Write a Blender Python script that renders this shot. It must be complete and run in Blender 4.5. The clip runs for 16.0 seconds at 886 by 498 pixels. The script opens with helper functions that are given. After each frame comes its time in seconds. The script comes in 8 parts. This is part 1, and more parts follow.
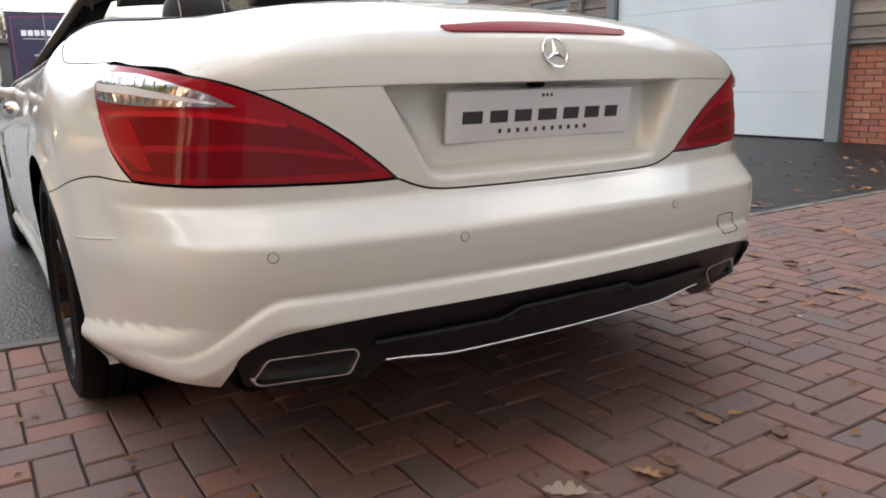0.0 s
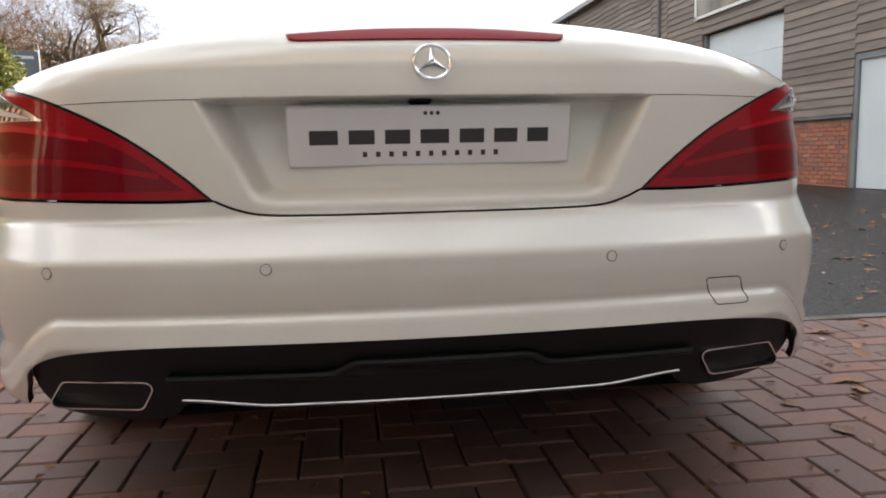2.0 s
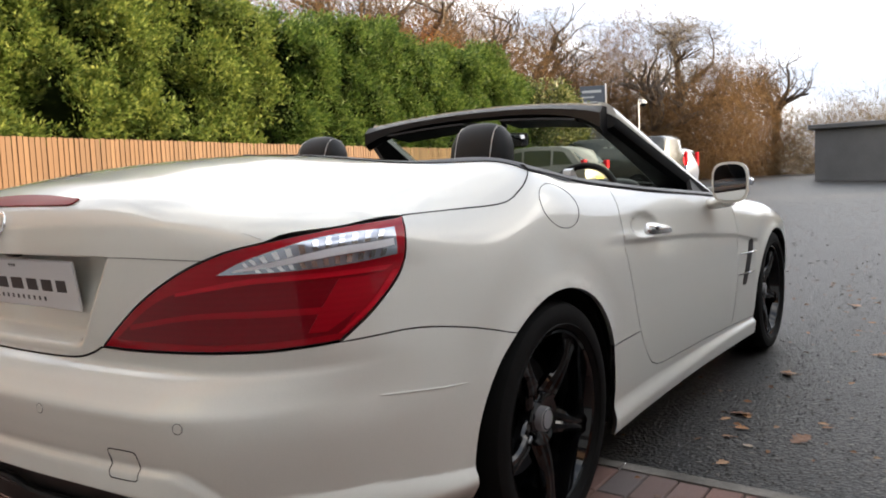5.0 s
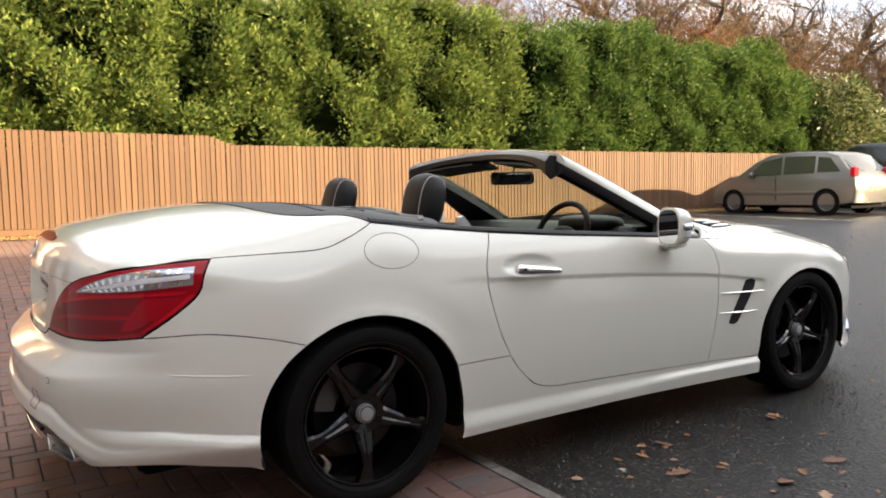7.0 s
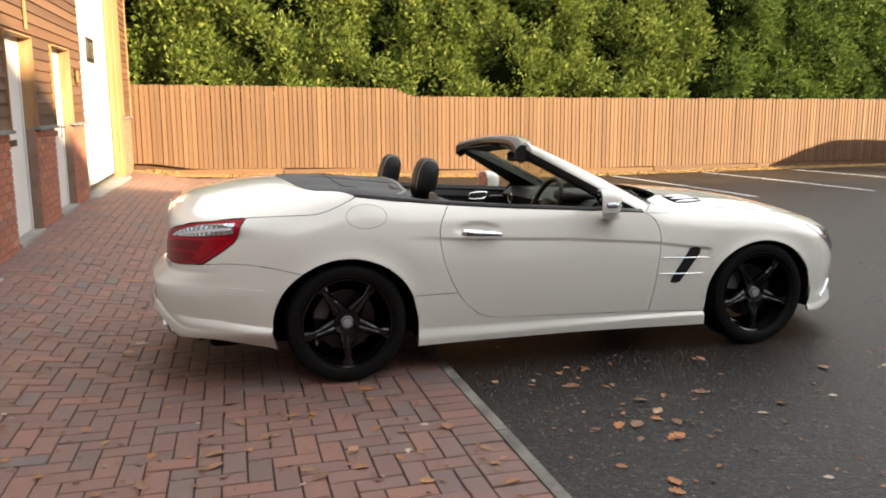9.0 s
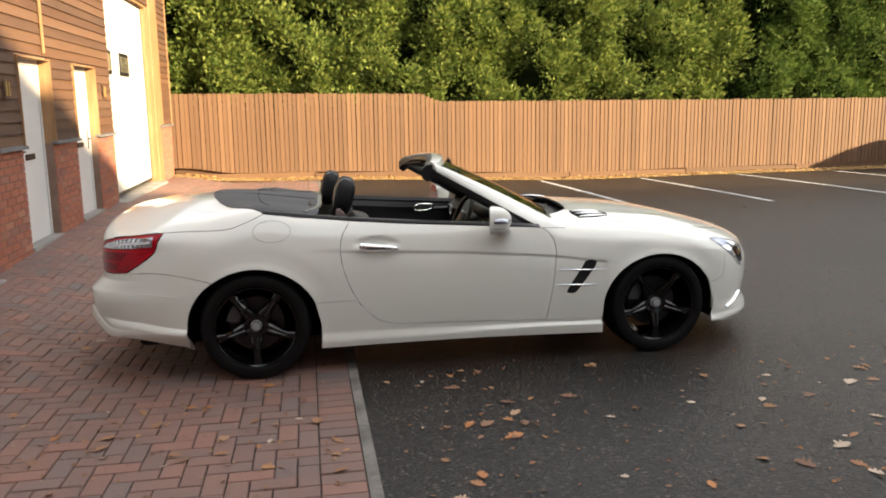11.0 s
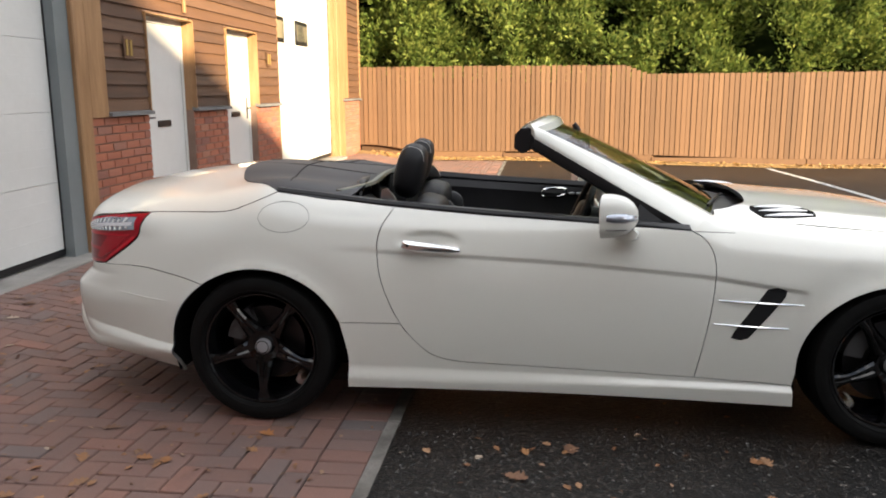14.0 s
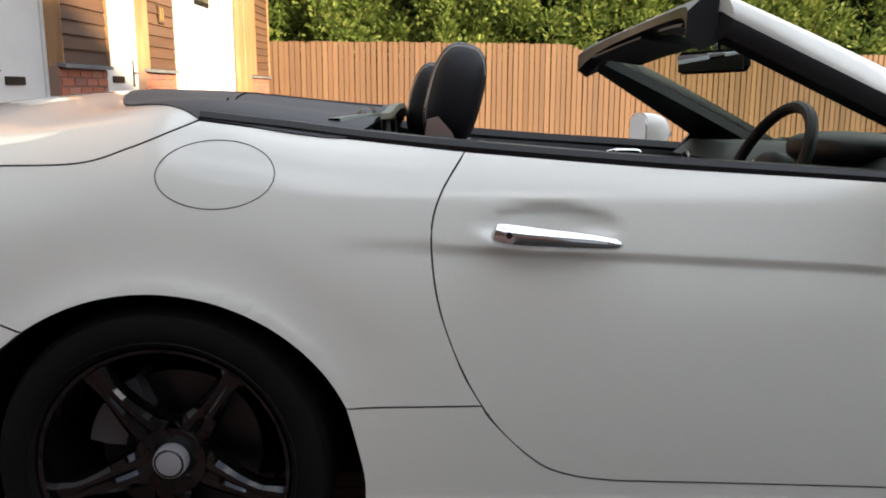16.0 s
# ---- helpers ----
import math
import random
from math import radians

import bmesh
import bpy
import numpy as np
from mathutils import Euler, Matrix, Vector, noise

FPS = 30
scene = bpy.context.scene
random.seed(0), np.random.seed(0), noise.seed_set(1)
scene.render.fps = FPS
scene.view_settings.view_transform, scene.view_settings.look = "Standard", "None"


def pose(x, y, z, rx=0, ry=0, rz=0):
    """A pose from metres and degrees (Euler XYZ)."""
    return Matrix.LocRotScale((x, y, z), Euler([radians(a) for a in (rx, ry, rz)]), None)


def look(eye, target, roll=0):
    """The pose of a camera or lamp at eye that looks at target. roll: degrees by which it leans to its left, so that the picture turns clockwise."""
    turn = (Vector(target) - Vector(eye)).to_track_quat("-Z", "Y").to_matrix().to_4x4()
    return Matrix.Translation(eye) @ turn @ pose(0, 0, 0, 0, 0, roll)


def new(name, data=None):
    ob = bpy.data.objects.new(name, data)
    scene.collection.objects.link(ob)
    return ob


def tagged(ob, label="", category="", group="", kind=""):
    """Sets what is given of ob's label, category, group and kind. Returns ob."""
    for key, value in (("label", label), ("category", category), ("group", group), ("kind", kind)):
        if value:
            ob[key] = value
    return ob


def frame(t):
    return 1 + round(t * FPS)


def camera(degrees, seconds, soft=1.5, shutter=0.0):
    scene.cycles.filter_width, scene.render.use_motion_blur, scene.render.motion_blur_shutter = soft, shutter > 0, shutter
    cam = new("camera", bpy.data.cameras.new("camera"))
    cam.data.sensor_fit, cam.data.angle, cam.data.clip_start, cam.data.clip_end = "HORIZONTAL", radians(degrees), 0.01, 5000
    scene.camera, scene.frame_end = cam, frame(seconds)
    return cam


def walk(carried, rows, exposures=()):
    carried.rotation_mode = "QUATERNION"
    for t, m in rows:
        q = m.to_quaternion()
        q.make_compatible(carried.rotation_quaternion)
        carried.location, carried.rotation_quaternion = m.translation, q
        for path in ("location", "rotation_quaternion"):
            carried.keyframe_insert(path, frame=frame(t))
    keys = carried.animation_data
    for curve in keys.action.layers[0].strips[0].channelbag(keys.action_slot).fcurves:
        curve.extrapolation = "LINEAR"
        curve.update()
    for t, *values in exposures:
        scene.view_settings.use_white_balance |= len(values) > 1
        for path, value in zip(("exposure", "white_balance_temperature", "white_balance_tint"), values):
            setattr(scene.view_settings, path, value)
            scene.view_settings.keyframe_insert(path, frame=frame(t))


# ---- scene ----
cam = camera(61.4, 16.0, 1.9)
PATH = [
    (0, (-1.14, -2.244, 0.854), (-0.089, -0.6, 0.415), -1.2),
    (0.5, (-0.952, -2.274, 0.784), (-0.072, -0.501, 0.5), -1.0),
    (1, (-0.736, -2.323, 0.729), (0.008, -0.486, 0.463), -1.0),
    (1.5, (-0.472, -2.341, 0.724), (0.046, -0.426, 0.472), -1.2),
    (2, (-0.172, -2.341, 0.743), (0.088, -0.375, 0.488), -1.2),
    (2.5, (0.17, -2.325, 0.774), (0.037, -0.344, 0.54), -1.5),
    (3, (0.493, -2.286, 0.777), (0.024, -0.354, 0.56), -1.3),
    (3.5, (0.849, -2.182, 0.828), (0.178, -0.311, 0.612), -1.3),
    (3.7, (0.971, -2.134, 0.852), (0.247, -0.281, 0.647), -1.1),
    (5.8, (2.356, -1.483, 1.002), (0.883, -0.14, 0.837), -1.9),
    (6, (2.468, -1.419, 1.01), (0.923, -0.16, 0.844), -1.4),
    (6.5, (2.864, -1.28, 1.085), (1.206, -0.172, 0.925), -0.9),
    (7, (3.251, -1.141, 1.11), (1.565, -0.076, 0.953), -1.0),
    (7.5, (3.68, -1.031, 1.166), (1.959, -0.046, 0.903), -0.8),
    (8, (4.097, -0.896, 1.239), (2.328, -0.017, 0.925), -0.8),
    (8.5, (4.486, -0.754, 1.306), (2.665, 0.009, 0.987), -0.7),
    (9, (4.833, -0.551, 1.354), (2.93, -0.021, 1.038), -0.3),
    (9.5, (5.068, -0.314, 1.388), (3.148, 0.146, 1.068), -0.5),
    (9.7, (5.175, -0.195, 1.404), (3.249, 0.241, 1.084), -0.7),
    (11.8, (5.442, 0.674, 1.551), (3.475, 0.831, 1.224), -0.4),
    (12, (5.361, 0.775, 1.561), (3.39, 0.833, 1.228), -0.5),
    (12.5, (5.085, 0.954, 1.528), (3.117, 0.854, 1.191), -0.3),
    (13, (4.734, 1.117, 1.456), (2.772, 0.933, 1.114), -0.1),
    (13.5, (4.347, 1.161, 1.391), (2.394, 0.911, 1.041), -0.1),
    (14, (3.926, 1.162, 1.322), (1.973, 0.923, 0.966), -0.3),
    (14.5, (3.438, 1.135, 1.279), (1.474, 1.009, 0.92), -0.4),
    (15, (3.002, 0.992, 1.219), (1.036, 0.934, 0.857), -0.4),
    (15.5, (2.59, 0.805, 1.133), (0.624, 0.825, 0.766), -0.4),
    (16, (2.307, 0.525, 1.013), (0.339, 0.548, 0.654), 0.2),
]
walk(cam, [(t, look(eye, target, roll)) for t, eye, target, roll in PATH], [(0, 2.55, 6450, 10), (1, 2.28, 6550, 10), (2.5, 2.38, 6600, 10), (3.5, 2.28, 6500, 10), (6, 2.17, 6650, 10), (7, 2.38, 6700, 10), (8, 2.47, 6850, 10), (9.5, 2.27, 6900, 10), (12, 2.15, 6800, 10), (14, 2.19, 6600, 10), (15.3, 2.18, 6300, 10), (16, 2.10, 6230, 10)])

# ---- world, sun, exposure ----
SUN_EL, SUN_AZ = radians(13.9), radians(48.0)  # azimuth from +x towards +y
sun_dir = Vector((math.cos(SUN_AZ) * math.cos(SUN_EL), math.sin(SUN_AZ) * math.cos(SUN_EL), math.sin(SUN_EL)))
world = bpy.data.worlds.new("sky")
scene.world = world
world.use_nodes = True
wt = world.node_tree
wt.nodes.clear()
w_out = wt.nodes.new("ShaderNodeOutputWorld")
w_bg = wt.nodes.new("ShaderNodeBackground")
w_sky = wt.nodes.new("ShaderNodeTexSky")
w_sky.sky_type = "NISHITA"
w_sky.sun_disc = False
w_sky.sun_elevation = SUN_EL
w_sky.sun_rotation = radians(90.0) - SUN_AZ
w_sky.air_density, w_sky.dust_density, w_sky.ozone_density = 1.0, 1.5, 1.0
w_co = wt.nodes.new("ShaderNodeTexCoord")
w_map = wt.nodes.new("ShaderNodeMapping")
w_map.inputs["Scale"].default_value = (1.0, 1.0, 2.6)
w_noise = wt.nodes.new("ShaderNodeTexNoise")
w_noise.inputs["Scale"].default_value = 1.7
w_noise.inputs["Detail"].default_value = 7.0
w_ramp = wt.nodes.new("ShaderNodeValToRGB")
w_ramp.color_ramp.elements[0].position, w_ramp.color_ramp.elements[0].color = 0.30, (0.62, 0.62, 0.62, 1)
w_ramp.color_ramp.elements[1].position, w_ramp.color_ramp.elements[1].color = 0.55, (1, 1, 1, 1)
w_cloud = wt.nodes.new("ShaderNodeTexNoise")
w_cloud.inputs["Scale"].default_value = 3.1
w_cloud.inputs["Detail"].default_value = 6.0
w_shade = wt.nodes.new("ShaderNodeValToRGB")
w_shade.color_ramp.elements[0].position, w_shade.color_ramp.elements[0].color = 0.42, (5.4, 6.0, 7.2, 1)
w_shade.color_ramp.elements[1].position, w_shade.color_ramp.elements[1].color = 0.64, (21.5, 21.0, 20.2, 1)
w_mix = wt.nodes.new("ShaderNodeMix")
w_mix.data_type = "RGBA"
wt.links.new(w_co.outputs["Generated"], w_map.inputs["Vector"])
wt.links.new(w_map.outputs["Vector"], w_noise.inputs["Vector"])
wt.links.new(w_map.outputs["Vector"], w_cloud.inputs["Vector"])
wt.links.new(w_noise.outputs["Fac"], w_ramp.inputs["Fac"])
wt.links.new(w_cloud.outputs["Fac"], w_shade.inputs["Fac"])
w_sep = wt.nodes.new("ShaderNodeSeparateXYZ")
w_high = wt.nodes.new("ShaderNodeMapRange")      # thin cloud: a veil low down, opening towards the zenith
for key, value in (("From Min", 0.15), ("From Max", 0.9), ("To Min", 1.0), ("To Max", 0.58)):
    w_high.inputs[key].default_value = value
w_mul = wt.nodes.new("ShaderNodeMath")
w_mul.operation = "MULTIPLY"
wt.links.new(w_co.outputs["Generated"], w_sep.inputs["Vector"])
wt.links.new(w_sep.outputs["Z"], w_high.inputs["Value"])
wt.links.new(w_ramp.outputs["Color"], w_mul.inputs[0])
wt.links.new(w_high.outputs["Result"], w_mul.inputs[1])
wt.links.new(w_mul.outputs["Value"], w_mix.inputs["Factor"])
wt.links.new(w_sky.outputs["Color"], w_mix.inputs["A"])
w_rise = wt.nodes.new("ShaderNodeMapRange")      # thin overcast is brightest overhead
for key, value in (("From Min", 0.0), ("From Max", 0.75), ("To Min", 0.66), ("To Max", 1.02)):
    w_rise.inputs[key].default_value = value
w_over = wt.nodes.new("ShaderNodeVectorMath")
w_over.operation = "SCALE"
wt.links.new(w_sep.outputs["Z"], w_rise.inputs["Value"])
wt.links.new(w_shade.outputs["Color"], w_over.inputs[0])
wt.links.new(w_rise.outputs["Result"], w_over.inputs["Scale"])
wt.links.new(w_over.outputs["Vector"], w_mix.inputs["B"])
wt.links.new(w_mix.outputs["Result"], w_bg.inputs["Color"])
w_bg.inputs["Strength"].default_value = 0.058
wt.links.new(w_bg.outputs["Background"], w_out.inputs["Surface"])

sun = new("sun", bpy.data.lights.new("sun", "SUN"))
sun.data.energy = 5.0
sun.data.angle = radians(0.6)
sun.data.color = (1.0, 0.80, 0.52)
sun.matrix_world = look(sun_dir * 80, (0, 0, 0))


# ---- materials ----
def material(name, color, rough=0.6, metal=0.0, spec=0.5):
    m = bpy.data.materials.new(name)
    m.use_nodes = True
    b = m.node_tree.nodes["Principled BSDF"]
    b.inputs["Base Color"].default_value = (*color, 1)
    b.inputs["Roughness"].default_value = rough
    b.inputs["Metallic"].default_value = metal
    b.inputs["Specular IOR Level"].default_value = spec
    return m


def node(m, kind, **values):
    n = m.node_tree.nodes.new(kind)
    for key, value in values.items():
        n.inputs[key.replace("_", " ")].default_value = value
    return n


def link(m, a, b):
    m.node_tree.links.new(a, b)


def bsdf(m):
    return m.node_tree.nodes["Principled BSDF"]


def ramp(m, fac, stops):
    r = m.node_tree.nodes.new("ShaderNodeValToRGB")
    e = r.color_ramp.elements
    while len(e) < len(stops):
        e.new(0.5)
    for k, (pos, col) in zip(e, stops):
        k.position, k.color = pos, (*col, 1)
    link(m, fac, r.inputs["Fac"])
    return r.outputs["Color"]


def blend(m, mode, fac, a, b):
    n = m.node_tree.nodes.new("ShaderNodeMix")
    n.data_type, n.blend_type = "RGBA", mode
    for value, key in ((fac, "Factor"), (a, "A"), (b, "B")):
        if isinstance(value, (int, float)):
            n.inputs[key].default_value = value
        elif isinstance(value, tuple):
            n.inputs[key].default_value = (*value, 1)
        else:
            link(m, value, n.inputs[key])
    return n.outputs["Result"]


def coords(m, scale=(1, 1, 1), kind="Object"):
    c = m.node_tree.nodes.new("ShaderNodeTexCoord")
    p = m.node_tree.nodes.new("ShaderNodeMapping")
    p.inputs["Scale"].default_value = scale
    link(m, c.outputs[kind], p.inputs["Vector"])
    return p.outputs["Vector"]


def noise_out(m, vec, scale, detail=5.0, rough=0.55):
    n = node(m, "ShaderNodeTexNoise", Scale=scale, Detail=detail, Roughness=rough)
    link(m, vec, n.inputs["Vector"])
    return n.outputs["Fac"]


def bump(m, height, strength=0.3, distance=0.01):
    b = node(m, "ShaderNodeBump", Strength=strength, Distance=distance)
    link(m, height, b.inputs["Height"])
    link(m, b.outputs["Normal"], bsdf(m).inputs["Normal"])


def random_out(m):
    return m.node_tree.nodes.new("ShaderNodeObjectInfo").outputs["Random"]


def island_out(m):
    return m.node_tree.nodes.new("ShaderNodeNewGeometry").outputs["Random Per Island"]


def mottled(name, stops, rough, scale, fine, strength=0.25, distance=0.005, pick=None, world_space=False, stretch=(1, 1, 1), grain_mix=0.7):
    """A surface with colour varied at two scales and a fine relief. pick: 'object' or 'island' for a tone of its own per piece."""
    m = material(name, stops[0][1], rough)
    if world_space:
        g = m.node_tree.nodes.new("ShaderNodeNewGeometry")
        p = m.node_tree.nodes.new("ShaderNodeMapping")
        p.inputs["Scale"].default_value = stretch
        link(m, g.outputs["Position"], p.inputs["Vector"])
        vec = p.outputs["Vector"]
    else:
        vec = coords(m, stretch)
    a = noise_out(m, vec, scale)
    f = noise_out(m, vec, fine, 6.0, 0.65)
    base = ramp(m, a, stops)
    if pick:
        r = random_out(m) if pick == "object" else island_out(m)
        tone = ramp(m, r, stops)
        base = blend(m, "MIX", 0.62, base, tone)
    grain = ramp(m, f, [(0.25, (0.62, 0.62, 0.62)), (0.75, (1.18, 1.18, 1.18))])
    col = blend(m, "MULTIPLY", grain_mix, base, grain)
    link(m, col, bsdf(m).inputs["Base Color"])
    bump(m, f, strength, distance)
    return m


PAINT = material("pearl_white_paint", (0.60, 0.575, 0.525), 0.34)
bsdf(PAINT).inputs["Coat Weight"].default_value = 1.0
bsdf(PAINT).inputs["Coat Roughness"].default_value = 0.05
bsdf(PAINT).inputs["Metallic"].default_value = 0.03
bsdf(PAINT).inputs["Specular IOR Level"].default_value = 0.35
_v = coords(PAINT)
link(PAINT, ramp(PAINT, noise_out(PAINT, _v, 900.0, 2.0), [(0.35, (0.645, 0.643, 0.590)), (0.65, (0.715, 0.712, 0.656))]), bsdf(PAINT).inputs["Base Color"])
link(PAINT, ramp(PAINT, noise_out(PAINT, _v, 2.2), [(0.3, (0.30, 0.30, 0.30)), (0.7, (0.37, 0.37, 0.37))]), bsdf(PAINT).inputs["Roughness"])
TRIM = material("satin_black_trim", (0.011, 0.011, 0.012), 0.45, 0.0, 0.25)
link(TRIM, ramp(TRIM, noise_out(TRIM, coords(TRIM), 3.0), [(0.3, (0.30, 0.30, 0.30)), (0.7, (0.48, 0.48, 0.48))]), bsdf(TRIM).inputs["Roughness"])
RUBBER = mottled("tyre_rubber", [(0.3, (0.0035, 0.0035, 0.0035)), (0.7, (0.0065, 0.0065, 0.0063))], 0.66, 9.0, 160.0, 0.15, 0.001)
bsdf(RUBBER).inputs["Specular IOR Level"].default_value = 0.13
GLOSS = material("gloss_black_alloy", (0.0025, 0.0025, 0.003), 0.05, 0.0, 0.48)
CHROME = material("chrome", (0.78, 0.79, 0.80), 0.10, 1.0)
SATIN = material("satin_silver", (0.62, 0.63, 0.64), 0.28, 1.0)
STEEL = material("brake_steel", (0.045, 0.045, 0.048), 0.40, 1.0)
MIRROR = material("mirror_glass", (0.85, 0.86, 0.86), 0.01, 1.0)
VINYL = mottled("dark_grey_soft_cover", [(0.3, (0.020, 0.021, 0.025)), (0.7, (0.034, 0.035, 0.040))], 0.62, 3.0, 380.0, 0.20, 0.0008)
LEATHER = mottled("black_leather", [(0.3, (0.006, 0.006, 0.007)), (0.7, (0.012, 0.012, 0.014))], 0.5, 4.0, 420.0, 0.25, 0.0008)
bsdf(LEATHER).inputs["Specular IOR Level"].default_value = 0.25
STITCH = material("pale_piping", (0.45, 0.44, 0.42), 0.6)
RAIL = material("grey_green_edging", (0.17, 0.19, 0.165), 0.32, 0.2)
VOID = material("matt_black_cavity", (0.003, 0.003, 0.003), 0.9, 0.0, 0.1)
PLATE = mottled("white_plastic_plate", [(0.3, (0.70, 0.70, 0.71)), (0.7, (0.74, 0.74, 0.75))], 0.30, 3.0, 6.0, 0.02, 0.0005, grain_mix=0.1)
INK = material("charcoal_print", (0.030, 0.028, 0.030), 0.45)


def glass(name, tint, rough=0.0, ior=1.45):
    m = bpy.data.materials.new(name)
    m.use_nodes = True
    n = m.node_tree.nodes
    n.clear()
    out = n.new("ShaderNodeOutputMaterial")
    g = n.new("ShaderNodeBsdfGlossy")
    g.inputs["Roughness"].default_value = rough + 0.01
    t = n.new("ShaderNodeBsdfTransparent")
    t.inputs["Color"].default_value = (*tint, 1)
    w = n.new("ShaderNodeLayerWeight")
    w.inputs["Blend"].default_value = 0.5
    p = n.new("ShaderNodeMath")
    p.operation = "POWER"
    p.inputs[1].default_value = 4.0
    f = n.new("ShaderNodeMath")
    f.operation = "MULTIPLY_ADD"
    f.inputs[1].default_value, f.inputs[2].default_value = 0.85, 0.05
    link(m, w.outputs["Facing"], p.inputs[0])
    link(m, p.outputs["Value"], f.inputs[0])
    x = n.new("ShaderNodeMixShader")
    link(m, f.outputs["Value"], x.inputs["Fac"])
    link(m, t.outputs["BSDF"], x.inputs[1])
    link(m, g.outputs["BSDF"], x.inputs[2])
    link(m, x.outputs["Shader"], out.inputs["Surface"])
    return m


GLASS = glass("green_tinted_glass", (0.74, 0.80, 0.70))
CAP_GREY = material("satin_grey_cap", (0.26, 0.26, 0.27), 0.35)
CALIPER = material("dark_caliper", (0.055, 0.055, 0.058), 0.40)
FAR_GLASS = material("dull_window_glass", (0.035, 0.040, 0.034), 0.06, 0.0, 0.8)
DARK_GLASS = material("dark_window_glass", (0.010, 0.012, 0.014), 0.05, 0.0, 0.3)


def lens(name, color, rough=0.25, coat=0.14):
    m = material(name, color, rough, 0.0, 0.08)
    bsdf(m).inputs["Coat Weight"].default_value = coat
    bsdf(m).inputs["Coat Roughness"].default_value = 0.02
    w = node(m, "ShaderNodeTexWave", Scale=26.0, Distortion=0.6)
    w.bands_direction = "Z"
    link(m, coords(m), w.inputs["Vector"])
    dark = tuple(c * 0.93 for c in color)
    link(m, ramp(m, w.outputs["Fac"], [(0.2, dark), (0.9, color)]), bsdf(m).inputs["Base Color"])
    return m


RED_LENS = lens("red_lamp_lens", (0.33, 0.0025, 0.011), .3, .40)
STOP_LENS = lens("red_brake_lens", (0.23, 0.002, 0.006), 0.3, 0.12)
BRIGHT_RED = lens("bright_red_lamp_lens", (0.52, 0.006, 0.019), .3, .40)
RED_DEEP = lens("deep_red_lamp_lens", (0.18, 0.0013, 0.007), .3, .40)
SILVER_LENS = material("silver_lamp_lens", (0.42, 0.45, 0.52), 0.16, 0.65)
WHITE_LENS = material("milky_white_lamp_bar", (0.72, 0.73, 0.76), 0.15)
bsdf(SILVER_LENS).inputs["Coat Weight"].default_value = 1.0


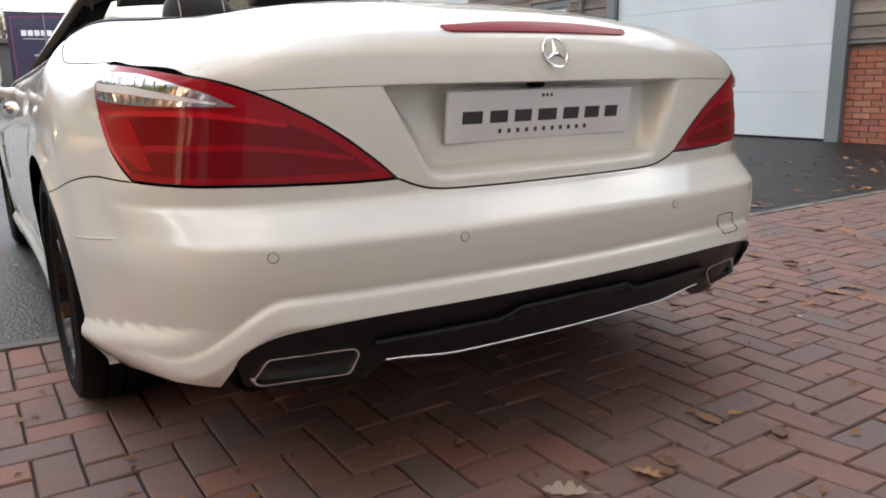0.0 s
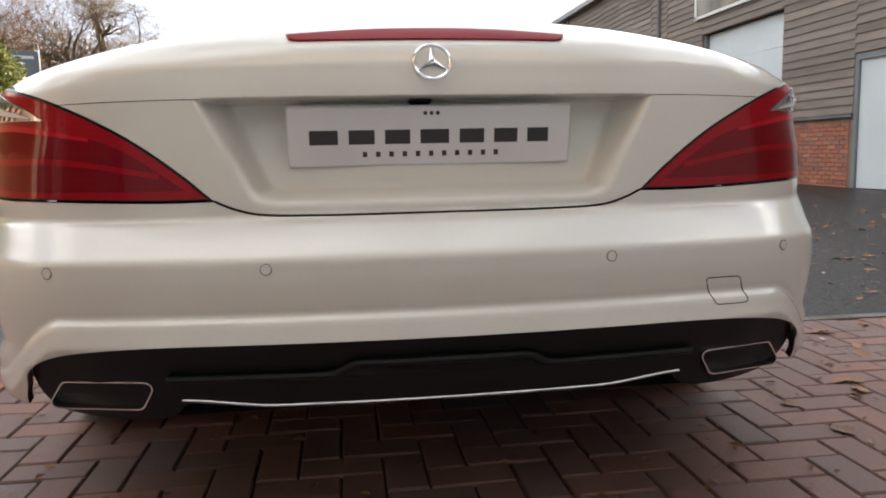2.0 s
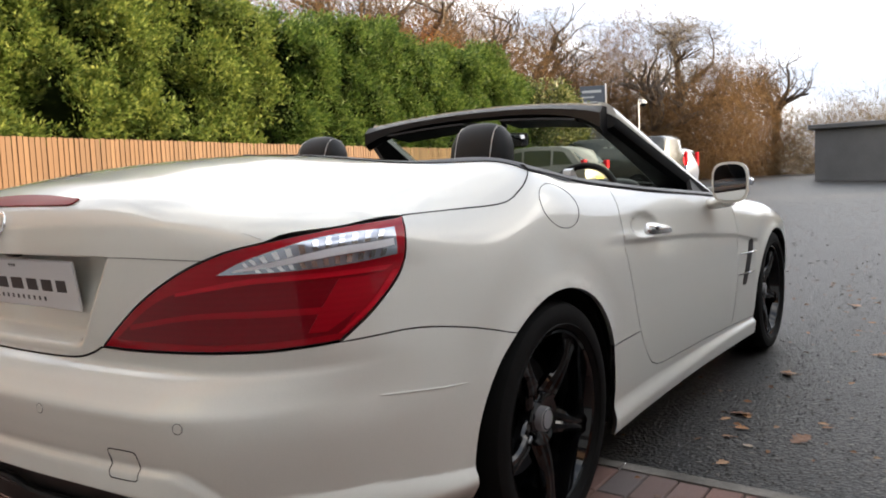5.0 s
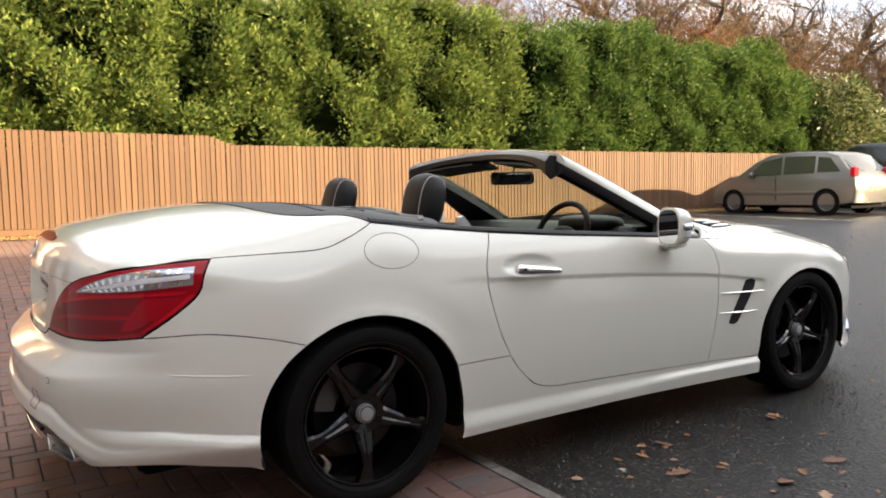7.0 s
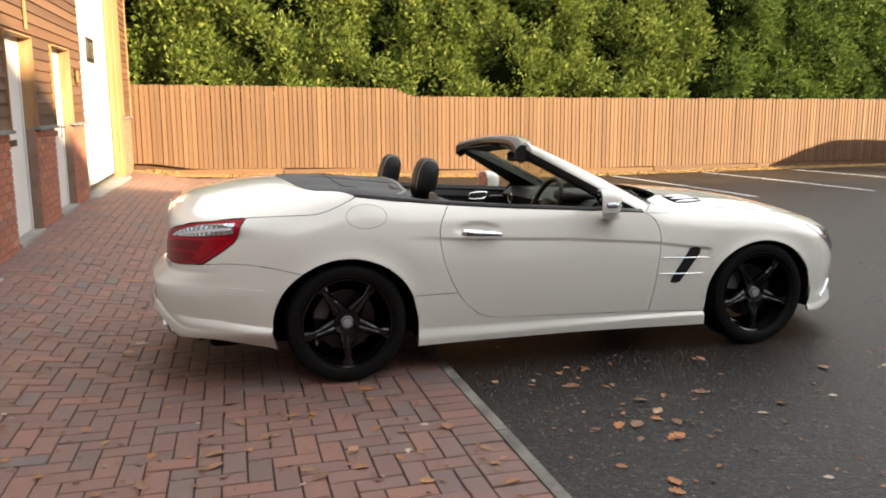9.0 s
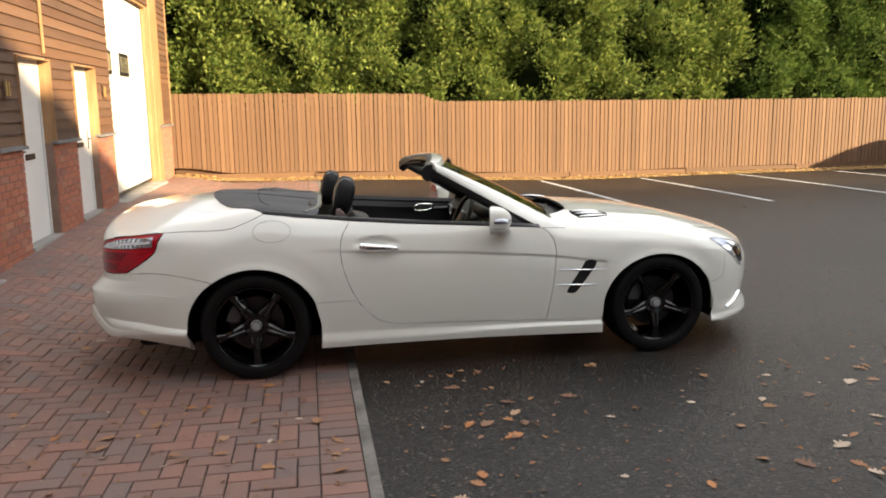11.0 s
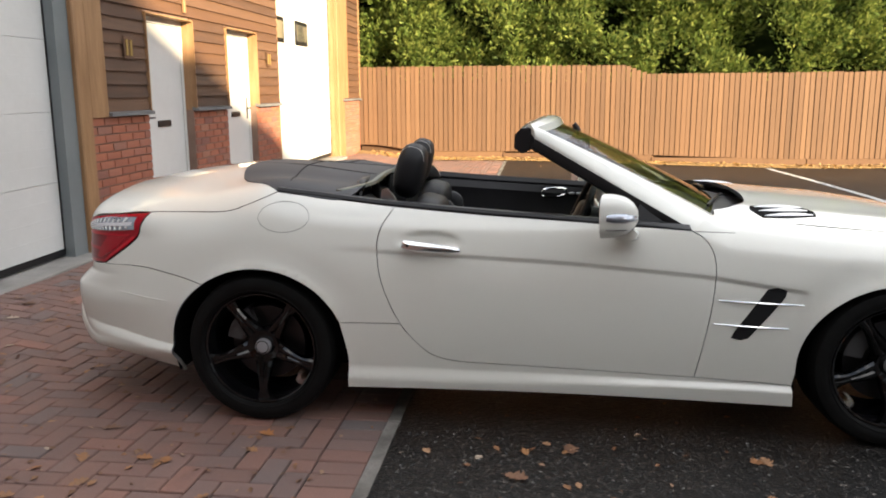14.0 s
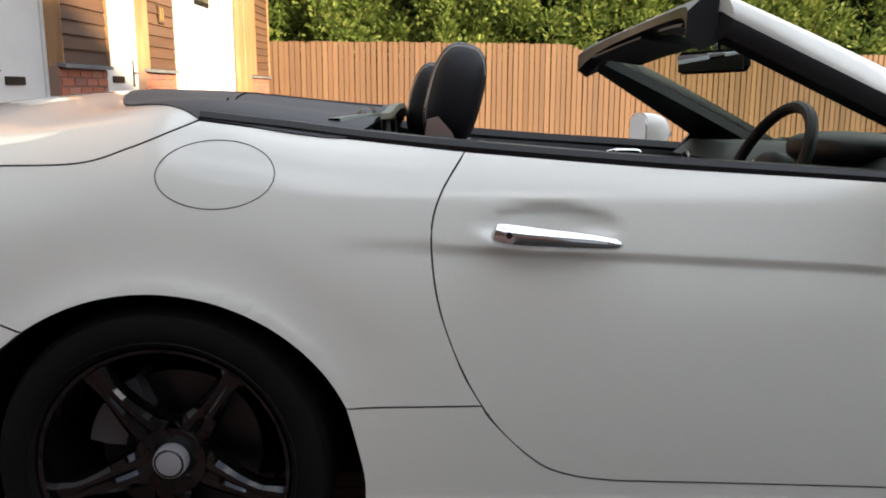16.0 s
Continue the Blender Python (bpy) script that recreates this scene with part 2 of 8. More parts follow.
# ---- mesh helpers ----
class Build:
    """Collects vertices and faces of one mesh."""

    def __init__(self):
        self.v, self.f = [], []

    def add(self, verts, faces):
        n = len(self.v)
        self.v += [tuple(p) for p in verts]
        self.f += [tuple(i + n for i in face) for face in faces]
        return self

    def box(self, x0, x1, y0, y1, z0, z1, m=None):
        p = [(x, y, z) for z in (z0, z1) for y in (y0, y1) for x in (x0, x1)]
        if m is not None:
            p = [m @ Vector(q) for q in p]
        return self.add(p, [(0, 2, 3, 1), (4, 5, 7, 6), (0, 1, 5, 4), (2, 6, 7, 3), (0, 4, 6, 2), (1, 3, 7, 5)])

    def soft(self, x0, x1, y0, y1, z0, z1, r, m=None):
        """A box with chamfered edges."""
        r = min(r, (x1 - x0) * 0.49, (y1 - y0) * 0.49, (z1 - z0) * 0.49)
        rings = []
        for z, k in ((z0, r), (z0 + r, 0), (z1 - r, 0), (z1, r)):
            a, b, c, d = x0 + k, x1 - k, y0 + k, y1 - k
            e = r if k == 0 else r * 0.6
            rings.append([(a + e, c, z), (b - e, c, z), (b, c + e, z), (b, d - e, z), (b - e, d, z), (a + e, d, z), (a, d - e, z), (a, c + e, z)])
        p = [q for ring in rings for q in ring]
        if m is not None:
            p = [m @ Vector(q) for q in p]
        f = [tuple(range(7, -1, -1)), tuple(range(24, 32))]
        for i in range(3):
            for j in range(8):
                k = (j + 1) % 8
                f.append((i * 8 + j, i * 8 + k, i * 8 + 8 + k, i * 8 + 8 + j))
        return self.add(p, f)

    def loft(self, rings, closed=True, caps=True):
        """Joins rings of the same number of points."""
        n = len(rings[0])
        p = [q for ring in rings for q in ring]
        f = []
        for i in range(len(rings) - 1):
            for j in range(n if closed else n - 1):
                k = (j + 1) % n
                f.append((i * n + j, i * n + k, i * n + n + k, i * n + n + j))
        if caps:
            f.append(tuple(range(n - 1, -1, -1)))
            f.append(tuple(range((len(rings) - 1) * n, len(rings) * n)))
        return self.add(p, f)

    def lathe(self, profile, segments, m=None, caps=False):
        """Turns (radius, height) pairs about z."""
        rings = []
        for r, h in profile:
            ring = []
            for i in range(segments):
                a = 2 * math.pi * i / segments
                q = Vector((r * math.cos(a), r * math.sin(a), h))
                ring.append(tuple(m @ q) if m is not None else tuple(q))
            rings.append(ring)
        return self.loft(rings, True, caps)

    def tube(self, path, radius, segments=8, caps=True, flat=1.0):
        """A tube along points; radius a number or one for each point; flat squeezes it across."""
        path = [Vector(p) for p in path]
        rr = radius if isinstance(radius, (list, tuple)) else [radius] * len(path)
        rings, up = [], Vector((0, 0, 1))
        for i, p in enumerate(path):
            d = (path[min(i + 1, len(path) - 1)] - path[max(i - 1, 0)]).normalized()
            s = d.cross(up)
            if s.length < 1e-3:
                s = d.cross(Vector((0, 1, 0)))
            s.normalize()
            t = s.cross(d).normalized()
            rings.append([tuple(p + rr[i] * (math.cos(a) * s + flat * math.sin(a) * t)) for a in [2 * math.pi * k / segments for k in range(segments)]])
        return self.loft(rings, True, caps)

    def ring(self, path, radius, segments=8):
        """A closed tube along points."""
        path = [Vector(p) for p in path]
        n = len(path)
        c = sum(path, Vector()) / n
        nor = (path[0] - c).cross(path[n // 4] - c).normalized()
        p, f = [], []
        for i, q in enumerate(path):
            d = (path[(i + 1) % n] - path[i - 1]).normalized()
            s = d.cross(nor).normalized()
            p += [tuple(q + radius * (math.cos(a) * s + math.sin(a) * nor)) for a in [2 * math.pi * k / segments for k in range(segments)]]
        for i in range(n):
            for k in range(segments):
                a, b = i * segments + k, i * segments + (k + 1) % segments
                c2, d2 = ((i + 1) % n) * segments + (k + 1) % segments, ((i + 1) % n) * segments + k
                f.append((a, b, c2, d2))
        return self.add(p, f)

    def prism(self, outline, lo, hi, axis="z", m=None):
        """Extrudes a 2D outline along an axis."""
        def place(a, b, h):
            q = {"z": (a, b, h), "y": (a, h, b), "x": (h, a, b)}[axis]
            return tuple(m @ Vector(q)) if m is not None else q
        n = len(outline)
        p = [place(a, b, lo) for a, b in outline] + [place(a, b, hi) for a, b in outline]
        f = [tuple(range(n - 1, -1, -1)), tuple(range(n, 2 * n))] + [(i, (i + 1) % n, n + (i + 1) % n, n + i) for i in range(n)]
        return self.add(p, f)

    def mesh(self, name, material=None, smooth=35.0):
        d = bpy.data.meshes.new(name)
        d.from_pydata(self.v, [], self.f)
        b = bmesh.new()
        b.from_mesh(d)
        bmesh.ops.recalc_face_normals(b, faces=b.faces)
        b.to_mesh(d)
        b.free()
        if smooth:
            d.shade_smooth()
            d.set_sharp_from_angle(angle=radians(smooth))
        if material:
            d.materials.append(material)
        return d


def part(name, built, mat, parent=None, label="", smooth=35.0, kind=""):
    """Links a built mesh as one object, under a thing or a part where one is given."""
    data = built.mesh(name, mat, smooth) if isinstance(built, Build) else built
    if not isinstance(built, Build) and mat and not data.materials:
        data.materials.append(mat)
    ob = new(name, data)
    if parent is not None:
        ob.parent = parent
    return tagged(ob, label, "", "", kind)


def thing(name, label, category, group="", kind="", at=None):
    ob = new(name)
    if at is not None:
        ob.matrix_basis = at
    return tagged(ob, label, category, group, kind)


def smooth01(t):
    t = np.clip(t, 0.0, 1.0)
    return t * t * (3 - 2 * t)


def catmull(points, step):
    """A smooth curve through points, sampled about every step."""
    p = [np.array(q, float) for q in points]
    if len(p) < 3:
        n = max(1, int(np.linalg.norm(p[1] - p[0]) / step))
        return [p[0] + (p[1] - p[0]) * i / n for i in range(n + 1)]
    out = []
    for i in range(len(p) - 1):
        a, b = p[i], p[i + 1]
        before = p[i - 1] if i else 2 * a - b
        after = p[i + 2] if i + 2 < len(p) else 2 * b - a
        n = max(1, int(np.linalg.norm(b - a) / step))
        for k in range(n):
            t = k / n
            out.append(0.5 * (2 * a + (b - before) * t + (2 * before - 5 * a + 4 * b - after) * t * t + (3 * a - before - 3 * b + after) * t ** 3))
    return out + [p[-1]]


# ---- ground, kerb, buildings ----
def ground_z(x, y):
    """Height of the ground: level under the car, rising towards the fence, the doors behind the car and the far end."""
    amount = .25 + .17 * (1 - smooth01(y / 7.0))
    away = np.maximum(-x - 1.0, 0.0)
    z = amount * (1 - np.exp(-away * away / (away + 1.0) / 4.5))
    z = z + .14 * smooth01((-1.15 - y) / 1.3) * smooth01((2.5 - x) / 3.0)
    return float(z + .0090 * np.maximum(np.minimum(y, 60) - 6, 0) * smooth01((y - 6) / 4))


def sheet(xs, ys, lift, mat, name, label="", skirt=0.0):
    b = Build()
    nx = len(xs)
    b.add([(x, y, ground_z(x, y) + lift) for y in ys for x in xs], [(j * nx + i, j * nx + i + 1, (j + 1) * nx + i + 1, (j + 1) * nx + i) for j in range(len(ys) - 1) for i in range(nx - 1)])
    return tagged(part(name, b, mat), label, "ground", "", "structure")


TARMAC = mottled("dark_wet_tarmac", [(0.30, (0.0080, 0.0072, 0.0067)), (0.70, (0.0165, 0.0150, 0.0140))], 0.44, 0.7, 110.0, 0.75, 0.007, None, True)
_g = TARMAC.node_tree.nodes.new("ShaderNodeNewGeometry").outputs["Position"]
_old = bsdf(TARMAC).inputs["Base Color"].links[0].from_socket
_chips = ramp(TARMAC, noise_out(TARMAC, _g, 48.0, 5.0, 0.8), [(0.55, (0, 0, 0)), (0.60, (1, 1, 1))])   # pale stone chips in the tar
_old = blend(TARMAC, "MIX", _chips, _old, (0.066, 0.060, 0.054))
_s = node(TARMAC, "ShaderNodeTexVoronoi", Scale=64.0)
link(TARMAC, _g, _s.inputs["Vector"])
_st = ramp(TARMAC, _s.outputs["Color"], [(0.20, (0.22, 0.22, 0.22)), (0.60, (0.95, 0.94, 0.93)), (0.80, (1.7, 1.65, 1.6)), (0.95, (4.2, 4.0, 3.8))])
link(TARMAC, blend(TARMAC, "MULTIPLY", 0.9, _old, _st), bsdf(TARMAC).inputs["Base Color"])
_grain = blend(TARMAC, "MIX", 0.45, ramp(TARMAC, _s.outputs["Distance"], [(0.0, (1, 1, 1)), (0.75, (0, 0, 0))]), noise_out(TARMAC, _g, 130.0, 4.0, 0.7))
bump(TARMAC, _grain, 1.0, 0.008)
bsdf(TARMAC).inputs["Specular IOR Level"].default_value = 0.28
JOINT = mottled("paving_joint_sand", [(0.3, (0.024, 0.020, 0.018)), (0.7, (0.055, 0.047, 0.042))], 0.95, 4.0, 200.0, 0.4, 0.003, None, True)
PAVER = mottled("red_brown_block_paver", [(0.0, (0.168, 0.098, 0.082)), (0.35, (0.222, 0.120, 0.092)), (0.55, (0.150, 0.104, 0.094)), (0.78, (0.285, 0.128, 0.090)), (1.0, (0.119, 0.118, 0.118))], 0.72, 2.2, 170.0, 0.5, 0.003, "object", True)
PAVER_FAR = mottled("red_brown_paver_field", [(0.0, (0.168, 0.098, 0.082)), (0.35, (0.222, 0.120, 0.092)), (0.55, (0.150, 0.104, 0.094)), (0.78, (0.285, 0.128, 0.090)), (1.0, (0.119, 0.118, 0.118))], 0.72, 2.2, 170.0, 0.5, 0.003, "island", True)
CONCRETE = mottled("pale_concrete", [(0.3, (0.20, 0.19, 0.175)), (0.7, (0.32, 0.30, 0.28))], 0.85, 3.0, 120.0, 0.35, 0.003, None, True)
KERB = mottled("dirty_concrete_edging", [(0.30, (0.085, 0.078, 0.068)), (0.52, (0.17, 0.158, 0.14)), (0.72, (0.27, 0.25, 0.225))], 0.88, 5.0, 90.0, 0.6, 0.004, None, True)
LINE = mottled("worn_white_line_paint", [(0.3, (0.34, 0.34, 0.33)), (0.7, (0.62, 0.62, 0.60))], 0.75, 6.0, 150.0, 0.3, 0.002, None, True)
KERB_Y = .57
gx = [-400, -150, -60, -30, -20, -16] + [-14 + .7 * k for k in range(33)] + [10, 14, 22, 40, 120, 400]
gy = [KERB_Y + .03] + [1.2 + 1.2 * k for k in range(34)] + [45, 52, 60, 75, 110, 200, 420]
sheet(gx, gy, 0.0, TARMAC, "road", "dark damp tarmac car park scattered with leaves")
px = [-400, -60, -20, -13.5] + [-12.6 + .6 * k for k in range(37)] + [12, 40, 400]
py = [-400, -80, -20, -8, -5, -4] + [-3.2 + .25 * k for k in range(16)] + [KERB_Y - .02]
sheet(px, py, -.010, JOINT, "pavement_bed", "dark sand joints between paving blocks")
kerb = Build()
kx = [-12.6 + .9 * k for k in range(24)]
for a, b in zip(kx[:-1], kx[1:]):
    za, zb = ground_z(a, KERB_Y), ground_z(b, KERB_Y)
    e = .004
    kerb.add([(a + e, KERB_Y - .025, za + .004), (b - e, KERB_Y - .025, zb + .004), (b - e, KERB_Y + .03, zb + .004), (a + e, KERB_Y + .03, za + .004),
              (a + e, KERB_Y - .025, za - .12), (b - e, KERB_Y - .025, zb - .12), (b - e, KERB_Y + .03, zb - .12), (a + e, KERB_Y + .03, za - .12)],
             [(0, 1, 2, 3), (0, 4, 5, 1), (1, 5, 6, 2), (2, 6, 7, 3), (3, 7, 4, 0)])
tagged(part("kerb_edging", kerb, KERB, smooth=0), "narrow pale concrete edging strip", "kerb", "", "structure")
for y0 in (3.25, 5.70, 8.20, 10.75, 13.35, 15.95):
    b = Build()
    xs = [-11.4 + .4 * k for k in range(14)]
    for a, c in zip(xs[:-1], xs[1:]):
        za, zc = ground_z(a, y0) + .005, ground_z(c, y0) + .005
        b.add([(a, y0 - .05, za), (c, y0 - .05, zc), (c, y0 + .05, zc), (a, y0 + .05, za)], [(0, 1, 2, 3)])
    tagged(part("bay_line", b, LINE), "worn white painted parking bay line", "line", "bay lines", "structure")

BRICK = mottled("red_clay_brick", [(0.0, (0.26, 0.085, 0.050)), (0.35, (0.36, 0.120, 0.065)), (0.6, (0.30, 0.12, 0.08)), (0.8, (0.15, 0.075, 0.068)), (0.9, (0.42, 0.20, 0.125)), (1.0, (0.11, 0.075, 0.075))], 0.85, 5.0, 120.0, 0.4, 0.003, "object")
BRICK_FAR = mottled("red_clay_brick_courses", [(0.0, (0.26, 0.085, 0.050)), (0.35, (0.36, 0.120, 0.065)), (0.6, (0.30, 0.12, 0.08)), (0.8, (0.15, 0.075, 0.068)), (0.9, (0.42, 0.20, 0.125)), (1.0, (0.11, 0.075, 0.075))], 0.85, 5.0, 120.0, 0.4, 0.003, "island")
MORTAR = mottled("grey_mortar", [(0.3, (0.16, 0.10, 0.075)), (0.7, (0.25, 0.165, 0.125))], 0.95, 4.0, 150.0, 0.3, 0.002)
CEDAR = mottled("brown_cedar_board", [(0.0, (0.075, 0.033, 0.015)), (0.3, (0.125, 0.058, 0.026)), (0.55, (0.055, 0.028, 0.016)), (0.8, (0.150, 0.076, 0.038)), (1.0, (0.098, 0.056, 0.035))], 0.70, 1.3, 60.0, 0.5, 0.004, "object", False, (1, 1, 14))
GREY_CEDAR_FAR = mottled("weathered_grey_cladding", [(0.0, (0.150, 0.120, 0.098)), (0.4, (0.235, 0.200, 0.170)), (0.7, (0.110, 0.085, 0.070)), (1.0, (0.290, 0.235, 0.190))], 0.82, 1.3, 60.0, 0.5, 0.003, "island", False, (1, 1, 14))
OAK = mottled("pale_oak_trim", [(0.3, (0.23, 0.120, 0.050)), (0.7, (0.35, 0.200, 0.095))], 0.62, 2.0, 50.0, 0.35, 0.002, None, False, (8, 8, 1))
WHITE = mottled("white_painted_panel", [(0.3, (0.54, 0.54, 0.52)), (0.7, (0.61, 0.61, 0.59))], 0.42, 1.5, 30.0, 0.06, 0.002, grain_mix=0.10)
PALE_BLUE = mottled("pale_grey_blue_panel", [(0.3, (0.50, 0.55, 0.57)), (0.7, (0.56, 0.61, 0.63))], 0.45, 1.2, 30.0, 0.06, 0.002, grain_mix=0.10)
GREY_FRAME = mottled("grey_steel_frame", [(0.3, (0.13, 0.15, 0.155)), (0.7, (0.17, 0.19, 0.195))], 0.5, 2.0, 40.0, 0.1, 0.001, grain_mix=0.10)
ROOF = mottled("grey_sheet_roof", [(0.3, (0.16, 0.16, 0.165)), (0.7, (0.24, 0.24, 0.245))], 0.55, 0.6, 20.0, 0.2, 0.004)
SILL = mottled("lead_grey_sill", [(0.3, (0.10, 0.10, 0.105)), (0.7, (0.18, 0.175, 0.17))], 0.7, 3.0, 60.0, 0.2, 0.002)

FY = -2.55      # outer face of the brickwork behind the car
SILL_Z = 1.325
FALL = .0325     # the range stands level while the ground falls away along it
EAVES = 5.65


def wall_with(name, label, boxes, mat):
    b = Build()
    for q in boxes:
        b.box(*q)
    return tagged(part(name, b, mat, smooth=0), label, "wall", "", "structure")


# rear range: garage door, two doors, garage door
OPEN = [(-1.76, 4.2, 3.6), (-4.02, -3.03, 2.255), (-5.92, -4.93, 2.26), (-10.0, -6.80, 3.55)]  # from, to, head height
solid = [(-11.90, -10.0), (-6.80, -5.92), (-4.93, -4.02), (-3.03, -1.76), (4.2, 8.05)]
back = FY - .30
rear_boxes = [(a, b, back, FY - .012, -.4, EAVES - .15) for a, b in solid] + [(a, b, back, FY - .012, h, EAVES - .15) for a, b, h in OPEN]
before_rear = set(scene.objects)
wall_rear = wall_with("wall_rear", "brick and cedar-clad workshop front behind the car", rear_boxes, MORTAR)


def board_run(parent, x0, x1, z0, z1, y, mat, side=1, step=.118, skip=()):
    """Overlapping horizontal boards along x, each one a piece."""
    n = int((z1 - z0) / step + .5)
    for k in range(n):
        z = z0 + k * step
        if any(a - .01 <= z < b and x0 >= c - .01 and x1 <= d + .01 for a, b, c, d in skip):
            continue
        top = min(z + step + .012, z1)
        b = Build().add([(x0, y, z), (x1, y, z), (x1, y + .030, z), (x0, y + .030, z), (x0, y, top), (x1, y, top), (x1, y + .010, top), (x0, y + .010, top)],
                        [(0, 3, 2, 1), (4, 5, 6, 7), (3, 7, 6, 2), (0, 1, 5, 4), (0, 4, 7, 3), (1, 2, 6, 5)])
        part("board", b, mat, parent, smooth=0)


for a, b in ((-3.03, -2.30), (-4.93, -4.02), (-6.80, -5.92)):
    board_run(wall_rear, a, b, SILL_Z + .03, 2.30, FY - .01, CEDAR)
board_run(wall_rear, -6.80, -2.30, 2.30, 3.60, FY - .01, CEDAR)
board_run(wall_rear, -11.88, -2.30, 3.60, EAVES - .18, FY - .01, CEDAR)
board_run(wall_rear, -11.88, -10.90, SILL_Z + .03, 3.60, FY - .01, CEDAR)
for a, b in ((-3.03, -2.30), (-4.93, -4.02), (-6.80, -5.92), (-11.90, -10.42)):
    tagged(part("sill_strip", Build().add([(a - .01, FY - .02, SILL_Z), (b + .01, FY - .02, SILL_Z), (b + .01, FY + .055, SILL_Z - .012), (a - .01, FY + .055, SILL_Z - .012),
                                          (a - .01, FY - .02, SILL_Z + .034), (b + .01, FY - .02, SILL_Z + .034), (b + .01, FY + .055, SILL_Z + .018), (a - .01, FY + .055, SILL_Z + .018)],
                                         [(0, 3, 2, 1), (4, 5, 6, 7), (0, 1, 5, 4), (1, 2, 6, 5), (2, 3, 7, 6), (3, 0, 4, 7)]), SILL, smooth=0), "sloping lead-grey sill between brick and boards", "sill", "", "structure")


def front_door(x0, x1, head, name):
    """A plain white door with its frame, letter plate and lever, set back in oak reveals."""
    z0 = ground_z((x0 + x1) / 2, FY) + .03 + FALL * ((x0 + x1) / 2 + 2.3)
    d = thing(name, "plain white-painted door with black letter plate", "door", "workshop doors", "structure")
    y = FY - .11
    part("door_leaf", Build().soft(x0 + .05, x1 - .05, y - .045, y, z0, head - .06, .004), WHITE, d)
    part("door_frame", Build().box(x0, x0 + .048, y - .06, y + .012, z0, head).box(x1 - .048, x1, y - .06, y + .012, z0, head).box(x0 + .048, x1 - .048, y - .06, y + .012, head - .055, head), WHITE, d, smooth=0)
    part("reveal", Build().box(x0 - .012, x0 + .001, y + .0, FY + .035, SILL_Z, head + .012).box(x1 - .001, x1 + .012, y + .0, FY + .035, SILL_Z, head + .012).box(x0 - .012, x1 + .012, y, FY + .035, head + .0, head + .014), OAK, d, smooth=0)
    part("letter_plate", Build().soft((x0 + x1) / 2 - .135, (x0 + x1) / 2 + .135, y - .002, y + .014, z0 + .90, z0 + .965, .004), TRIM, d, "black letter plate")
    lev = Build().tube([(x1 - .10, y, z0 + 1.0), (x1 - .10, y + .05, z0 + 1.0)], .010, 8).tube([(x1 - .10, y + .05, z0 + 1.0), (x1 - .21, y + .055, z0 + 1.0)], .009, 8)
    lev.soft(x1 - .12, x1 - .08, y, y + .008, z0 + .90, z0 + 1.12, .004)
    if x1 < -4.5:
        lev = Build().tube([(x0 + .10, y, z0 + 1.0), (x0 + .10, y + .05, z0 + 1.0)], .010, 8).tube([(x0 + .10, y + .05, z0 + 1.0), (x0 + .20, y + .055, z0 + 1.0)], .009, 8).soft(x0 + .08, x0 + .12, y, y + .008, z0 + .86, z0 + 1.14, .004)
    part("door_lever", lev, TRIM, d)
    part("threshold", Build().box(x0, x1, y - .06, FY + .02, z0 - .2, z0), CONCRETE, d, smooth=0)
    return d


front_door(-4.02, -3.03, 2.255, "door_1")
front_door(-5.92, -4.93, 2.26, "door_2")


def garage_door(name, a, b, z0, head, mat, face, ax, windows, label, frame=GREY_FRAME, inward=-1):
    """A sectional door: panels one above the other, in a steel frame; ax 'x' runs along x at y = face, ax 'y' along y at x = face."""
    d = thing(name, label, "garage door", "", "structure")

    def bx(B, u0, u1, d0, d1, q0, q1):
        return B.box(u0, u1, face + d0, face + d1, q0, q1) if ax == "x" else B.box(face - d1, face - d0, u0, u1, q0, q1)

    def sf(B, u0, u1, d0, d1, q0, q1, r):
        return B.soft(u0, u1, face + d0, face + d1, q0, q1, r) if ax == "x" else B.soft(face - d1, face - d0, u0, u1, q0, q1, r)

    h = (head - z0) / round((head - z0) / .60)
    n = round((head - z0) / h)
    for k in range(n):
        part("panel", sf(Build(), a + .07, b - .07, -.045, 0, z0 + k * h + .001, z0 + (k + 1) * h - .001, .003), mat, d)
        for j in range(1, 4):
            zz = z0 + k * h + h * j / 4
            part("panel_rib", sf(Build(), a + .08, b - .08, -.002, .0008, zz - .005, zz + .005, .0006), mat, d)
    part("frame", bx(bx(bx(Build(), a - .10, a + .08, -.05, .09, z0 - .1, head), b - .08, b + .10, -.05, .09, z0 - .1, head), a - .10, b + .10, -.05, .09, head, head + .12), frame, d, smooth=0)
    part("rubber_seal", bx(bx(Build(), a + .07, a + .088, -.03, .012, z0, head), b - .088, b - .07, -.03, .012, z0, head), TRIM, d, smooth=0)
    part("bottom_seal", bx(Build(), a + .08, b - .08, -.04, .006, z0 - .04, z0 + .012), TRIM, d, smooth=0)
    for u, z in windows:
        w = thing("door_window", "", "", "", "")
        w.parent = d
        part("window_surround", sf(Build(), u - .33, u + .33, -.02, .014, z - .19, z + .19, .06), TRIM, w)
        part("pane", sf(Build(), u - .28, u + .28, -.01, .018, z - .14, z + .14, .05), GLAZED, w)
    return d


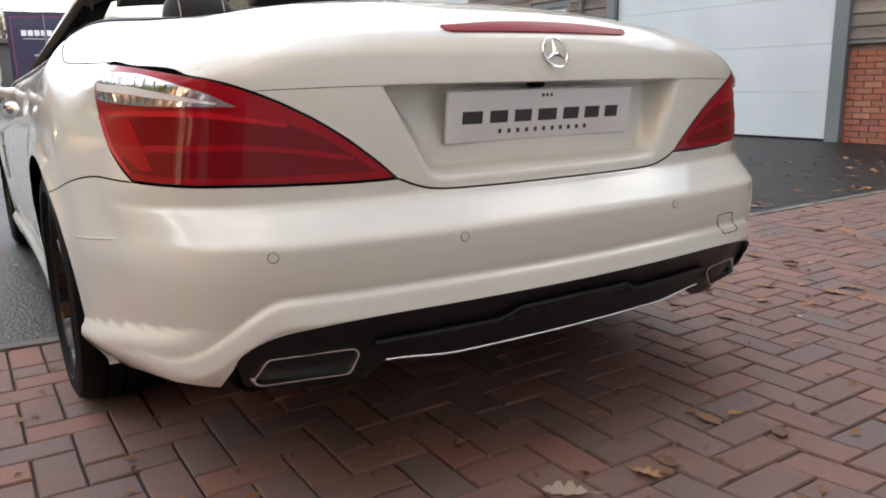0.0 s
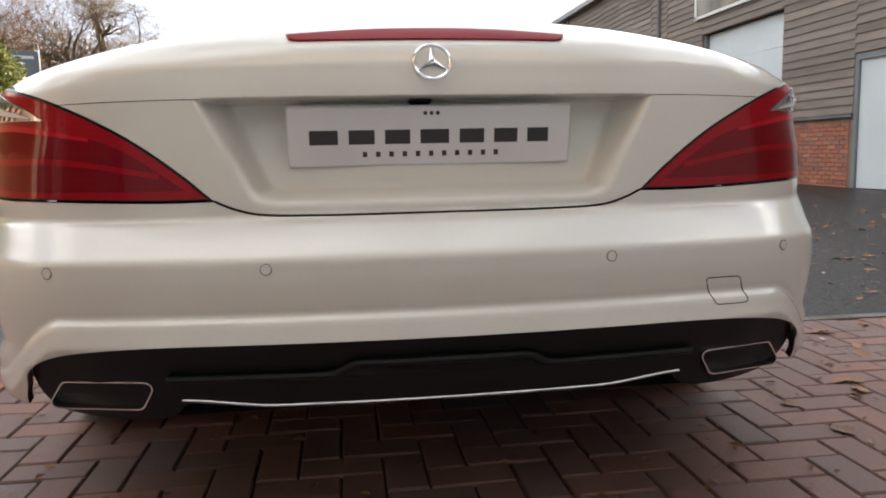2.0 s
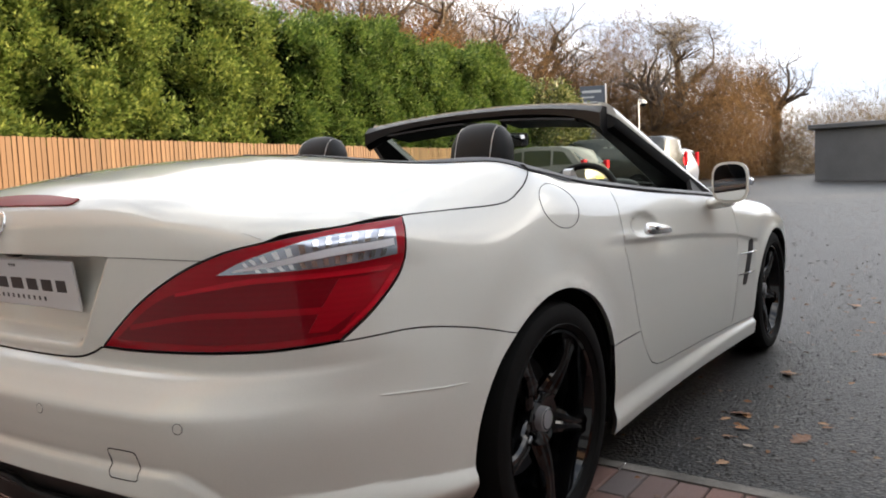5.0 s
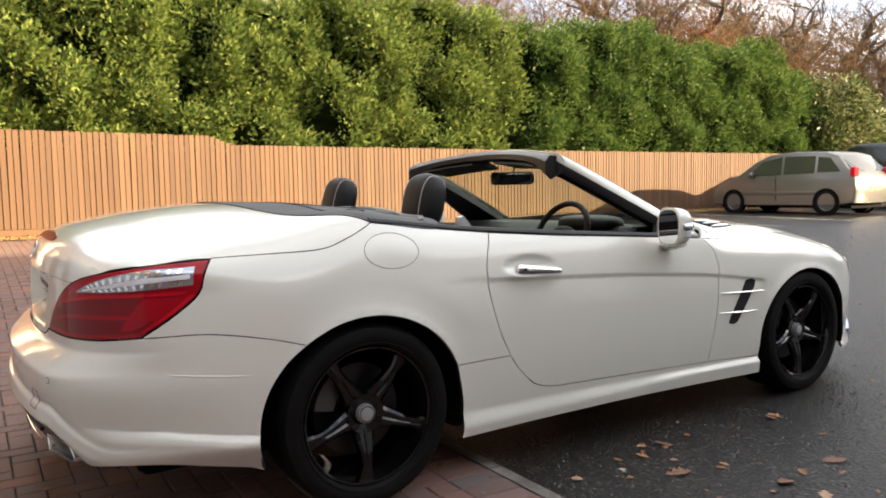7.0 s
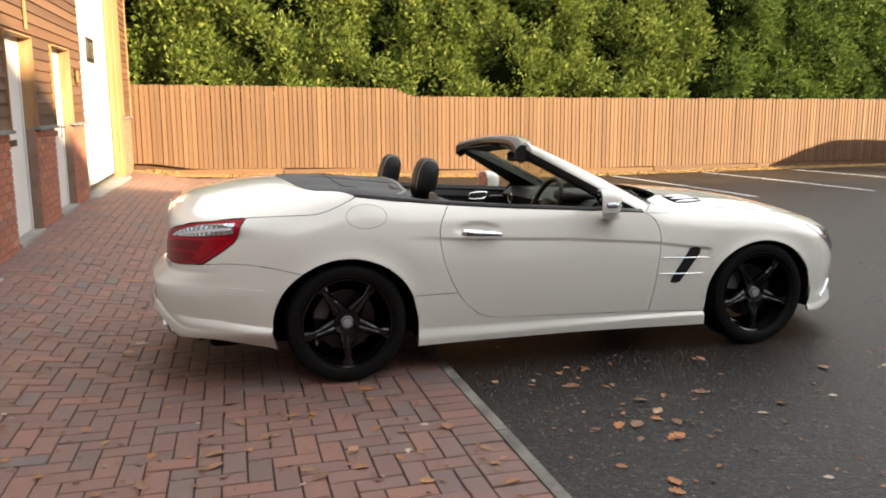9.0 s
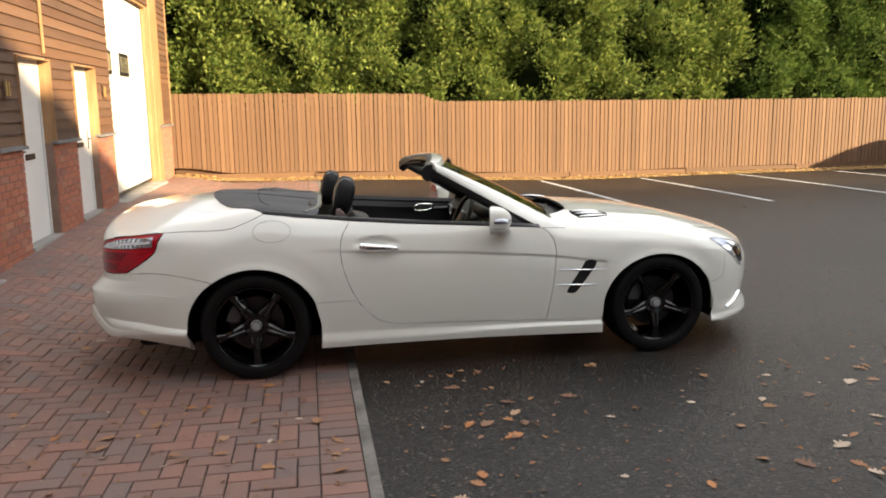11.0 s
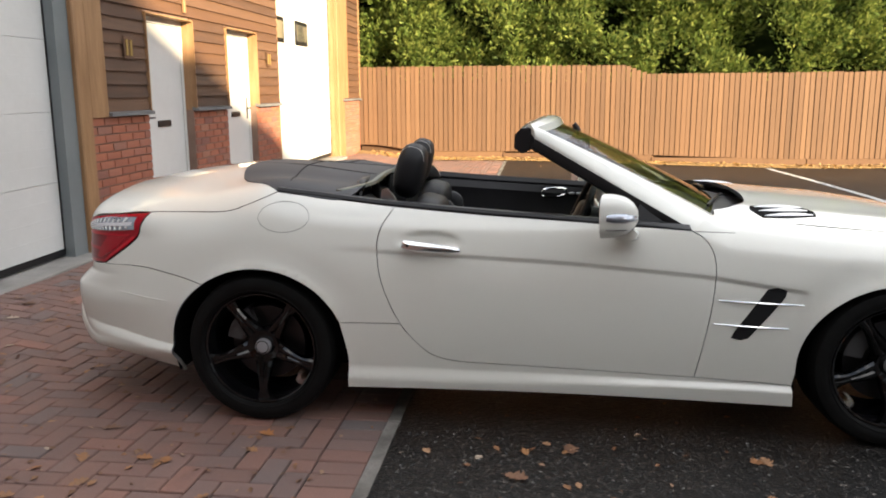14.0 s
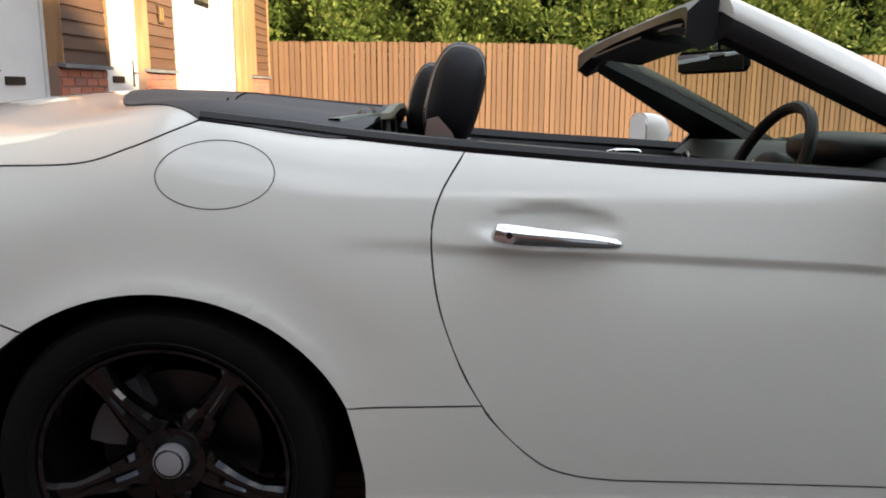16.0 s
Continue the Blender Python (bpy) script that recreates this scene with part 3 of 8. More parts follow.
GLAZED = material("dim_window_glass", (0.16, 0.14, 0.10), 0.08)
_n = noise_out(GLAZED, coords(GLAZED), 1.3)
link(GLAZED, ramp(GLAZED, _n, [(0.3, (0.07, 0.065, 0.055)), (0.7, (0.26, 0.22, 0.15))]), bsdf(GLAZED).inputs["Base Color"])
garage_door("garage_door_1", -1.76, 4.2, .26, 3.6, WHITE, FY - .10, "x", [(-.58, 2.40), (1.4, 2.40)], "white sectional garage door in a grey steel frame")
garage_door("garage_door_2", -10.0, -6.80, .36, 3.55, WHITE, FY - .10, "x", [(-7.10, 2.42), (-8.30, 2.42)], "white sectional garage door with small windows", OAK)
tagged(part("corner_post", Build().soft(-2.035, -1.865, FY - .05, FY + .03, .16, 4.2, .01), OAK), "tall oak corner post beside the garage door", "post", "", "structure")
tagged(part("corner_trim", Build().soft(-2.298, -2.038, FY - .05, FY + .022, SILL_Z - .02, 4.2, .006), OAK), "wide oak trim board at the end of the cladding", "trim", "", "structure")
tagged(part("corner_post", Build().soft(-10.55, -10.11, FY - .05, FY + .03, .20, 4.2, .01), OAK), "tall oak corner post beside the far garage door", "post", "", "structure")
tagged(part("corner_trim", Build().soft(-10.895, -10.555, FY - .05, FY + .022, SILL_Z + .04, 4.2, .006), OAK), "wide oak trim board beside the far garage door", "trim", "", "structure")
tagged(part("cladding_batten", Build().soft(-3.875, -3.835, FY + .02, FY + .045, 2.33, EAVES - .2, .004), OAK), "thin pale upright batten on the cladding", "trim", "", "structure")
tagged(part("cladding_batten", Build().soft(-11.91, -11.875, FY - .02, FY + .030, SILL_Z + .03, EAVES - .2, .004), OAK), "thin pale batten closing the end of the cladding", "trim", "", "structure")
sill_c = Build()
for a, b in ((-1.85, 4.3), (-10.1, -6.7)):
    z = ground_z((a + b) / 2 if b < 0 else -1.2, FY) + FALL * ((a + b) / 2 + 2.3 if b < 0 else 1.1)
    sill_c.soft(a, b, FY - .2, FY + .16, z - .3, z + .025, .01)
tagged(part("door_threshold", sill_c, CONCRETE), "worn concrete threshold below the garage doors", "threshold", "", "structure")
tilted = set()
for ob in list(scene.objects):
    if ob not in before_rear and ob.type == "MESH" and ob.data.name not in tilted:
        tilted.add(ob.data.name)
        for v in ob.data.vertices:
            v.co.z -= FALL * (v.co.x + 2.3)

# side range along the right, facing the car park
BX = 8.2
S_OPEN = [(3.10, 6.98, 3.6), (8.05, 9.10, 2.2), (11.15, 14.4, 3.3), (16.3, 17.3, 2.2), (18.6, 19.7, 2.3), (21.2, 24.2, 3.9), (25.2, 26.2, 2.2), (27.6, 29.9, 3.9)]
edges = [-2.9] + [v for a, b, h in S_OPEN for v in (a, b)] + [33.0]
side_boxes = [(BX + .012, BX + .35, edges[i], edges[i + 1], -.3, EAVES - .15) for i in range(0, len(edges), 2)] + [(BX + .012, BX + .35, a, b, h, EAVES - .15) for a, b, h in S_OPEN]
wall_side = wall_with("wall_side", "weathered timber-clad workshop range over a brick base", side_boxes + [(BX + .35, BX + 9, 32.7, 33.0, -.3, EAVES - .15)], MORTAR)
far_boards = Build()
for i in range(0, len(edges), 2):
    a, b = edges[i], edges[i + 1]
    for k in range(int((EAVES - .2 - 1.25) / .15)):
        z = 1.25 + .15 * k
        far_boards.add([(BX, a, z), (BX, b, z), (BX - .032, b, z), (BX - .032, a, z), (BX, a, z + .16), (BX, b, z + .16), (BX - .010, b, z + .16), (BX - .010, a, z + .16)], [(0, 1, 2, 3), (4, 7, 6, 5), (3, 2, 6, 7), (0, 3, 7, 4), (1, 5, 6, 2)])
for a, b, h in S_OPEN:
    for k in range(int((EAVES - .2 - h) / .15)):
        z = h + .02 + .15 * k
        far_boards.add([(BX, a, z), (BX, b, z), (BX - .032, b, z), (BX - .032, a, z), (BX, a, z + .16), (BX, b, z + .16), (BX - .010, b, z + .16), (BX - .010, a, z + .16)], [(0, 1, 2, 3), (4, 7, 6, 5), (3, 2, 6, 7), (0, 3, 7, 4), (1, 5, 6, 2)])
tagged(part("cladding", far_boards, GREY_CEDAR_FAR, wall_side, smooth=0), "grey weathered overlapping boards", "", "", "stuff")
garage_door("garage_door_3", 3.10, 6.98, .02, 3.6, PALE_BLUE, BX - .0, "y", [(5.76, 2.22), (4.18, 2.24)], "pale grey sectional garage door with two small windows")
garage_door("garage_door_4", 11.15, 14.4, .06, 3.3, PALE_BLUE, BX + .12, "y", [], "pale grey roller door set back in timber")
garage_door("garage_door_5", 21.2, 24.2, .26, 3.9, WHITE, BX + .12, "y", [(22.7, 2.6)], "tall white sectional door in a dark frame")
garage_door("garage_door_6", 27.6, 29.9, .36, 3.9, WHITE, BX + .12, "y", [(28.7, 2.6)], "tall pale sectional door in a dark frame")
for i, (a, b, h) in enumerate([S_OPEN[1], S_OPEN[3], S_OPEN[4], S_OPEN[6]]):
    z0 = ground_z(BX, a) + .02
    d = thing("door_%d" % (i + 3), "pale grey glazed side door in a steel frame", "door", "", "structure")
    part("door_frame", Build().box(BX - .01, BX + .1, a, a + .09, z0, h).box(BX - .01, BX + .1, b - .09, b, z0, h).box(BX - .01, BX + .1, a + .09, b - .09, h - .1, h), GREY_FRAME, d, smooth=0)
    part("door_leaf", Build().soft(BX + .03, BX + .08, a + .09, b - .09, z0, h - .1, .006), PALE_BLUE, d)
    part("door_panel_line", Build().box(BX + .022, BX + .03, a + .16, a + .22, z0 + .1, h - .2), DARK_GLASS, d, smooth=0)
hoist = tagged(part("upper_window", Build().soft(BX - .06, BX + .02, 12.0, 14.6, 3.75, 4.9, .02), GLAZED), "wide upper window in the timber wall", "window", "", "structure")
part("window_frame", Build().box(BX - .08, BX - .02, 11.9, 12.0, 3.7, 4.95).box(BX - .08, BX - .02, 14.6, 14.7, 3.7, 4.95).box(BX - .08, BX - .02, 11.9, 14.7, 4.9, 4.98).box(BX - .08, BX - .02, 11.9, 14.7, 3.68, 3.75), WHITE, hoist, smooth=0)
for y in (8.9, 17.9, 25.8):
    part("downpipe", Build().tube([(BX - .08, y - 1.2, EAVES - .1), (BX - .08, y - 1.2, .1)], .04, 10), SILL, wall_side)
# roofs and backs close the two ranges
roof = Build()
roof.add([(BX - .25, -3.2, EAVES - .05), (BX - .25, 33.3, EAVES - .05), (BX + 5.5, 33.3, EAVES + 2.9), (BX + 5.5, -3.2, EAVES + 2.9), (BX + 10, 33.3, EAVES - .05), (BX + 10, -3.2, EAVES - .05),
          (BX - .25, -3.2, EAVES - .20), (BX - .25, 33.3, EAVES - .20), (BX + 10, 33.3, EAVES - .2), (BX + 10, -3.2, EAVES - .2)],
         [(0, 1, 2, 3), (3, 2, 4, 5), (0, 6, 7, 1), (1, 7, 8, 4, 2), (0, 3, 5, 9, 6), (5, 4, 8, 9), (6, 9, 8, 7)])
tagged(part("roof_side", roof, ROOF, smooth=0), "grey sheet roof of the side range", "roof", "", "structure")
roof = Build()
roof.add([(-12.1, FY + .25, EAVES - .05), (BX + .1, FY + .25, EAVES - .05), (BX + .1, FY - 5, EAVES + 1.9), (-12.1, FY - 5, EAVES + 1.9), (BX + .1, FY - 10, EAVES - .05), (-12.1, FY - 10, EAVES - .05),
          (-12.1, FY + .25, EAVES - .2), (BX + .1, FY + .25, EAVES - .2), (BX + .1, FY - 10, EAVES - .2), (-12.1, FY - 10, EAVES - .2)],
         [(0, 1, 2, 3), (3, 2, 4, 5), (0, 6, 7, 1), (1, 7, 8, 4, 2), (0, 3, 5, 9, 6), (5, 4, 8, 9), (6, 9, 8, 7)])
tagged(part("roof_rear", roof, ROOF, smooth=0), "grey sheet roof of the rear range", "roof", "", "structure")
ends = Build().box(-11.95, -11.65, FY - 9.8, back, -.3, EAVES - .2).box(-11.65, BX + .2, FY - 9.8, FY - 9.5, -.3, EAVES - .2).box(BX + 9.2, BX + 9.5, -2.9, 33, -.3, EAVES - .2)
tagged(part("wall_back", ends, MORTAR, smooth=0), "plain rear walls of the workshops", "wall", "", "structure")

BRASS = material("dull_brass", (0.42, 0.30, 0.11), 0.4, 0.6)
for x, z in ((-2.68, 1.93), (-6.36, 2.08)):
    plaque = tagged(part("door_plaque", Build().soft(x - .085, x + .085, FY + .030, FY + .036, z - .10, z + .10, .003), CEDAR), "small dark timber plaque with two brass bars", "plaque")
    for k in (-1, 1):
        part("print_bar", Build().box(x + k * .035 - .017, x + k * .035 + .017, FY + .036, FY + .042, z - .07, z + .07), BRASS, plaque, smooth=0)


# ---- the convertible: one smooth body form, cut into panels ----
def curve(keys, sigma, lo, hi, n=1600):
    """A smoothed line through (at, value) pairs."""
    at = np.linspace(lo, hi, n)
    v = np.interp(at, [k[0] for k in keys], [k[1] for k in keys])
    s = max(1, int(3 * sigma / (at[1] - at[0])))
    k = np.exp(-0.5 * (np.arange(-s, s + 1) * (at[1] - at[0]) / sigma) ** 2)
    v = np.convolve(np.pad(v, s, mode="edge"), k / k.sum(), mode="valid")
    return lambda t: np.interp(t, at, v)


WIDTH = curve([(-1.1, .875), (-.9, .90), (-.72, .924), (-.5, .948), (-.2, .974), (.05, .980), (.35, .968), (.7, .953), (1.3, .948), (1.8, .952),
               (2.2, .962), (2.58, .966), (2.9, .955), (3.15, .925), (3.4, .875), (3.7, .81)], .12, -1.4, 4.0)
REAR = curve([(.15, -.95), (.24, -.985), (.29, -1.0), (.34, -1.016), (.40, -1.046), (.414, -1.055), (.456, -1.0465), (.4625, -1.0345), (.470, -1.034), (.478, -1.037), (.52, -1.041),
              (.560, -1.041), (.568, -1.0375), (.60, -1.003), (.625, -.973), (.634, -.958), (.66, -.958), (.75, -.958), (.84, -.953), (.87, -.948), (.91, -.938),
              (.95, -.915), (.97, -.897), (1.0, -.862), (1.05, -.80)], .003, .0, 1.3)
NOSE = curve([(.10, 3.46), (.16, 3.58), (.20, 3.62), (.25, 3.61), (.30, 3.575), (.45, 3.60), (.58, 3.595), (.68, 3.545), (.74, 3.45), (.80, 3.26), (.9, 2.87)], .015, .0, 1.3)
CROWN = curve([(-1.1, .93), (-.95, .972), (-.88, .990), (-.8, 1.010), (-.6, 1.048), (-.38, 1.072), (-.2, 1.075), (0, 1.065), (.35, 1.034), (.9, 1.02), (1.4, 1.01), (1.8, .988), (2.1, .958),
               (2.65, .915), (3.0, .862), (3.3, .79), (3.5, .725), (3.62, .65), (3.75, .5)], .05, -1.4, 4.0)
CREASE = curve([(.2, .790), (.41, .781), (1.3, .739), (1.85, .695), (2.2, .645), (2.4, .62)], .06, -1.4, 4.0)
FLARE = curve([(-1.1, .43), (-.88, .410), (-.66, .380), (-.36, .327), (-.2, .300), (.38, .276), (2.22, .243), (3.0, .225), (3.7, .24)], .03, -1.4, 4.0)
ARCHES = ((0.0, .385, .356, .328), (2.590, .385, .338, .328))  # along, half length, height above the hub, hub height


def smax(a, b, k):
    h = np.maximum(k - np.abs(a - b), 0.0)
    return np.maximum(a, b) + h * h / (4 * k)


def side_width(y, z):
    w = WIDTH(y) - 0.62 * np.maximum(z - .60, 0) ** 2 - 0.22 * np.maximum(.56 - z, 0) ** 2
    d = CREASE(y) - z
    w = w - .0100 * smooth01(d / .025) * np.exp(-np.maximum(d, 0) / .11) * smooth01((y - .25) / .40) * smooth01((2.24 - y) / .05)
    w = w - .030 * smooth01((z - .50) / .20) * (1 - smooth01((z - .79) / .11)) * smooth01((-.22 - y) / .42)          # the tail tucks in above the bumper
    low = FLARE(y) - z
    wide = .070 - .042 * smooth01((y - .5) / 1.6)
    shelf = np.clip(low / .042, 0, 1)
    shelf = shelf * (1.5 - .5 * shelf * shelf) * smooth01((y + .93) / .14)
    w = w + np.where(y > .2, .020 * smooth01(low / wide), .023 * shelf) - 1.2 * np.where(y > .2, np.maximum(low - .06, 0), 0) ** 2
    w = w - .070 * smooth01((.320 - z) / .130) * smooth01((-.28 - y) / .14)        # the rear bumper rolls under
    w = w - (.034 * smooth01((.68 - z) / .12) + .022 * smooth01((.54 - z) / .22)) * smooth01((-.40 - y) / .45)     # and draws in at its corners
    for c, a, b, hub in ARCHES:
        r = np.sqrt(((y - c) / a) ** 2 + ((z - hub) / b) ** 2)
        above = smooth01((z - .40) / .22)
        w = w + .008 * np.exp(-((r - 1.0) / .07) ** 2) * (.35 + .65 * above) - .003 * np.exp(-((r - 1.22) / .13) ** 2) * above
    dent = (((y - .738) / .116) ** 2 + ((z - .805) / .036) ** 2) ** 3
    return w - .021 * np.exp(-dent)


def rear_face(x, z):
    x = np.abs(x)
    zc = .466 - .125 * smooth01((x - .67) / .19)               # the ledge turns down at the corners
    level = np.where(z < zc, z - zc + .466, np.where(z < .555, .466 + (z - zc) / (.555 - zc) * .089, z))
    y = REAR(level) + .13 * x * x + .10 * np.maximum(x - .45, 0) ** 3
    half = .325 + .092 * np.clip((z - .665) / .185, 0, 1)
    hollow = smooth01((half - x) / .060 + .35) * smooth01((.8495 - z) / .007) * smooth01((z - .652) / .034)
    return y + hollow * (.046 + .042 * np.clip((z - .66) / .19, 0, 1))


def top_height(x, y):
    x = np.abs(x)
    rear = .10 * (x / .75) ** 2.6
    fore = .085 * (x / .80) ** 2.6 - .009 * np.exp(-((x - .62) / .10) ** 2) * smooth01((3.3 - y) / .5)
    t = smooth01((y - 1.0) / 1.0)
    lift = .065 * smooth01((x - .42) / .42) * smooth01((y + .40) / .48) * smooth01((1.95 - y) / .2) + .020 * smooth01((x - .50) / .28) * np.exp(-((y - .08) / .20) ** 2)
    return CROWN(y) - rear * (1 - t) - fore * t + lift


def body(x, y, z):
    ax = np.abs(x)
    s = ax - side_width(y, z)
    s = smax(s, rear_face(x, z) - y, .24)
    s = smax(s, y - (NOSE(z) - .50 * ax * ax), .22)
    return smax(s, z - top_height(x, y), .05 + .07 * smooth01((y + .64) / .25) * (1 - .6 * smooth01((y + .22) / .35)))


YA, YB, RU, X0 = -.20, 2.9, .65, .45
QUARTER = math.pi / 2 * RU


def to_domain(p, kind):
    x, y, z = p
    if kind == "top":
        return (x, y)
    if y < YA:
        if abs(x) <= X0:
            return (YA - QUARTER - (X0 - x), z)
        a = math.atan2(YA - y, abs(x) - X0) * RU
        return (YA - a if x > 0 else YA - 2 * QUARTER - 2 * X0 + a, z)
    if y > YB:
        return (YB + math.atan2(y - YB, x) * RU, z)
    return (y, z)


def on_body(d, kind, offset=0.0):
    """Points and normals of the body form for points of a domain: 'top' (x, y) or 'side' (round the car, height)."""
    d = np.asarray(d, float)
    if kind == "top":
        o = np.stack([d[:, 0], d[:, 1], np.full(len(d), .45)], 1)
        way = np.tile([0.0, 0.0, 1.0], (len(d), 1))
        far = 1.0
    else:
        u = d[:, 0]
        fore = np.where(u > YB, (u - YB) / RU, 0.0)
        run = np.maximum(YA - u, 0.0)                       # round the right corner, across, round the left corner
        turn = np.clip(run, 0, QUARTER) / RU + np.clip(run - QUARTER - 2 * X0, 0, QUARTER) / RU
        ox = np.where(run > 0, X0 - np.clip(run - QUARTER, 0, 2 * X0), 0.0)
        o = np.stack([ox, np.clip(u, YA, YB), d[:, 1]], 1)
        way = np.where((run > 0)[:, None], np.stack([np.cos(turn), -np.sin(turn), np.zeros(len(d))], 1), np.stack([np.cos(fore), np.sin(fore), np.zeros(len(d))], 1))
        far = 1.6
    lo, hi = np.zeros(len(d)), np.full(len(d), far)
    for _ in range(34):
        mid = (lo + hi) / 2
        p = o + way * mid[:, None]
        inside = body(p[:, 0], p[:, 1], p[:, 2]) < 0
        lo, hi = np.where(inside, mid, lo), np.where(inside, hi, mid)
    p = o + way * ((lo + hi) / 2)[:, None]
    e = .0015
    n = np.stack([body(p[:, 0] + e, p[:, 1], p[:, 2]) - body(p[:, 0] - e, p[:, 1], p[:, 2]),
                  body(p[:, 0], p[:, 1] + e, p[:, 2]) - body(p[:, 0], p[:, 1] - e, p[:, 2]),
                  body(p[:, 0], p[:, 1], p[:, 2] + e) - body(p[:, 0], p[:, 1], p[:, 2] - e)], 1)
    n /= np.linalg.norm(n, axis=1)[:, None] + 1e-9
    return p + n * offset, n


def spot(x, y, z, offset=0.0, kind="side"):
    p, n = on_body([to_domain((x, y, z), kind)], kind, offset)
    return Vector(p[0]), Vector(n[0])


def outline_of(segments, kind, step):
    """Segments of rough points, each a smooth curve, sharp where they meet, as one loop in a domain."""
    loop = []
    for seg in segments:
        line = catmull([to_domain(p, kind) for p in seg], step)
        loop += line[:-1]
    return np.array(loop)


def inset(loop, amount):
    if not amount:
        return loop
    area = np.sum(loop[:, 0] * np.roll(loop[:, 1], -1) - np.roll(loop[:, 0], -1) * loop[:, 1])
    t = np.roll(loop, -1, 0) - np.roll(loop, 1, 0)
    t /= np.linalg.norm(t, axis=1)[:, None] + 1e-9
    n = np.stack([-t[:, 1], t[:, 0]], 1) * (1 if area > 0 else -1)
    return loop + n * amount


def within(pts, loop):
    x, y = pts[:, 0], pts[:, 1]
    odd = np.zeros(len(pts), bool)
    a, b = loop, np.roll(loop, -1, 0)
    for (x0, y0), (x1, y1) in zip(a, b):
        if y0 != y1:
            odd ^= ((y0 > y) != (y1 > y)) & (x < (x1 - x0) * (y - y0) / (y1 - y0) + x0)
    return odd


def skin(pieces, flange=.014, gap=.0, offset=.0, mirror=False, rows=()):
    """One mesh of one or more panels, each (segments, domain, spacing along, spacing across). rows: lines of the side domain that edges follow."""
    from mathutils.geometry import delaunay_2d_cdt
    V, N, T = [], [], []
    for segments, kind, du, dv in pieces:
        loop = inset(outline_of(segments, kind, min(du, dv) * .9), gap)
        lo, hi = loop.min(0), loop.max(0)
        g = np.stack(np.meshgrid(np.arange(lo[0] + du * .5, hi[0], du), np.arange(lo[1] + dv * .5, hi[1], dv)), -1).reshape(-1, 2)
        g = g[within(g, loop)]
        extra, edges = np.zeros((0, 2)), []
        n = len(loop)
        if len(g):
            near = np.min([np.hypot((g[:, 0] - q[0]) / du, (g[:, 1] - q[1]) / dv) for q in loop], axis=0)
            g = g[near > .55]
        if kind == "side" and rows:
            us = np.arange(lo[0] + .003, hi[0], du * .8)
            lines = [np.stack([us, row(us)], 1) for row in rows]
            for line in lines:
                if len(g):
                    g = g[np.abs(g[:, 1] - np.interp(g[:, 0], line[:, 0], line[:, 1])) > .0035]
            k = n + len(g)
            shrunk = inset(loop, .003)
            for line in lines:
                ok = within(line, shrunk)
                at = np.cumsum(ok) - 1 + k
                edges += [(int(at[i]), int(at[i + 1])) for i in range(len(line) - 1) if ok[i] and ok[i + 1]]
                extra = np.concatenate([extra, line[ok]])
                k += int(ok.sum())
        g = np.concatenate([g, extra]) if len(extra) else g
        pts = [Vector((float(a), float(b))) for a, b in loop] + [Vector((float(a), float(b))) for a, b in g]
        out = delaunay_2d_cdt(pts, edges, [list(range(n))], 1, 1e-7)
        co = np.array([(v.x, v.y) for v in out[0]])
        p, nor = on_body(co, kind, offset)
        tri = [list(f) for f in out[2]]
        base = len(V)
        V += [tuple(q) for q in p]
        N += [tuple(q) for q in nor]
        for f in tri:
            a, b, c = (Vector(p[i]) for i in f[:3])
            if (b - a).cross(c - a).dot(Vector(nor[f[0]])) < 0:
                f.reverse()
            T.append(tuple(i + base for i in f))
        if flange:
            pe, ne = on_body(loop, kind, offset)
            k = len(V)
            V += [tuple(q) for q in pe] + [tuple(q) for q in pe - ne * flange]
            N += [tuple(q) for q in ne] * 2
            T += [(k + i, k + (i + 1) % n, k + n + (i + 1) % n, k + n + i) for i in range(n)]
    if mirror:
        V = [(-a, b, c) for a, b, c in V]
        N = [(-a, b, c) for a, b, c in N]
        T = [tuple(reversed(f)) for f in T]
    d = bpy.data.meshes.new("panel")
    d.from_pydata(V, [], T)
    d.shade_smooth()
    d.normals_split_custom_set_from_vertices([Vector(q) for q in N])
    return d


def both(segments):
    """Closes a right-hand run of segments, which begins and ends on the middle line, with its mirror image."""
    left = [[(-x, y, z) for x, y, z in reversed(seg)] for seg in reversed(segments)]
    return segments + left


def arch_run(i, z0, z1, back=True):
    """The wheel opening's edge, from the height z0 behind the wheel to z1 before it."""
    c, a, b, hub = ARCHES[i]
    t0 = math.pi - math.asin(max(-1, min(1, (z0 - hub) / b)))
    t1 = math.asin(max(-1, min(1, (z1 - hub) / b)))
    pts = [(.93, c + a * math.cos(t0 + (t1 - t0) * k / 14), hub + b * math.sin(t0 + (t1 - t0) * k / 14)) for k in range(15)]
    return pts if back else list(reversed(pts))


def seam_line(points, kind, radius=.0011, mirror=False, closed=True):
    """A fine dark joint round a small cover."""
    line = catmull([to_domain(q, kind) for q in points], .008)
    p, _ = on_body(line, kind, .0002)
    path = [(-a if mirror else a, b, c) for a, b, c in p]
    return Build().tube(path, radius, 5, True)


def mix3(a, b, t):
    return tuple(p + (q - p) * t for p, q in zip(a, b))


car = thing("convertible_car", "pearl white two-seat convertible with folded roof and gloss black wheels", "car")
SIDES = (("right", False), ("left", True))

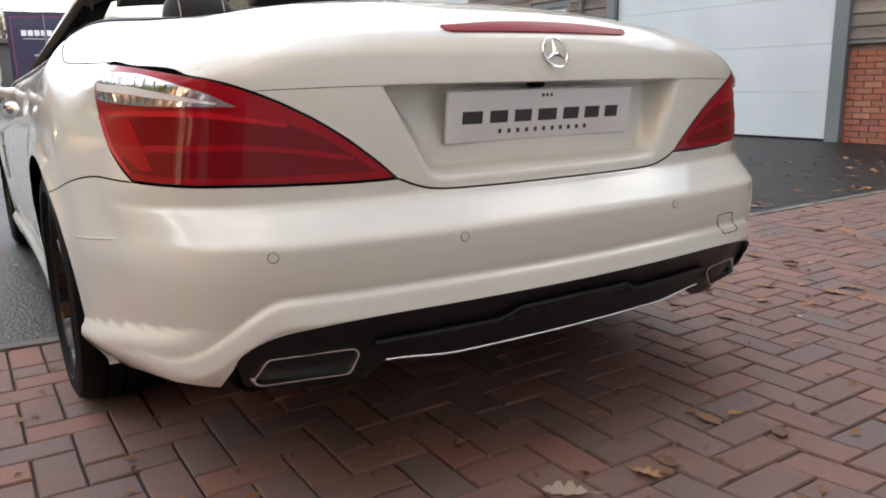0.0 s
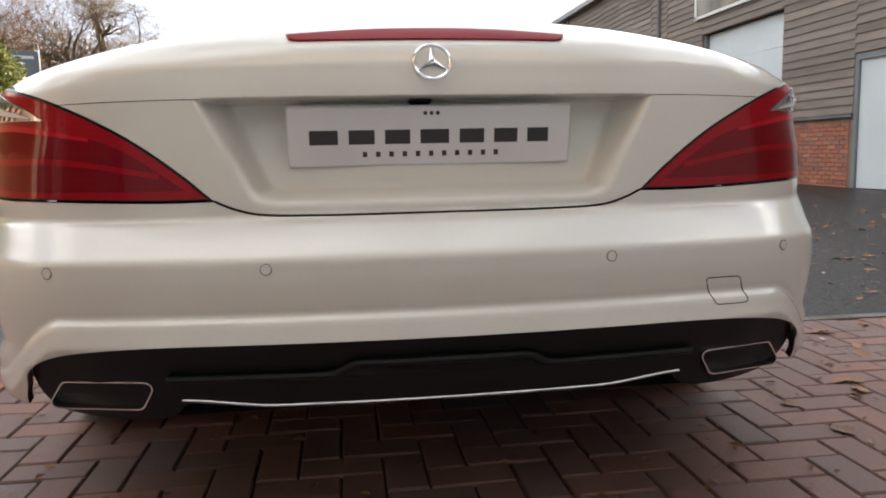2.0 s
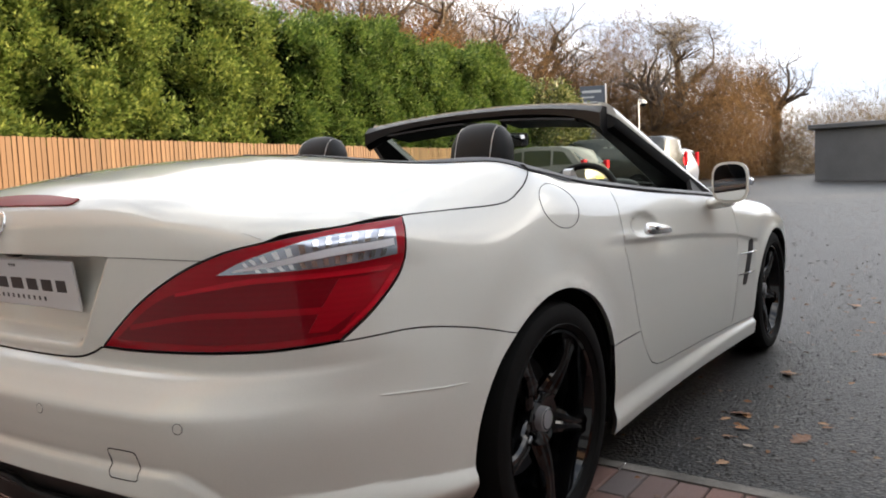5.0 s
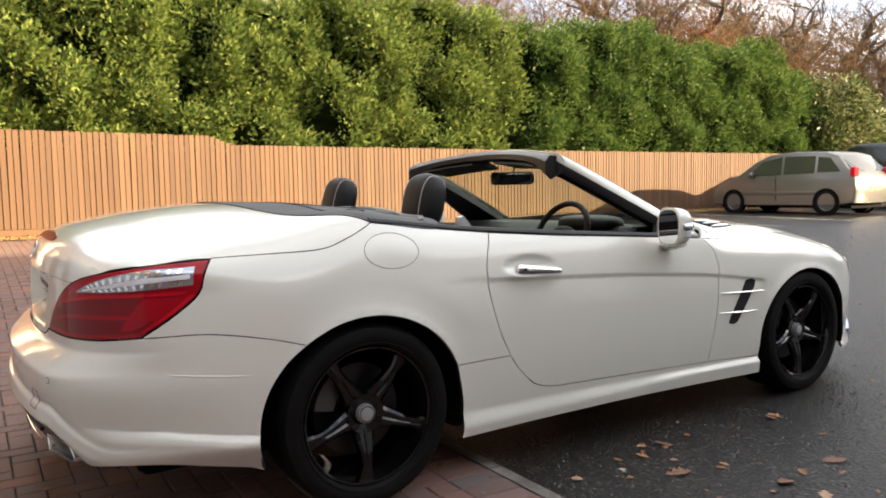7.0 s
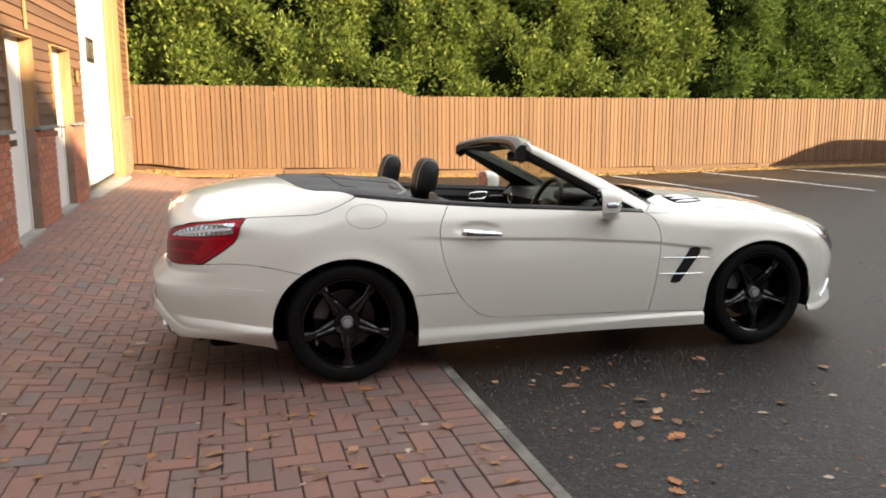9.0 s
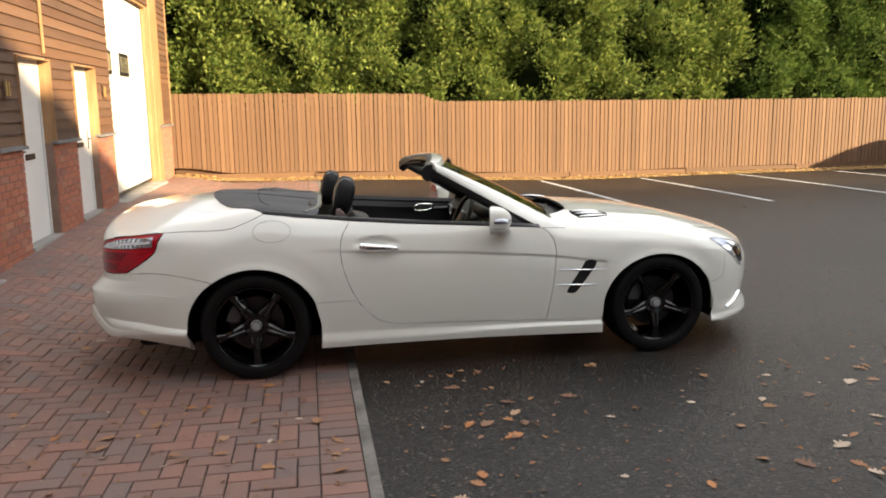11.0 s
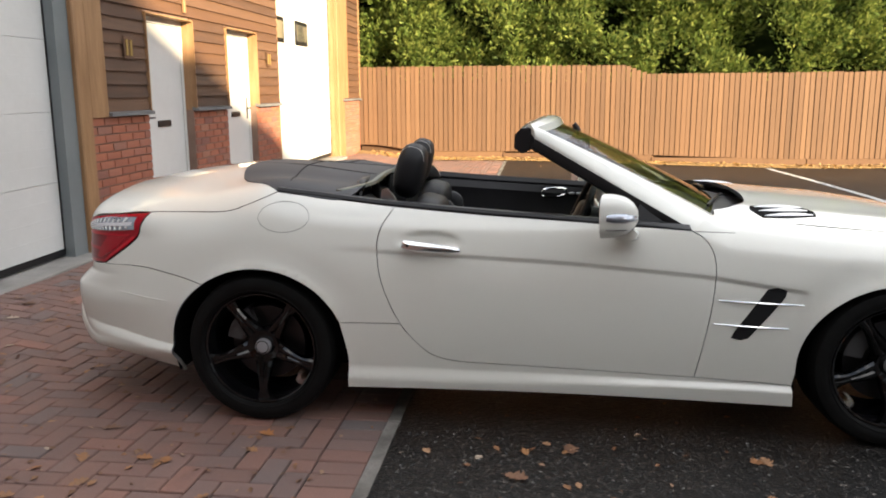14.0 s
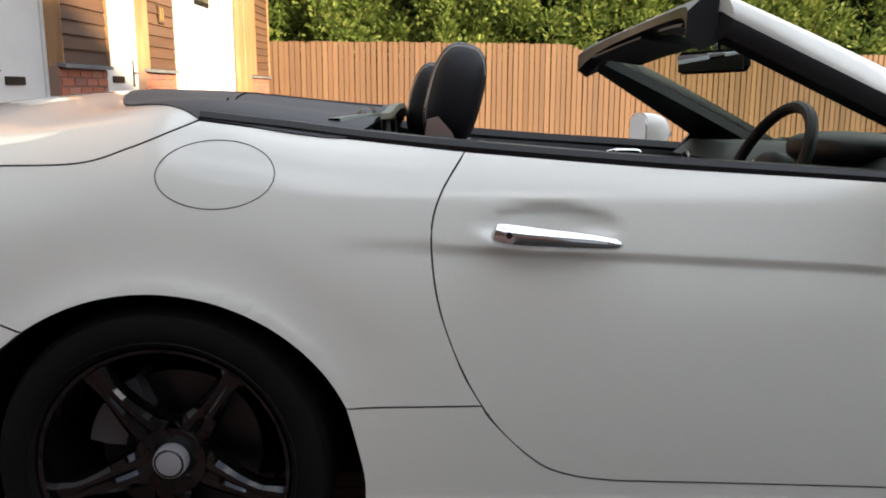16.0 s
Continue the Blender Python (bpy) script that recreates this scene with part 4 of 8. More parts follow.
# outlines on the right-hand side
lip = []
for k in range(17):
    x = .785 * k / 16
    y0 = float(rear_face(np.array([x]), np.array([.95]))[0])
    z0 = float(top_height(np.array([x]), np.array([y0 + .03]))[0]) - .010 - .004 * (k / 16) - .006 * (k / 16) ** 6
    p, _ = spot(x, y0, z0)
    lip.append(tuple(p))
lamp_top = [(.405, -.94, .664), (.516, -.90, .757), (.616, -.89, .817), (.71, -.865, .857), (.772, -.835, .864), (.845, -.70, .893), (.868, -.515, .901)]
join = lip[-1]
lamp_top[4] = join
lamp_front = [(.868, -.515, .901), (.868, -.517, .86), (.88, -.545, .80), (.885, -.63, .735), (.87, -.724, .677)]
lamp_low = [(.87, -.724, .677), (.80, -.83, .671), (.71, -.88, .669), (.514, -.92, .663), (.405, -.94, .664)]
lid_low = [(0, -.95, .634), (.20, -.95, .634), (.315, -.95, .637), (.37, -.95, .649), (.405, -.94, .664)]
seam = [tuple(spot(*q)[0]) for q in ((.842, -.67, .897), (.872, -.515, .907), (.880, -.30, .911), (.86, -.15, .917), (.86, -.05, .946), (.85, .02, .975), (.84, .072, .998))]
lid_side = [join] + seam
lamp_top[5:7] = seam[0:2]
lamp_front[0] = seam[1]
soft_edge = [seam[-1], (.70, -.105, 1.0), (.54, -.195, 1.03), (.28, -.272, 1.05), (0, -.30, 1.07)]
lower_seam = [(.87, -.724, .677), (.92, -.55, .675), (.93, -.38, .650), (.93, arch_run(0, .612, .612)[0][1], .612)]
door_back = [(.9, .583, .940), (.9, .535, .86), (.9, .519, .783), (.9, .533, .66), (.9, .575, .538), (.9, .640, .425), (.9, .727, .339), (.9, .80, .308), (.9, .883, .296)]
door_low = [(.9, .883, .296), (.9, 1.30, .282), (.9, 1.82, .264)]
door_front = [(.9, 1.82, .264), (.9, 1.862, .50), (.9, 1.881, .68), (.9, 1.868, .78), (.9, 1.832, .834), (.9, 1.785, .862)]
belt = [(.9, 1.785, .862), (.9, 1.3, .892), (.9, .95, .912), (.9, .583, .940)]
split = .460
split_y = .6175

SIDE_PANELS = {
    "rear_quarter_panel": ([lower_seam, arch_run(0, .612, split), [(.93, arch_run(0, split, split)[-1][1], split), (.93, split_y, split)],
                            [(.9, split_y, split), (.9, .596, .497), (.9, .575, .538), (.9, .533, .66), (.9, .519, .783), (.9, .535, .86), (.9, .583, .940)],
                            [(.9, .583, .940), (.85, .30, .970), seam[-1]], list(reversed(lid_side[2:])), lamp_front], .026, .020),
    "door": ([door_back, door_low, door_front, belt], .024, .013),
    "sill": ([[(.93, split_y, split), (.93, arch_run(0, split, split)[-1][1], split)], [(.93, arch_run(0, split, split)[-1][1], split), (.93, .386, .33), (.93, .389, .26), (.93, .385, .172)],
              [(.93, .385, .172), (.93, 1.3, .172), (.93, 2.205, .158)], [(.93, 2.205, .158), (.93, 2.198, .246)],
              [(.93, 2.198, .246), (.9, 1.82, .264), (.9, 1.30, .282), (.9, .883, .296)], [(.9, .883, .296), (.9, .80, .308), (.9, .727, .339), (.9, .640, .425), (.9, split_y, split)]], .024, .012),
}


def flat_top(x, y):
    p, _ = on_body([(x, y)], "top")
    return tuple(p[0])


wing_top = [(.9, 1.785, .862), flat_top(.76, 1.90), flat_top(.765, 2.25), flat_top(.765, 2.60), flat_top(.745, 2.85), flat_top(.715, 2.985)]
head_back = [flat_top(.715, 2.985), (.86, 3.03, .735), (.88, 3.06, .66), (.88, 3.07, .58), (.88, 3.06, .50)]
SIDE_PANELS["front_wing"] = ([[(.93, 2.198, .246), (.93, 2.205, .30)] + arch_run(1, .36, .45)[0:], [arch_run(1, .36, .45)[-1], (.9, 3.02, .47), (.88, 3.06, .50)],
                              list(reversed(head_back)), list(reversed(wing_top)), list(reversed(door_front)), [(.9, 1.82, .264), (.93, 2.198, .246)]], .024, .013)

def shifted(line, d):
    return lambda u: line(u) + d


CREASE_ROWS = [shifted(CREASE, d) for d in (.006, 0, -.005, -.010, -.015, -.020, -.025, -.032)]
FLARE_ROWS = [shifted(FLARE, d) for d in (.006, 0, -.005, -.010, -.015, -.020, -.026, -.034, -.044, -.056)]
_u = np.linspace(YA - 2 * QUARTER - 2 * X0 - .5, YA + .1, 700)
_x = np.abs(on_body(np.stack([_u, np.full(700, .47)], 1), "side")[0][:, 0])
_zc = .466 - .125 * smooth01((_x - .67) / .19)


def ledge_row(level):
    z = np.where(level < .466, _zc + level - .466, _zc + (level - .466) / .089 * (.555 - _zc)) if level < .555 else np.full(700, level)
    return lambda u: np.interp(u, _u, z)


LEDGE_ROWS = [ledge_row(v) for v in (.400, .415, .425, .435, .445, .452, .457, .461, .465, .469, .474, .480, .55, .558, .564, .570, .576, .584, .595, .607, .618, .626)]
PANEL_ROWS = {"door": CREASE_ROWS + FLARE_ROWS, "sill": FLARE_ROWS, "front_wing": CREASE_ROWS + FLARE_ROWS, "rear_quarter_panel": []}

for word, mir in SIDES:
    for pname, (segs, du, dv) in SIDE_PANELS.items():
        ob = part(pname, skin([(segs, "side", du, dv)], gap=.0018, mirror=mir, rows=PANEL_ROWS[pname]), PAINT, car)
        if pname == "door":
            doors = ob if not mir else doors

bumper = both([[(0, -1.0, .416), (.30, -1.0, .416), (.49, -1.0, .415), (.62, -.97, .408), (.70, -.94, .390), (.745, -.92, .360), (.760, -.91, .330), (.782, -.88, .284)],
               [(.782, -.88, .284), (.84, -.80, .288), (.89, -.69, .275), (.92, -.54, .240), (.93, -.380, .200)],
               [(.93, -.380, .200), (.93, -.385, .300)] + arch_run(0, .36, .612)[0:1] + [p for p in arch_run(0, .36, .66) if p[1] < -.26 and .38 < p[2] < .60] + [lower_seam[-1]],
               list(reversed(lower_seam)), lamp_low, list(reversed(lid_low))])
part("rear_bumper", skin([(bumper, "side", .020, .012)], gap=.0016, rows=LEDGE_ROWS + FLARE_ROWS), PAINT, car)
boot = part("boot_lid", skin([(both([lid_low, lamp_top[:5], list(reversed(lip))]), "side", .007, .008),
                              (both([lip, lid_side, soft_edge]), "top", .028, .026)], flange=.016, rows=[shifted(lambda u: 0 * u, z) for z in (.8515, .8490, .8465, .8445, .8420)]), PAINT, car)
bonnet_edge = [(0, 2.13, .97), (.35, 2.11, .96), (.54, 2.07, .94), (.655, 1.985, .93), (.71, 1.91, .92), (.76, 1.90, .9)]
nose_line = [flat_top(.715, 2.985), flat_top(.55, 3.19), flat_top(.30, 3.33), flat_top(0, 3.37)]
part("bonnet", skin([(both([bonnet_edge, [flat_top(.76, 1.90)] + wing_top[2:], nose_line]), "top", .035, .035)], gap=.0018), PAINT, car)
part("front_bumper", skin([(both([[nose_line[3], nose_line[2], nose_line[1], flat_top(.715, 2.985)], head_back[:], [(.88, 3.06, .50), (.9, 3.02, .47), arch_run(1, .45, .45)[-1]],
                                  [arch_run(1, .45, .45)[-1], (.93, 2.975, .36), (.93, 2.985, .20)],
                                  [(.93, 2.985, .185), (.8, 3.3, .160), (.4, 3.5, .16), (0, 3.55, .16)]]), "side", .030, .018)], gap=.0006), PAINT, car)
HB, HM, HF, HL, HK = (.88, 2.98, .740), (.85, 3.09, .728), (.74, 3.28, .665), (.78, 3.25, .535), (.85, 3.10, .650)
for word, mir in SIDES:
    unit = [[HB, HM, HF], [HF, HL], [HL, HK, HB]]
    head = part("headlight", skin([(unit, "side", .02, .012)], gap=.002, offset=.002, flange=.006, mirror=mir), SILVER_LENS, car, "silver headlight unit with clear cover")
    part("headlight_rim", seam_line([HB, HM, HF, HL, HK, HB], "side", .0026, mir), TRIM, head)
    bowl = [[mix3(HB, HL, .30), mix3(HF, HM, .45)], [mix3(HF, HM, .45), mix3(HF, HL, .75)], [mix3(HF, HL, .75), mix3(HB, HL, .30)]]
    part("lamp_bowl", skin([(bowl, "side", .015, .010)], offset=.004, flange=.003, mirror=mir), CHROME, head)
    bar = [[mix3(HM, HL, .15), mix3(HM, HL, .85)], [mix3(HM, HL, .85), mix3(HF, HL, .80)], [mix3(HF, HL, .80), mix3(HF, HL, .15)], [mix3(HF, HL, .15), mix3(HM, HL, .15)]]
    part("lamp_divider", skin([(bar, "side", .015, .010)], offset=.005, flange=.003, mirror=mir), GLOSS, head)
    # tail lamp: black housing, red lens, silver segment, bright band
    lamp_outline = [lamp_top, lamp_front, lamp_low]
    tail = part("tail_light", skin([(lamp_outline, "side", .022, .016)], gap=.003, offset=-.001, mirror=mir), TRIM, car, "wedge-shaped red and silver tail light")
    part("red_lens", skin([(lamp_outline, "side", .022, .016)], gap=.0055, offset=.002, flange=.004, mirror=mir), RED_LENS, tail)
    low_lens = [[(.455, -.93, .684), (.56, -.90, .757), (.66, -.88, .790), (.80, -.82, .800), (.875, -.62, .790)], [(.875, -.62, .790), (.88, -.735, .694)], [(.88, -.735, .694), (.71, -.88, .686), (.455, -.93, .684)]]
    part("deep_red_panel", skin([(low_lens, "side", .02, .016)], offset=.0035, flange=.002, mirror=mir), RED_DEEP, tail)
    band = [[(.50, -.92, .716), (.66, -.88, .7435), (.80, -.81, .748), (.865, -.66, .744)], [(.865, -.66, .744), (.872, -.70, .733)], [(.872, -.70, .733), (.80, -.82, .735), (.66, -.88, .733), (.50, -.92, .706)], [(.50, -.92, .706), (.50, -.92, .716)]]
    part("light_band", skin([(band, "side", .02, .006)], offset=.005, flange=.002, mirror=mir), RED_LENS, tail)
    band2 = [[(.62, -.89, .782), (.74, -.85, .805), (.80, -.80, .810), (.875, -.57, .812)], [(.875, -.57, .812), (.878, -.60, .802)], [(.878, -.60, .802), (.80, -.81, .799), (.74, -.86, .794), (.62, -.89, .776)], [(.62, -.89, .776), (.62, -.89, .782)]]
    part("light_band", skin([(band2, "side", .02, .006)], offset=.005, flange=.002, mirror=mir), BRIGHT_RED, tail)
    edge_band = [[(.88, -.555, .80), (.885, -.63, .745), (.87, -.715, .694)], [(.87, -.715, .694), (.875, -.735, .694)], [(.875, -.735, .694), (.885, -.65, .745), (.88, -.575, .80)], [(.88, -.575, .80), (.88, -.555, .80)]]
    part("light_band", skin([(edge_band, "side", .008, .016)], offset=.005, flange=.002, mirror=mir), BRIGHT_RED, tail)
    silver = [[(.705, -.868, .816), (.765, -.84, .846), (.835, -.72, .876), (.865, -.55, .884)], [(.865, -.55, .884), (.872, -.555, .832)], [(.872, -.555, .832), (.85, -.70, .822), (.80, -.80, .818), (.705, -.868, .816)]]
    clear = part("silver_segment", skin([(silver, "side", .02, .012)], offset=.005, flange=.003, mirror=mir), SILVER_LENS, tail, "silver indicator segment")
    def edge(line, t):
        k = min(int(t * (len(line) - 1)), len(line) - 2)
        return Vector(line[k]).lerp(Vector(line[k + 1]), t * (len(line) - 1) - k)

    def across(t, h):
        """A place on the silver segment: t forwards, h upwards."""
        low = [(.705, -.868, .816), (.80, -.80, .818), (.85, -.70, .822), (.872, -.555, .832)]
        top = [(.705, -.868, .816), (.765, -.84, .846), (.835, -.72, .876), (.865, -.55, .884)]
        return tuple(edge(low, t).lerp(edge(top, t), h))

    bar = [[across(.12 + .86 * k / 6, .60) for k in range(7)], [across(.98, .60), across(.98, .36)], [across(.98 - .86 * k / 6, .36) for k in range(7)], [across(.12, .36), across(.12, .60)]]
    part("white_bar", skin([(bar, "side", .015, .008)], offset=.008, flange=.003, mirror=mir), WHITE_LENS, clear, "milky white bar")
    for k in range(12):
        for h0, h1 in ((.06, .33), (.64, .95)):
            t = .22 + .74 * k / 12
            fin = [[across(t, h0), across(t + .02, h1)], [across(t + .02, h1), across(t + .046, h1)], [across(t + .046, h1), across(t + .026, h0)], [across(t + .026, h0), across(t, h0)]]
            part("reflector_rib", skin([(fin, "side", .01, .01)], offset=.0075, flange=.002, mirror=mir), CHROME, clear)
    glow = [[(.86, -.75, .700), (.877, -.66, .745), (.876, -.60, .795)], [(.876, -.60, .795), (.85, -.70, .796)], [(.85, -.70, .796), (.845, -.74, .75), (.84, -.78, .700)], [(.84, -.78, .700), (.86, -.75, .700)]]
    part("light_panel", skin([(glow, "side", .015, .015)], offset=.0045, flange=.0015, mirror=mir), RED_LENS, tail)

# high brake light, badge, plate
stop_top = [(-.266, -.88, .9655), (-.13, -.90, .9755), (0, -.90, .9785), (.13, -.90, .9755), (.266, -.88, .9655)]
part("high_brake_light", skin([([stop_top, [(.266, -.88, .9655), (.262, -.88, .957), (.245, -.88, .953)], [(.245, -.88, .953), (0, -.90, .955), (-.245, -.88, .953)],
                                         [(-.245, -.88, .953), (-.262, -.88, .957), (-.266, -.88, .9655)]], "side", .02, .006)], offset=.004, flange=.006), STOP_LENS, car, "long slim red brake light")


def facing(p, n, up=Vector((0, 0, 1))):
    """A pose at p whose z points along n."""
    x = up.cross(n).normalized()
    y = n.cross(x).normalized()
    m = Matrix((x, y, n)).transposed().to_4x4()
    m.translation = p
    return m


p, n = spot(0, -.94, .909, .004)
m = facing(p, n)
badge = part("boot_badge", Build().ring([tuple(m @ Vector((.034 * math.cos(a), .034 * math.sin(a), 0))) for a in [2 * math.pi * k / 48 for k in range(48)]], .0034, 8), CHROME, car, "round chrome boot badge")
for k in range(3):
    a = math.pi / 2 + k * 2 * math.pi / 3
    r = m @ Matrix.Rotation(a, 4, "Z")
    part("badge_bar", Build().add([tuple(r @ Vector(q)) for q in ((.032, -.001, 0), (.032, .001, 0), (0, .0062, 0), (0, -.0062, 0), (.005, 0, .004))], [(0, 1, 4), (1, 2, 4), (2, 3, 4), (3, 0, 4), (0, 3, 2, 1)]), CHROME, badge)

pt, pb = Vector((0, -.898, .833)), Vector((0, -.914, .722))
pn = Vector((0, -(pt.z - pb.z), (pb.y - pt.y))).normalized()
plate_m = facing((pt + pb) / 2, pn)
plate = part("number_plate", Build().soft(-.272, .272, -.0565, .0565, -.004, .004, .003, plate_m), PLATE, car, "white show plate with dark bars for lettering")
along = -.231
for width in (.058, .053, .052, .060, .052, .050, .045):
    # one plain bar stands for each printed character
    part("print_bar", Build().box(along, along + width * .92, -.0150, .0120, .0035, .0046, plate_m), INK, plate)
    along += width + .0155
for k in range(11):
    part("print_bar", Build().box(-.132 + k * .0253, -.132 + k * .0253 + .0085, -.0390, -.0290, .0035, .0046, plate_m), INK, plate)
for k in range(3):
    part("print_bar", Build().lathe([(.0001, .0046), (.0040, .0046), (.0040, .0035)], 8, plate_m @ Matrix.Translation((-.012 + .012 * k, .0425, 0))), INK, plate)
part("camera_pod", Build().soft(-.024, .024, -.025, .0, .836, .848, .006, Matrix.Translation((-.02, -.885, 0))), TRIM, car, "small black reversing camera")

# diffuser, chrome strip, exhausts, fog lamp, sensors, towing cover
diff = part("rear_diffuser", skin([(both([[(0, -1.0, .28), (.38, -1.0, .284), (.47, -.98, .290), (.52, -.97, .262), (.72, -.92, .262), (.745, -.90, .275)],
                                          [(.745, -.90, .275), (.752, -.91, .330), (.742, -.92, .360), (.70, -.94, .390), (.62, -.97, .408), (.49, -1.0, .415), (.30, -1.0, .416), (0, -1.0, .416)]]), "side", .03, .014)], offset=-.016, gap=-.003), TRIM, car, "satin black lower bumper insert")
rows = []
for k in range(41):
    x = -.475 + .95 * k / 40
    z = .291 + .016 * smooth01((abs(x) - .30) / .18)
    p, n = spot(x, -.99, float(z), .001)
    rows.append(tuple(p))
part("chrome_strip", Build().tube(rows, .0034, 8), CHROME, diff, "slim chrome strip")
ridge = []
for k in range(57):
    x = -.50 + 1.0 * k / 56
    z = .345 + .022 * float(smooth01((.205 - abs(x)) / .05))
    ridge.append(tuple(spot(x, -1.0, z, -.006)[0]))
part("diffuser_ridge", Build().tube(catmull(ridge, .01), .008, 8), TRIM, diff)
fog = [[(-.190, -1.0, .334), (-.155, -1.0, .358)], [(-.155, -1.0, .358), (.155, -1.0, .358)], [(.155, -1.0, .358), (.190, -1.0, .334)], [(.190, -1.0, .334), (-.190, -1.0, .334)]]
part("rear_fog_lamp", skin([(fog, "side", .02, .008)], offset=-.012, flange=.004), DARK_GLASS, diff, "dark smoked fog lamp")
for word, mir in SIDES:
    s = -1 if mir else 1
    def tip(grow, y):
        """Rounded four-sided outline of an exhaust tip, slanted at its outer end."""
        c = [(.545 - grow, .288 - grow), (.720 + grow, .285 - grow), (.729 + grow, .297), (.701 + grow, .341 + grow), (.534 - grow, .343 + grow), (.524 - grow, .329)]
        out = []
        for i in range(6):
            a, b, d = Vector(c[i - 1]), Vector(c[i]), Vector(c[(i + 1) % 6])
            q0, q1 = b + (a - b).normalized() * .009, b + (d - b).normalized() * .009
            for t in (0, .33, .67, 1):
                q = q0.lerp(b, t).lerp(b.lerp(q1, t), t)
                out.append((s * q.x, y + .13 * q.x * q.x + .027 + .85 * max(q.x - .55, 0) ** 2, q.y))
        return out if s > 0 else list(reversed(out))

    pipe = part("exhaust_tip", Build().loft([tip(-.005, -.93), tip(-.005, -1.029), tip(-.0035, -1.033), tip(-.001, -1.033), tip(.0005, -1.028), tip(.0005, -.93)], True, False), CHROME, car, "flat rectangular chrome exhaust tip")
    part("exhaust_mouth", Build().loft([tip(-.006, -.985), tip(-.0061, -.984)], True, True), VOID, pipe)
for x in (-.70, -.31, .316, .702):
    p, n = spot(x, -1.0, .548, .0006)
    m = facing(p, n)
    sensor = part("parking_sensor", Build().lathe([(.0001, .0012), (.0085, .0012), (.0092, .0)], 20, m), PAINT, car)
    part("sensor_gap", Build().ring([tuple(m @ Vector((.0098 * math.cos(a), .0098 * math.sin(a), 0))) for a in [2 * math.pi * k / 24 for k in range(24)]], .0006, 5), VOID, sensor)


tow = [(.520, -1.0, .494), (.585, -1.0, .4935), (.592, -1.0, .490), (.604, -1.0, .447), (.598, -1.0, .443), (.535, -1.0, .443), (.529, -1.0, .447), (.515, -1.0, .490), (.520, -1.0, .494)]
part("towing_cover_joint", seam_line(tow, "side"), VOID, car)
part("boot_joint", seam_line([(-x, y, z) for x, y, z in reversed(lid_low)] + lid_low[1:], "side", .0024), VOID, car)
for word, mir in SIDES:
    part("boot_joint", seam_line(lid_side[2:], "side", .0016, mir), VOID, car)
    part("wing_joint", seam_line([(.9, 1.795, .860), (.9, 1.87, .856), (.9, 1.955, .851)], "side", .0013, mir), VOID, car)
    part("boot_crease_joint", seam_line([(.425, -.95, .8475), (.50, -.93, .8475), (.60, -.90, .8455), (.695, -.87, .8425)], "side", .0007, mir), VOID, car)
fuel = [(.88, .118 + .110 * math.cos(a), .899 + .062 * math.sin(a)) for a in [2 * math.pi * k / 30 for k in range(31)]]
part("fuel_flap_joint", seam_line(fuel, "side", .0009), VOID, car)
for word, mir in SIDES:
    path = [(-q[0] if mir else q[0], q[1], q[2]) for q in [tuple(spot(.9, -.66 + .034 * k, .560 - .0035 * k, -.0005)[0]) for k in range(9)]]
    part("bumper_crease", Build().tube(path, [.0005] + [.0028] * 7 + [.0005], 6), PAINT, car)

# wheels
TYRE = [(.243, .095), (.249, .125), (.262, .136), (.29, .139), (.312, .131), (.322, .112), (.3265, .085), (.328, .03), (.328, -.03), (.3265, -.085), (.322, -.112), (.30, -.13), (.25, -.12), (.243, -.095)]


